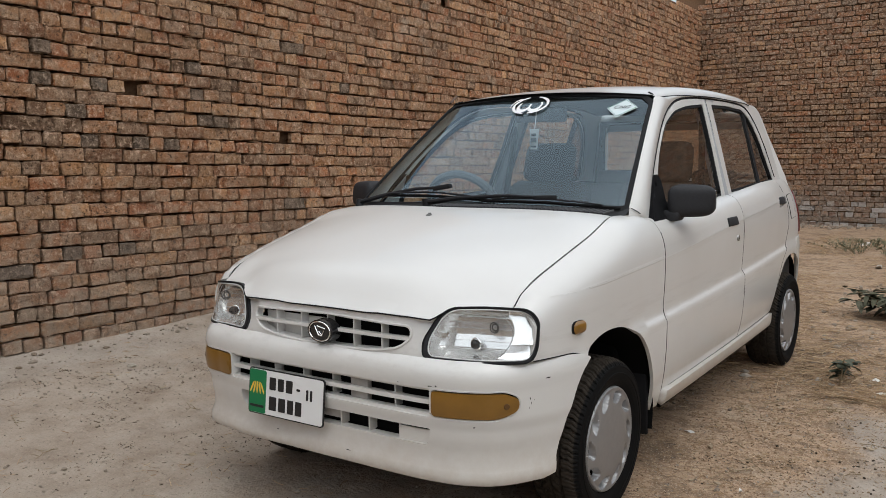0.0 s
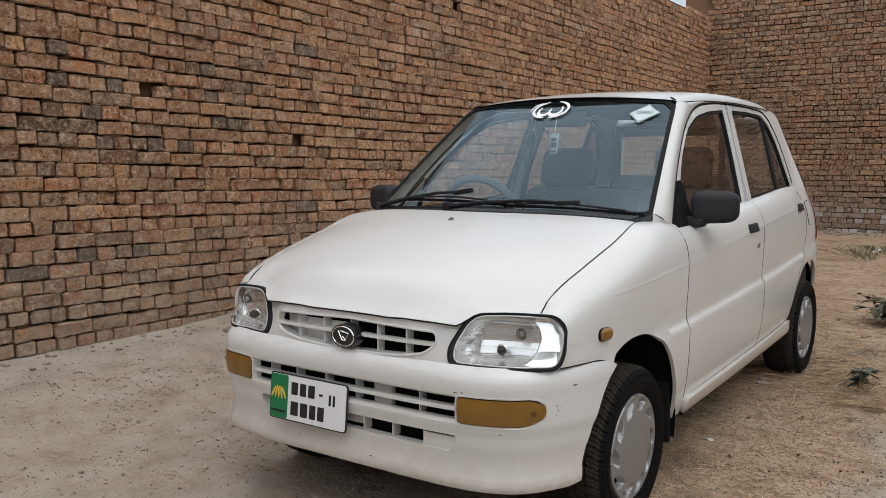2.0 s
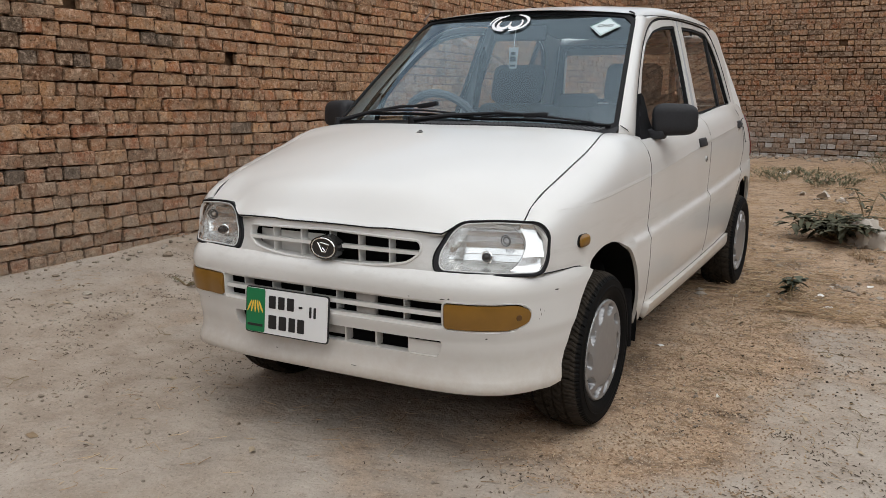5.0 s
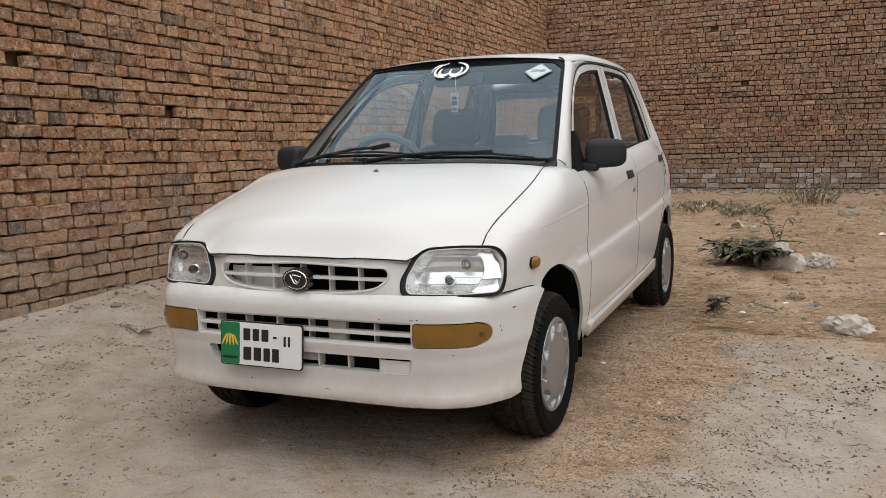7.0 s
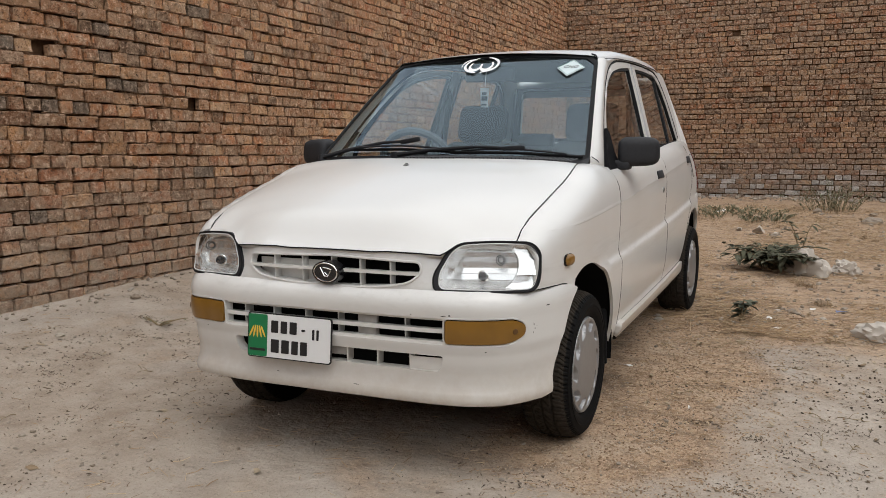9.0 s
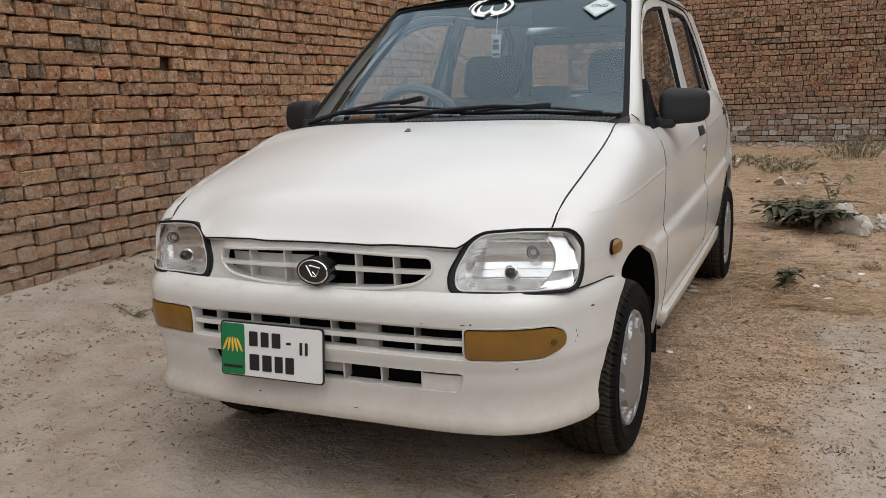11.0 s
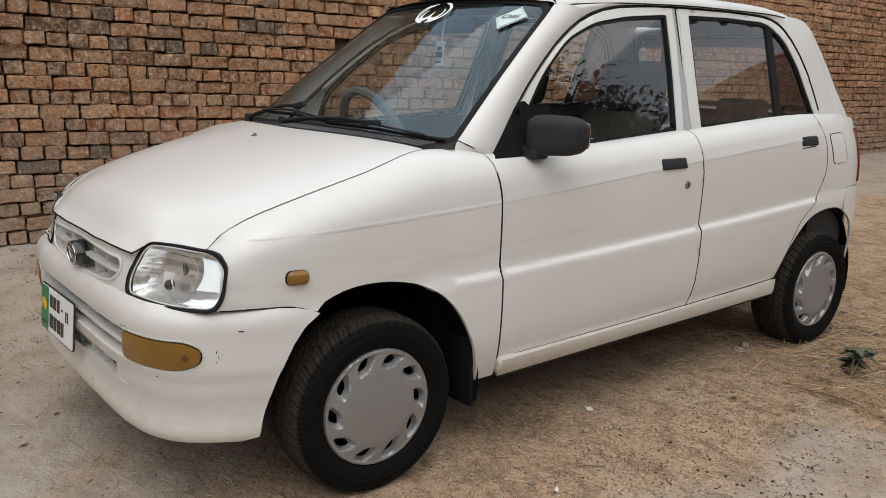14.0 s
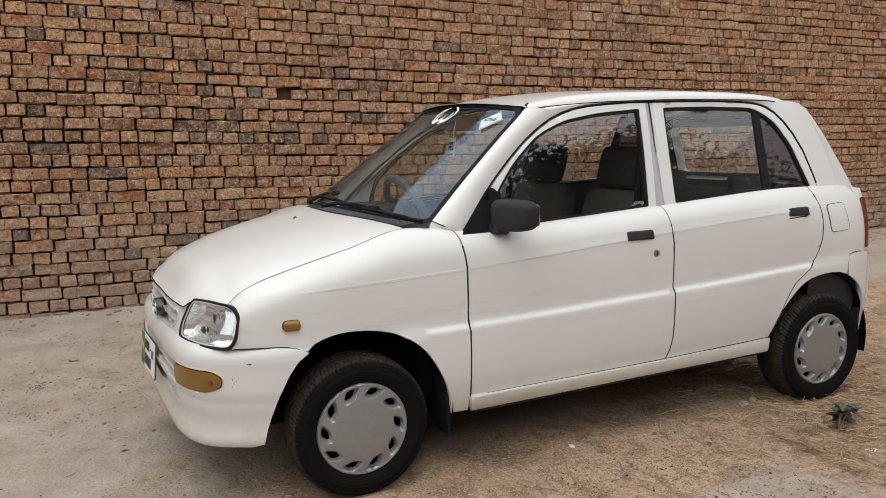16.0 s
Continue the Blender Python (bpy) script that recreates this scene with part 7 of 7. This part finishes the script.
def grass_tuft(x, y, blades, height, seed):
    """Dry grass standing in a tuft."""
    r = random.Random(seed)
    v, f = [], []
    for _ in range(blades):
        a, h, lean = r.uniform(0, math.tau), height * r.uniform(0.4, 1), r.uniform(0.5, 1.8)
        bx, by = r.gauss(0, 0.022), r.gauss(0, 0.022)
        k = len(v)
        for i in range(4):
            t = i / 3
            w = 0.0017 * (1 - 0.85 * t)
            px, py = bx + math.cos(a) * lean * h * t * t, by + math.sin(a) * lean * h * t * t
            v += [(px - math.sin(a) * w, py + math.cos(a) * w, h * t * (1 - 0.25 * t * lean)), (px + math.sin(a) * w, py - math.cos(a) * w, h * t * (1 - 0.25 * t * lean)), (px + math.cos(a) * w, py + math.sin(a) * w, h * t * (1 - 0.25 * t * lean) + w)]
            if i:
                b = k + 3 * i
                f += [(b - 3, b - 2, b + 1, b), (b - 2, b - 1, b + 2, b + 1), (b - 1, b - 3, b, b + 2)]
    ob = obj("grass_tuft", v, f, STRAW)
    ob.location = (x, y, ground_z(x, y) - 0.003)
    return tagged(ob, "low tuft of dry brown grass in the yard", "grass", "grass tufts")


for i in range(130):
    gx, gy = rng.uniform(0.85, 4.0), 2.7 + 7.0 * rng.random() ** 1.3
    grass_tuft(gx, gy, rng.randrange(26, 60), rng.uniform(0.03, 0.10), 300 + i)


def shrub(x, y, stems, height, spread, label, seed):
    """A feathery dry shrub: thin upright stems from a broad foot, each set with many small narrow leaves."""
    r = random.Random(seed)
    plant = new("shrub")
    plant.location = (x, y, ground_z(x, y) - 0.004)
    tagged(plant, label, "plant", "dry shrubs")
    bm = bmesh.new()
    v, f = [], []
    for _ in range(stems):
        a, q = r.uniform(0, math.tau), math.sqrt(r.random())
        foot = Vector((math.cos(a) * q * spread * 0.55, math.sin(a) * q * spread * 0.4, 0))
        h = height * r.uniform(0.55, 1.0) * (1.1 - 0.45 * q)
        lean = Vector((math.cos(a) * q * spread * 0.5 + r.gauss(0, 0.03), math.sin(a) * q * spread * 0.4, h))
        pts = [foot + Vector((lean.x * t * t, lean.y * t * t, h * t)) for t in (0, 0.33, 0.66, 1.0)]
        tube(bm, pts, [0.0035, 0.003, 0.002, 0.001], 4)
        for _ in range(22):
            t = r.uniform(0.12, 1.0)
            b = r.uniform(0, math.tau)
            way = Vector((math.cos(b), math.sin(b), r.uniform(0.3, 1.5))).normalized()
            blade_leaf(v, f, foot + Vector((lean.x * t * t, lean.y * t * t, h * t)), way, Vector((0, 0, 1)), r.uniform(0.025, 0.055), r.uniform(0.003, 0.006), r.uniform(0.1, 0.5))
    tagged(part("brushwood", bm, STALK, plant), kind="stuff")
    tagged(obj("foliage", v, f, SHRUB, plant), kind="stuff")
    return plant


shrub(1.39, 9.57, 70, 0.48, 0.62, "feathery grey-green dry shrub before the far wall", 6)
for i, (x, y, h, w) in enumerate(((0.02, 8.3, 0.16, 0.5), (0.29, 7.98, 0.20, 0.6), (0.55, 7.8, 0.13, 0.5), (0.50, 8.6, 0.14, 0.6), (0.15, 9.0, 0.12, 0.5), (0.80, 7.9, 0.14, 0.4), (2.55, 8.9, 0.18, 0.4), (3.1, 7.4, 0.14, 0.4))):
    shrub(x, y, 16, h, w, "low scruffy dry growth on the straw", 60 + i)


def lump(name, x, y, size, material, label, category, seed, group="", crumple=0.0, turn=None):
    """A rough lump: a crumpled bag or a stone."""
    r = random.Random(seed)
    bm = bmesh.new()
    bmesh.ops.create_icosphere(bm, subdivisions=4, radius=1)
    for v in bm.verts:
        n = v.co.normalized()
        k = 1 + 0.28 * noise.noise(n * 1.7 + Vector((seed, 0, 0))) + 0.13 * noise.noise(n * 4.5 + Vector((0, seed, 0))) + 0.05 * noise.noise(n * 11) - crumple * abs(noise.noise(n * 2.6 + Vector((seed, seed, 0)))) - 0.22 * crumple * abs(noise.noise(n * 6.1 + Vector((seed, 3, 0))))
        v.co = Vector((n.x * size[0] * k, n.y * size[1] * k, max(-0.35, n.z * k) * size[2]))
    ob = part(name, bm, material)
    ob.location, ob.rotation_euler = (x, y, ground_z(x, y) + 0.30 * size[2]), (0, 0, r.uniform(0, 3) if turn is None else radians(turn))
    return tagged(ob, label, category, group)


lump("plastic_bag", 1.27, 3.90, (0.215, 0.085, 0.145), PALE, "crumpled pale plastic bag lying in the weeds", "bag", 1, crumple=0.30, turn=-38)
lump("plastic_bag", 1.55, 4.05, (0.100, 0.08, 0.090), PALE, "crumpled yellowish plastic bag lying on the straw", "bag", 2, crumple=0.42, turn=10)
lump("plastic_bag", 1.70, 1.92, (0.125, 0.085, 0.080), PALE, "crumpled white plastic bag lying on the earth", "bag", 4, crumple=0.26, turn=160)
for i, (x, y, s) in enumerate(((2.6, 5.4, 0.06), (1.1, 5.3, 0.07), (2.4, 7.2, 0.10), (0.9, 6.4, 0.06), (3.1, 8.2, 0.08), (1.9, 9.0, 0.06), (-2.45, 2.1, 0.04), (-2.5, 0.9, 0.035), (-2.2, 0.1, 0.025), (1.25, 2.45, 0.03), (0.95, 4.9, 0.05))):
    lump("stone", x, y, (s, s * 0.8, s * 0.6), CLOD if i % 2 else speckled("grey_stone", (0.38, 0.34, 0.28), 0.9, 0.25, 20, 0.6), "small rough stone lying on the earth", "stone", 20 + i, "loose stones")


def scrap(name, x, y, size, material, label, category, seed, group):
    """A thin curled piece: a dead leaf or a paper scrap."""
    r = random.Random(seed)
    out = rounded([(-size, -size * 0.4), (size * 0.9, -size * 0.55), (size, size * 0.3), (-size * 0.6, size * 0.55)], size * 0.3, 3)
    c1, c2 = r.uniform(-0.5, 0.9), r.uniform(-0.4, 0.6)
    vf = sheet(out, lambda u, v: Vector((u, v, (c1 * u * u + c2 * u * v) / size + 0.002)), size * 0.35, toward=(0, 0, 1), thick=0.0008)
    ob = obj(name, *vf, material)
    ob.location, ob.rotation_euler = (x, y, ground_z(x, y) + 0.004), (r.gauss(0, 0.1), r.gauss(0, 0.1), r.uniform(0, 6))
    return tagged(ob, label, category, group)


def twig(x, y, length, seed):
    """A thin dry twig with a few side shoots, lying on the ground."""
    r = random.Random(seed)
    bm = bmesh.new()
    a = r.uniform(0, math.tau)
    pts, px, py = [], x, y
    for i in range(7):
        pts.append(Vector((px, py, ground_z(px, py) + 0.004 + 0.012 * math.sin(math.pi * i / 6) * r.uniform(0.3, 1.2))))
        a += r.gauss(0, 0.22)
        px, py = px + math.cos(a) * length / 6, py + math.sin(a) * length / 6
    tube(bm, pts, [0.0020 * (1 - 0.1 * i) for i in range(7)], 5)
    for i in (2, 3, 4, 5):
        if r.random() < 0.7:
            b = a + r.choice((-1, 1)) * r.uniform(0.5, 1.1)
            ln = length * r.uniform(0.15, 0.4)
            tip = pts[i] + Vector((math.cos(b) * ln, math.sin(b) * ln, r.uniform(0.0, 0.03)))
            tube(bm, [pts[i], pts[i].lerp(tip, 0.5) + Vector((0, 0, 0.004)), tip], [0.0013, 0.0011, 0.0006], 4)
    ob = part("twig", bm, STALK)
    return tagged(ob, "thin dry twig with side shoots on the earth", "twig", "dry twigs")


for i in range(26):
    twig(rng.gauss(0.98, 0.20), rng.gauss(2.05, 0.42), rng.uniform(0.12, 0.32), 500 + i)
for i in range(14):
    twig(rng.uniform(0.7, 2.3), rng.uniform(0.0, 1.6), rng.uniform(0.05, 0.16), 540 + i)
for i in range(8):
    twig(rng.uniform(-2.4, -0.9), rng.uniform(-1.0, 2.0), rng.uniform(0.05, 0.16), 560 + i)
for i in range(48):
    scrap("dead_leaf", rng.uniform(0.75, 2.1), rng.uniform(0.1, 1.9), rng.uniform(0.008, 0.019), DEADLEAF, "curled dry brown leaf on the earth", "leaf", 600 + i, "dead leaves")
scrap("paper_scrap", 0.617, 0.935, 0.022, PAPER, "small white paper scrap on the earth", "paper", 1, "paper scraps")
scrap("paper_scrap", 0.98, 0.42, 0.012, PAPER, "small white paper scrap on the earth", "paper", 2, "paper scraps")
scrap("paper_scrap", 1.2, 2.0, 0.03, PAPER, "small white paper scrap on the earth", "paper", 3, "paper scraps")
scrap("blue_wrapper", 1.52, 2.62, 0.04, mat("blue_wrapper", (0.14, 0.18, 0.34), 0.4), "torn pale blue wrapper on the straw", "wrapper", 4, "paper scraps")
for i in range(46):
    x, y = (rng.uniform(0.7, 3.0), rng.uniform(0.2, 3.2)) if i % 3 else (rng.uniform(-2.5, 0.0), rng.uniform(-1.2, 2.0))
    if free_spot(x, y) and not (abs(x) < 0.7 and y > -0.7):
        scrap("dead_leaf", x, y, rng.uniform(0.012, 0.03), DEADLEAF, "curled dry brown leaf on the earth", "leaf", 100 + i, "dead leaves")
for i, (x, y, sz) in enumerate(((0.71, 6.74, 0.11), (0.90, 6.70, 0.06), (0.02, 9.0, 0.10), (1.18, 2.50, 0.045), (1.13, 2.20, 0.035), (1.36, 2.62, 0.035), (0.48, 6.9, 0.06), (2.1, 6.2, 0.07))):
    scrap("paper_scrap", x, y, sz, PAPER if i % 3 else PALE, "pale scrap of paper on the straw", "paper", 500 + i, "paper scraps")
lump("stone", 1.24, 9.19, (0.065, 0.05, 0.06), CLOD, "pale stone lying before the far wall", "stone", 71, "loose stones")
lump("stone", 1.85, 8.0, (0.11, 0.07, 0.06), CLOD, "long pale stone lying on the straw", "stone", 72, "loose stones")
scrap("dead_leaf", 1.043, 1.85, 0.035, DEADLEAF, "curled dry brown leaf on the earth", "leaf", 99, "dead leaves")

# ---- brickwork: English bond, a course of headers and a course of stretchers in turn ----
def brick_mesh(length, height, rng, cells):
    """One hand-made brick, x along the wall, y out of it, its face uneven and its edges worn round: vertices and faces."""
    hl, hh, e = length / 2, height / 2, 0.0055
    xs = [-hl] + [-hl + e + (length - 2 * e) * i / cells for i in range(cells + 1)] + [hl]
    zs = [-hh, -hh + e, rng.uniform(-0.008, 0.008), hh - e, hh]
    nx, nz = len(xs), len(zs)
    bulge, slant, lean = rng.uniform(-0.003, 0.003), rng.gauss(0, 0.003), rng.gauss(0, 0.0025)
    chip = rng.choice(((0, 0), (0, 1), (1, 0), (1, 1))) if rng.random() < 0.7 else None
    v = []
    for j, z in enumerate(zs):
        for i, x in enumerate(xs):
            ex, ez = i in (0, nx - 1), j in (0, nz - 1)
            d = bulge * (1 - (x / hl) ** 2) * (1 - (z / hh) ** 2) + slant * x / hl + lean * z / hh + rng.uniform(-0.0052, 0.0052)
            px, pz = x + rng.uniform(-0.0030, 0.0030), z + rng.uniform(-0.0030, 0.0030)
            if ex or ez:
                d -= rng.uniform(0.0030, 0.0075)
            elif i in (1, nx - 2) or j in (1, nz - 2):
                d -= rng.uniform(0.0, 0.0016)
            if ex and ez:
                px, pz = px - math.copysign(rng.uniform(0.003, 0.011), x), pz - math.copysign(rng.uniform(0.002, 0.008), z)
                if chip == (int(x > 0), int(z > 0)):
                    px, pz, d = px - math.copysign(rng.uniform(0.006, 0.018), x), pz - math.copysign(rng.uniform(0.004, 0.011), z), d - 0.008
            v.append((px, d, pz))
    f = [(j * nx + i, (j + 1) * nx + i, (j + 1) * nx + i + 1, j * nx + i + 1) for j in range(nz - 1) for i in range(nx - 1)]
    rim = [i for i in range(nx)] + [j * nx + nx - 1 for j in range(1, nz)] + [(nz - 1) * nx + i for i in range(nx - 2, -1, -1)] + [j * nx for j in range(nz - 2, 0, -1)]
    k = len(v)
    v += [(v[i][0] * 0.985, -0.050, v[i][2] * 0.97) for i in rim]
    n = len(rim)
    f += [(rim[i], rim[(i + 1) % n], k + (i + 1) % n, k + i) for i in range(n)]
    return v, f


def brickwork(wall, along, outward, origin, u0, u1, courses, top, level, pick, holes, dark, seed, single_mat=BRICK, rest_mat=BRICK_LOOSE):
    """Lay a wall: u runs against `along`; level(u, c) is the height of a course's middle. pick(u, z) chooses the bricks that become parts of their own;
    at `holes` a brick is missing, at `dark` it is overburnt."""
    rng = random.Random(seed)
    kinds = {}
    for kind, ln, cells in (("s", 0.2270, 4), ("h", 0.1085, 2)):
        kinds[kind] = []
        for _ in range(14):
            v, f = brick_mesh(ln, 0.0752, rng, cells)
            me = bpy.data.meshes.new("brick")
            me.from_pydata(v, [], f)
            me.polygons.foreach_set("use_smooth", [True] * len(me.polygons))
            me.set_sharp_from_angle(angle=radians(24))
            me.materials.append(single_mat)
            kinds[kind].append(me)
    turn3 = Matrix((along, outward, (0, 0, 1))).transposed()
    rest, burnt, single = ([], []), ([], []), 0
    for c in courses:
        kind = "h" if c % 2 == 0 else "s"
        pitch = 0.1185 if kind == "h" else 0.237
        u = u0 - rng.uniform(0, pitch)
        while u < u1:
            ln = pitch * rng.uniform(0.90, 1.10)
            if kind == "s" and rng.random() < 0.07:
                ln = pitch * 0.5
            uc = u + ln / 2
            u += ln
            z = level(uc, c) + 0.006 * noise.noise((uc * 1.6, c * 0.7, seed + 4)) + rng.gauss(0, 0.0016)
            gone = [hu for hu, hz in holes if abs(uc - hu) < ln * 0.5 and abs(z - hz) < 0.043]
            if z > top or (gone and kind == "h"):
                continue
            if gone:
                # only half of a stretcher is missing
                uc += ln * (0.27 if uc > gone[0] else -0.27)
                ln *= 0.46
            out = rng.gauss(-0.002, 0.0065) - (0.012 if rng.random() < 0.03 else 0)
            place = Vector(origin) - Vector(along) * uc + Vector(outward) * out
            tilt = Euler((rng.gauss(0, 0.025), rng.gauss(0, 0.012), rng.gauss(0, 0.025)))
            hgt = rng.uniform(0.95, 1.05) * (0.92 if rng.random() < 0.06 else 1)
            gap = rng.uniform(0.007, 0.015)
            rot = turn3 @ tilt.to_matrix()
            sooty = any(abs(uc - hu) < ln * 0.5 and abs(z - hz) < 0.043 for hu, hz in dark)
            if single < 300 and pick(uc, z) and not sooty:
                single += 1
                nominal = 0.2270 if kind == "s" else 0.1085
                ob = new("brick", rng.choice(kinds[kind]))
                ob.parent = wall
                ob.matrix_basis = Matrix.LocRotScale((place.x, place.y, z), rot.to_euler(), ((ln - gap) / nominal, 1, hgt))
            else:
                v, f = brick_mesh(ln - gap, 0.0752 * hgt, rng, 4 if ln > 0.16 else 2)
                allv, allf = burnt if sooty else rest
                k = len(allv)
                for p in v:
                    q = rot @ Vector(p)
                    allv.append((q.x + place.x, q.y + place.y, q.z + z))
                allf += [tuple(i + k for i in t) for t in f]
    for name, (allv, allf), m in (("bricks", rest, rest_mat), ("overburnt_bricks", burnt, BRICK_BURNT)):
        if allv:
            joined = tagged(obj(name, allv, allf, m, wall, smooth=True), kind="stuff")
            joined.data.set_sharp_from_angle(angle=radians(24))


def west_level(y, c):
    """The courses of the long wall fall gently towards the back of the yard."""
    return 0.084 + 0.0838 * (c + 0.5) - 0.028 * min(y, 3.0) - 0.010 * max(0.0, y - 3.0) + 0.010 * noise.noise((y * 0.35, c * 0.12, 11))


def north_level(x, c):
    return 0.0125 + 0.085 * c + 0.020 * noise.noise((x * 0.35, c * 0.16, 23))


WEST_HOLES = [(0.647, 1.627), (1.935, 1.342), (4.0, 2.59)]
WEST_DARK = [(-0.03, 1.81), (0.06, 1.65), (0.4, 1.64), (1.12, 1.62), (0.34, 1.28), (0.69, 1.27), (0.93, 1.28), (1.3, 1.45), (0.14, 0.62), (-0.19, 0.55), (0.49, 0.61), (1.01, 1.78), (2.52, 1.73), (1.95, 0.82), (1.91, 2.02), (1.18, 1.46), (-1.13, 1.5), (-1.1, 1.26), (-0.81, 1.08), (0.27, 1.45), (-0.57, 0.48), (-1.31, 0.66), (-1.03, 1.98)]
ws_dir = Vector((WALL_SLOPE, 1, 0)).normalized()
brickwork(wall_left, -ws_dir, Vector((ws_dir.y, -ws_dir.x, 0)), (WALL_X, 0, 0), -7.0, 12.3, range(-2, 46), 3.575, west_level, lambda u, z: -0.7 < u < 1.7 and 0.1 < z < 1.6, WEST_HOLES, WEST_DARK, 11)
brickwork(wall_back, Vector((-1, 0, 0)), Vector((0, -1, 0)), (0, BACK_Y, 0), -3.05, 8.7, range(51), 9.0, north_level, lambda u, z: -0.6 < u < 1.6 and z < 2.6, [(-0.17, 2.73), (0.35, 1.83)], [], 23, BRICK_FAR, BRICK_FAR_LOOSE)

# mud that was squeezed out of the joints and has crumbled
v, f = [], []
rng = random.Random(77)
for _ in range(11000):
    y, c = -2.4 + 12.0 * rng.random() ** 1.3, rng.randrange(0, 45)
    z = west_level(y, c) - 0.042 + rng.gauss(0.0, 0.003)
    if z > 3.56 or z < 0.1:
        continue
    s = 0.003 + 0.0075 * rng.random() ** 2
    long = rng.uniform(1.0, 6.0)
    k = len(v)
    for p in ICO:
        q = p * rng.uniform(0.6, 1.3) * s
        v.append((wall_x(y) - 0.019 + q.x + rng.gauss(0, 0.004), y + q.y * long, z + q.z * 0.8))
    f += [tuple(i + k for i in t) for t in ICOF]
crumbs = obj("mortar_crumbs", v, f, MUD, wall_left, smooth=False)
tagged(crumbs, kind="stuff")
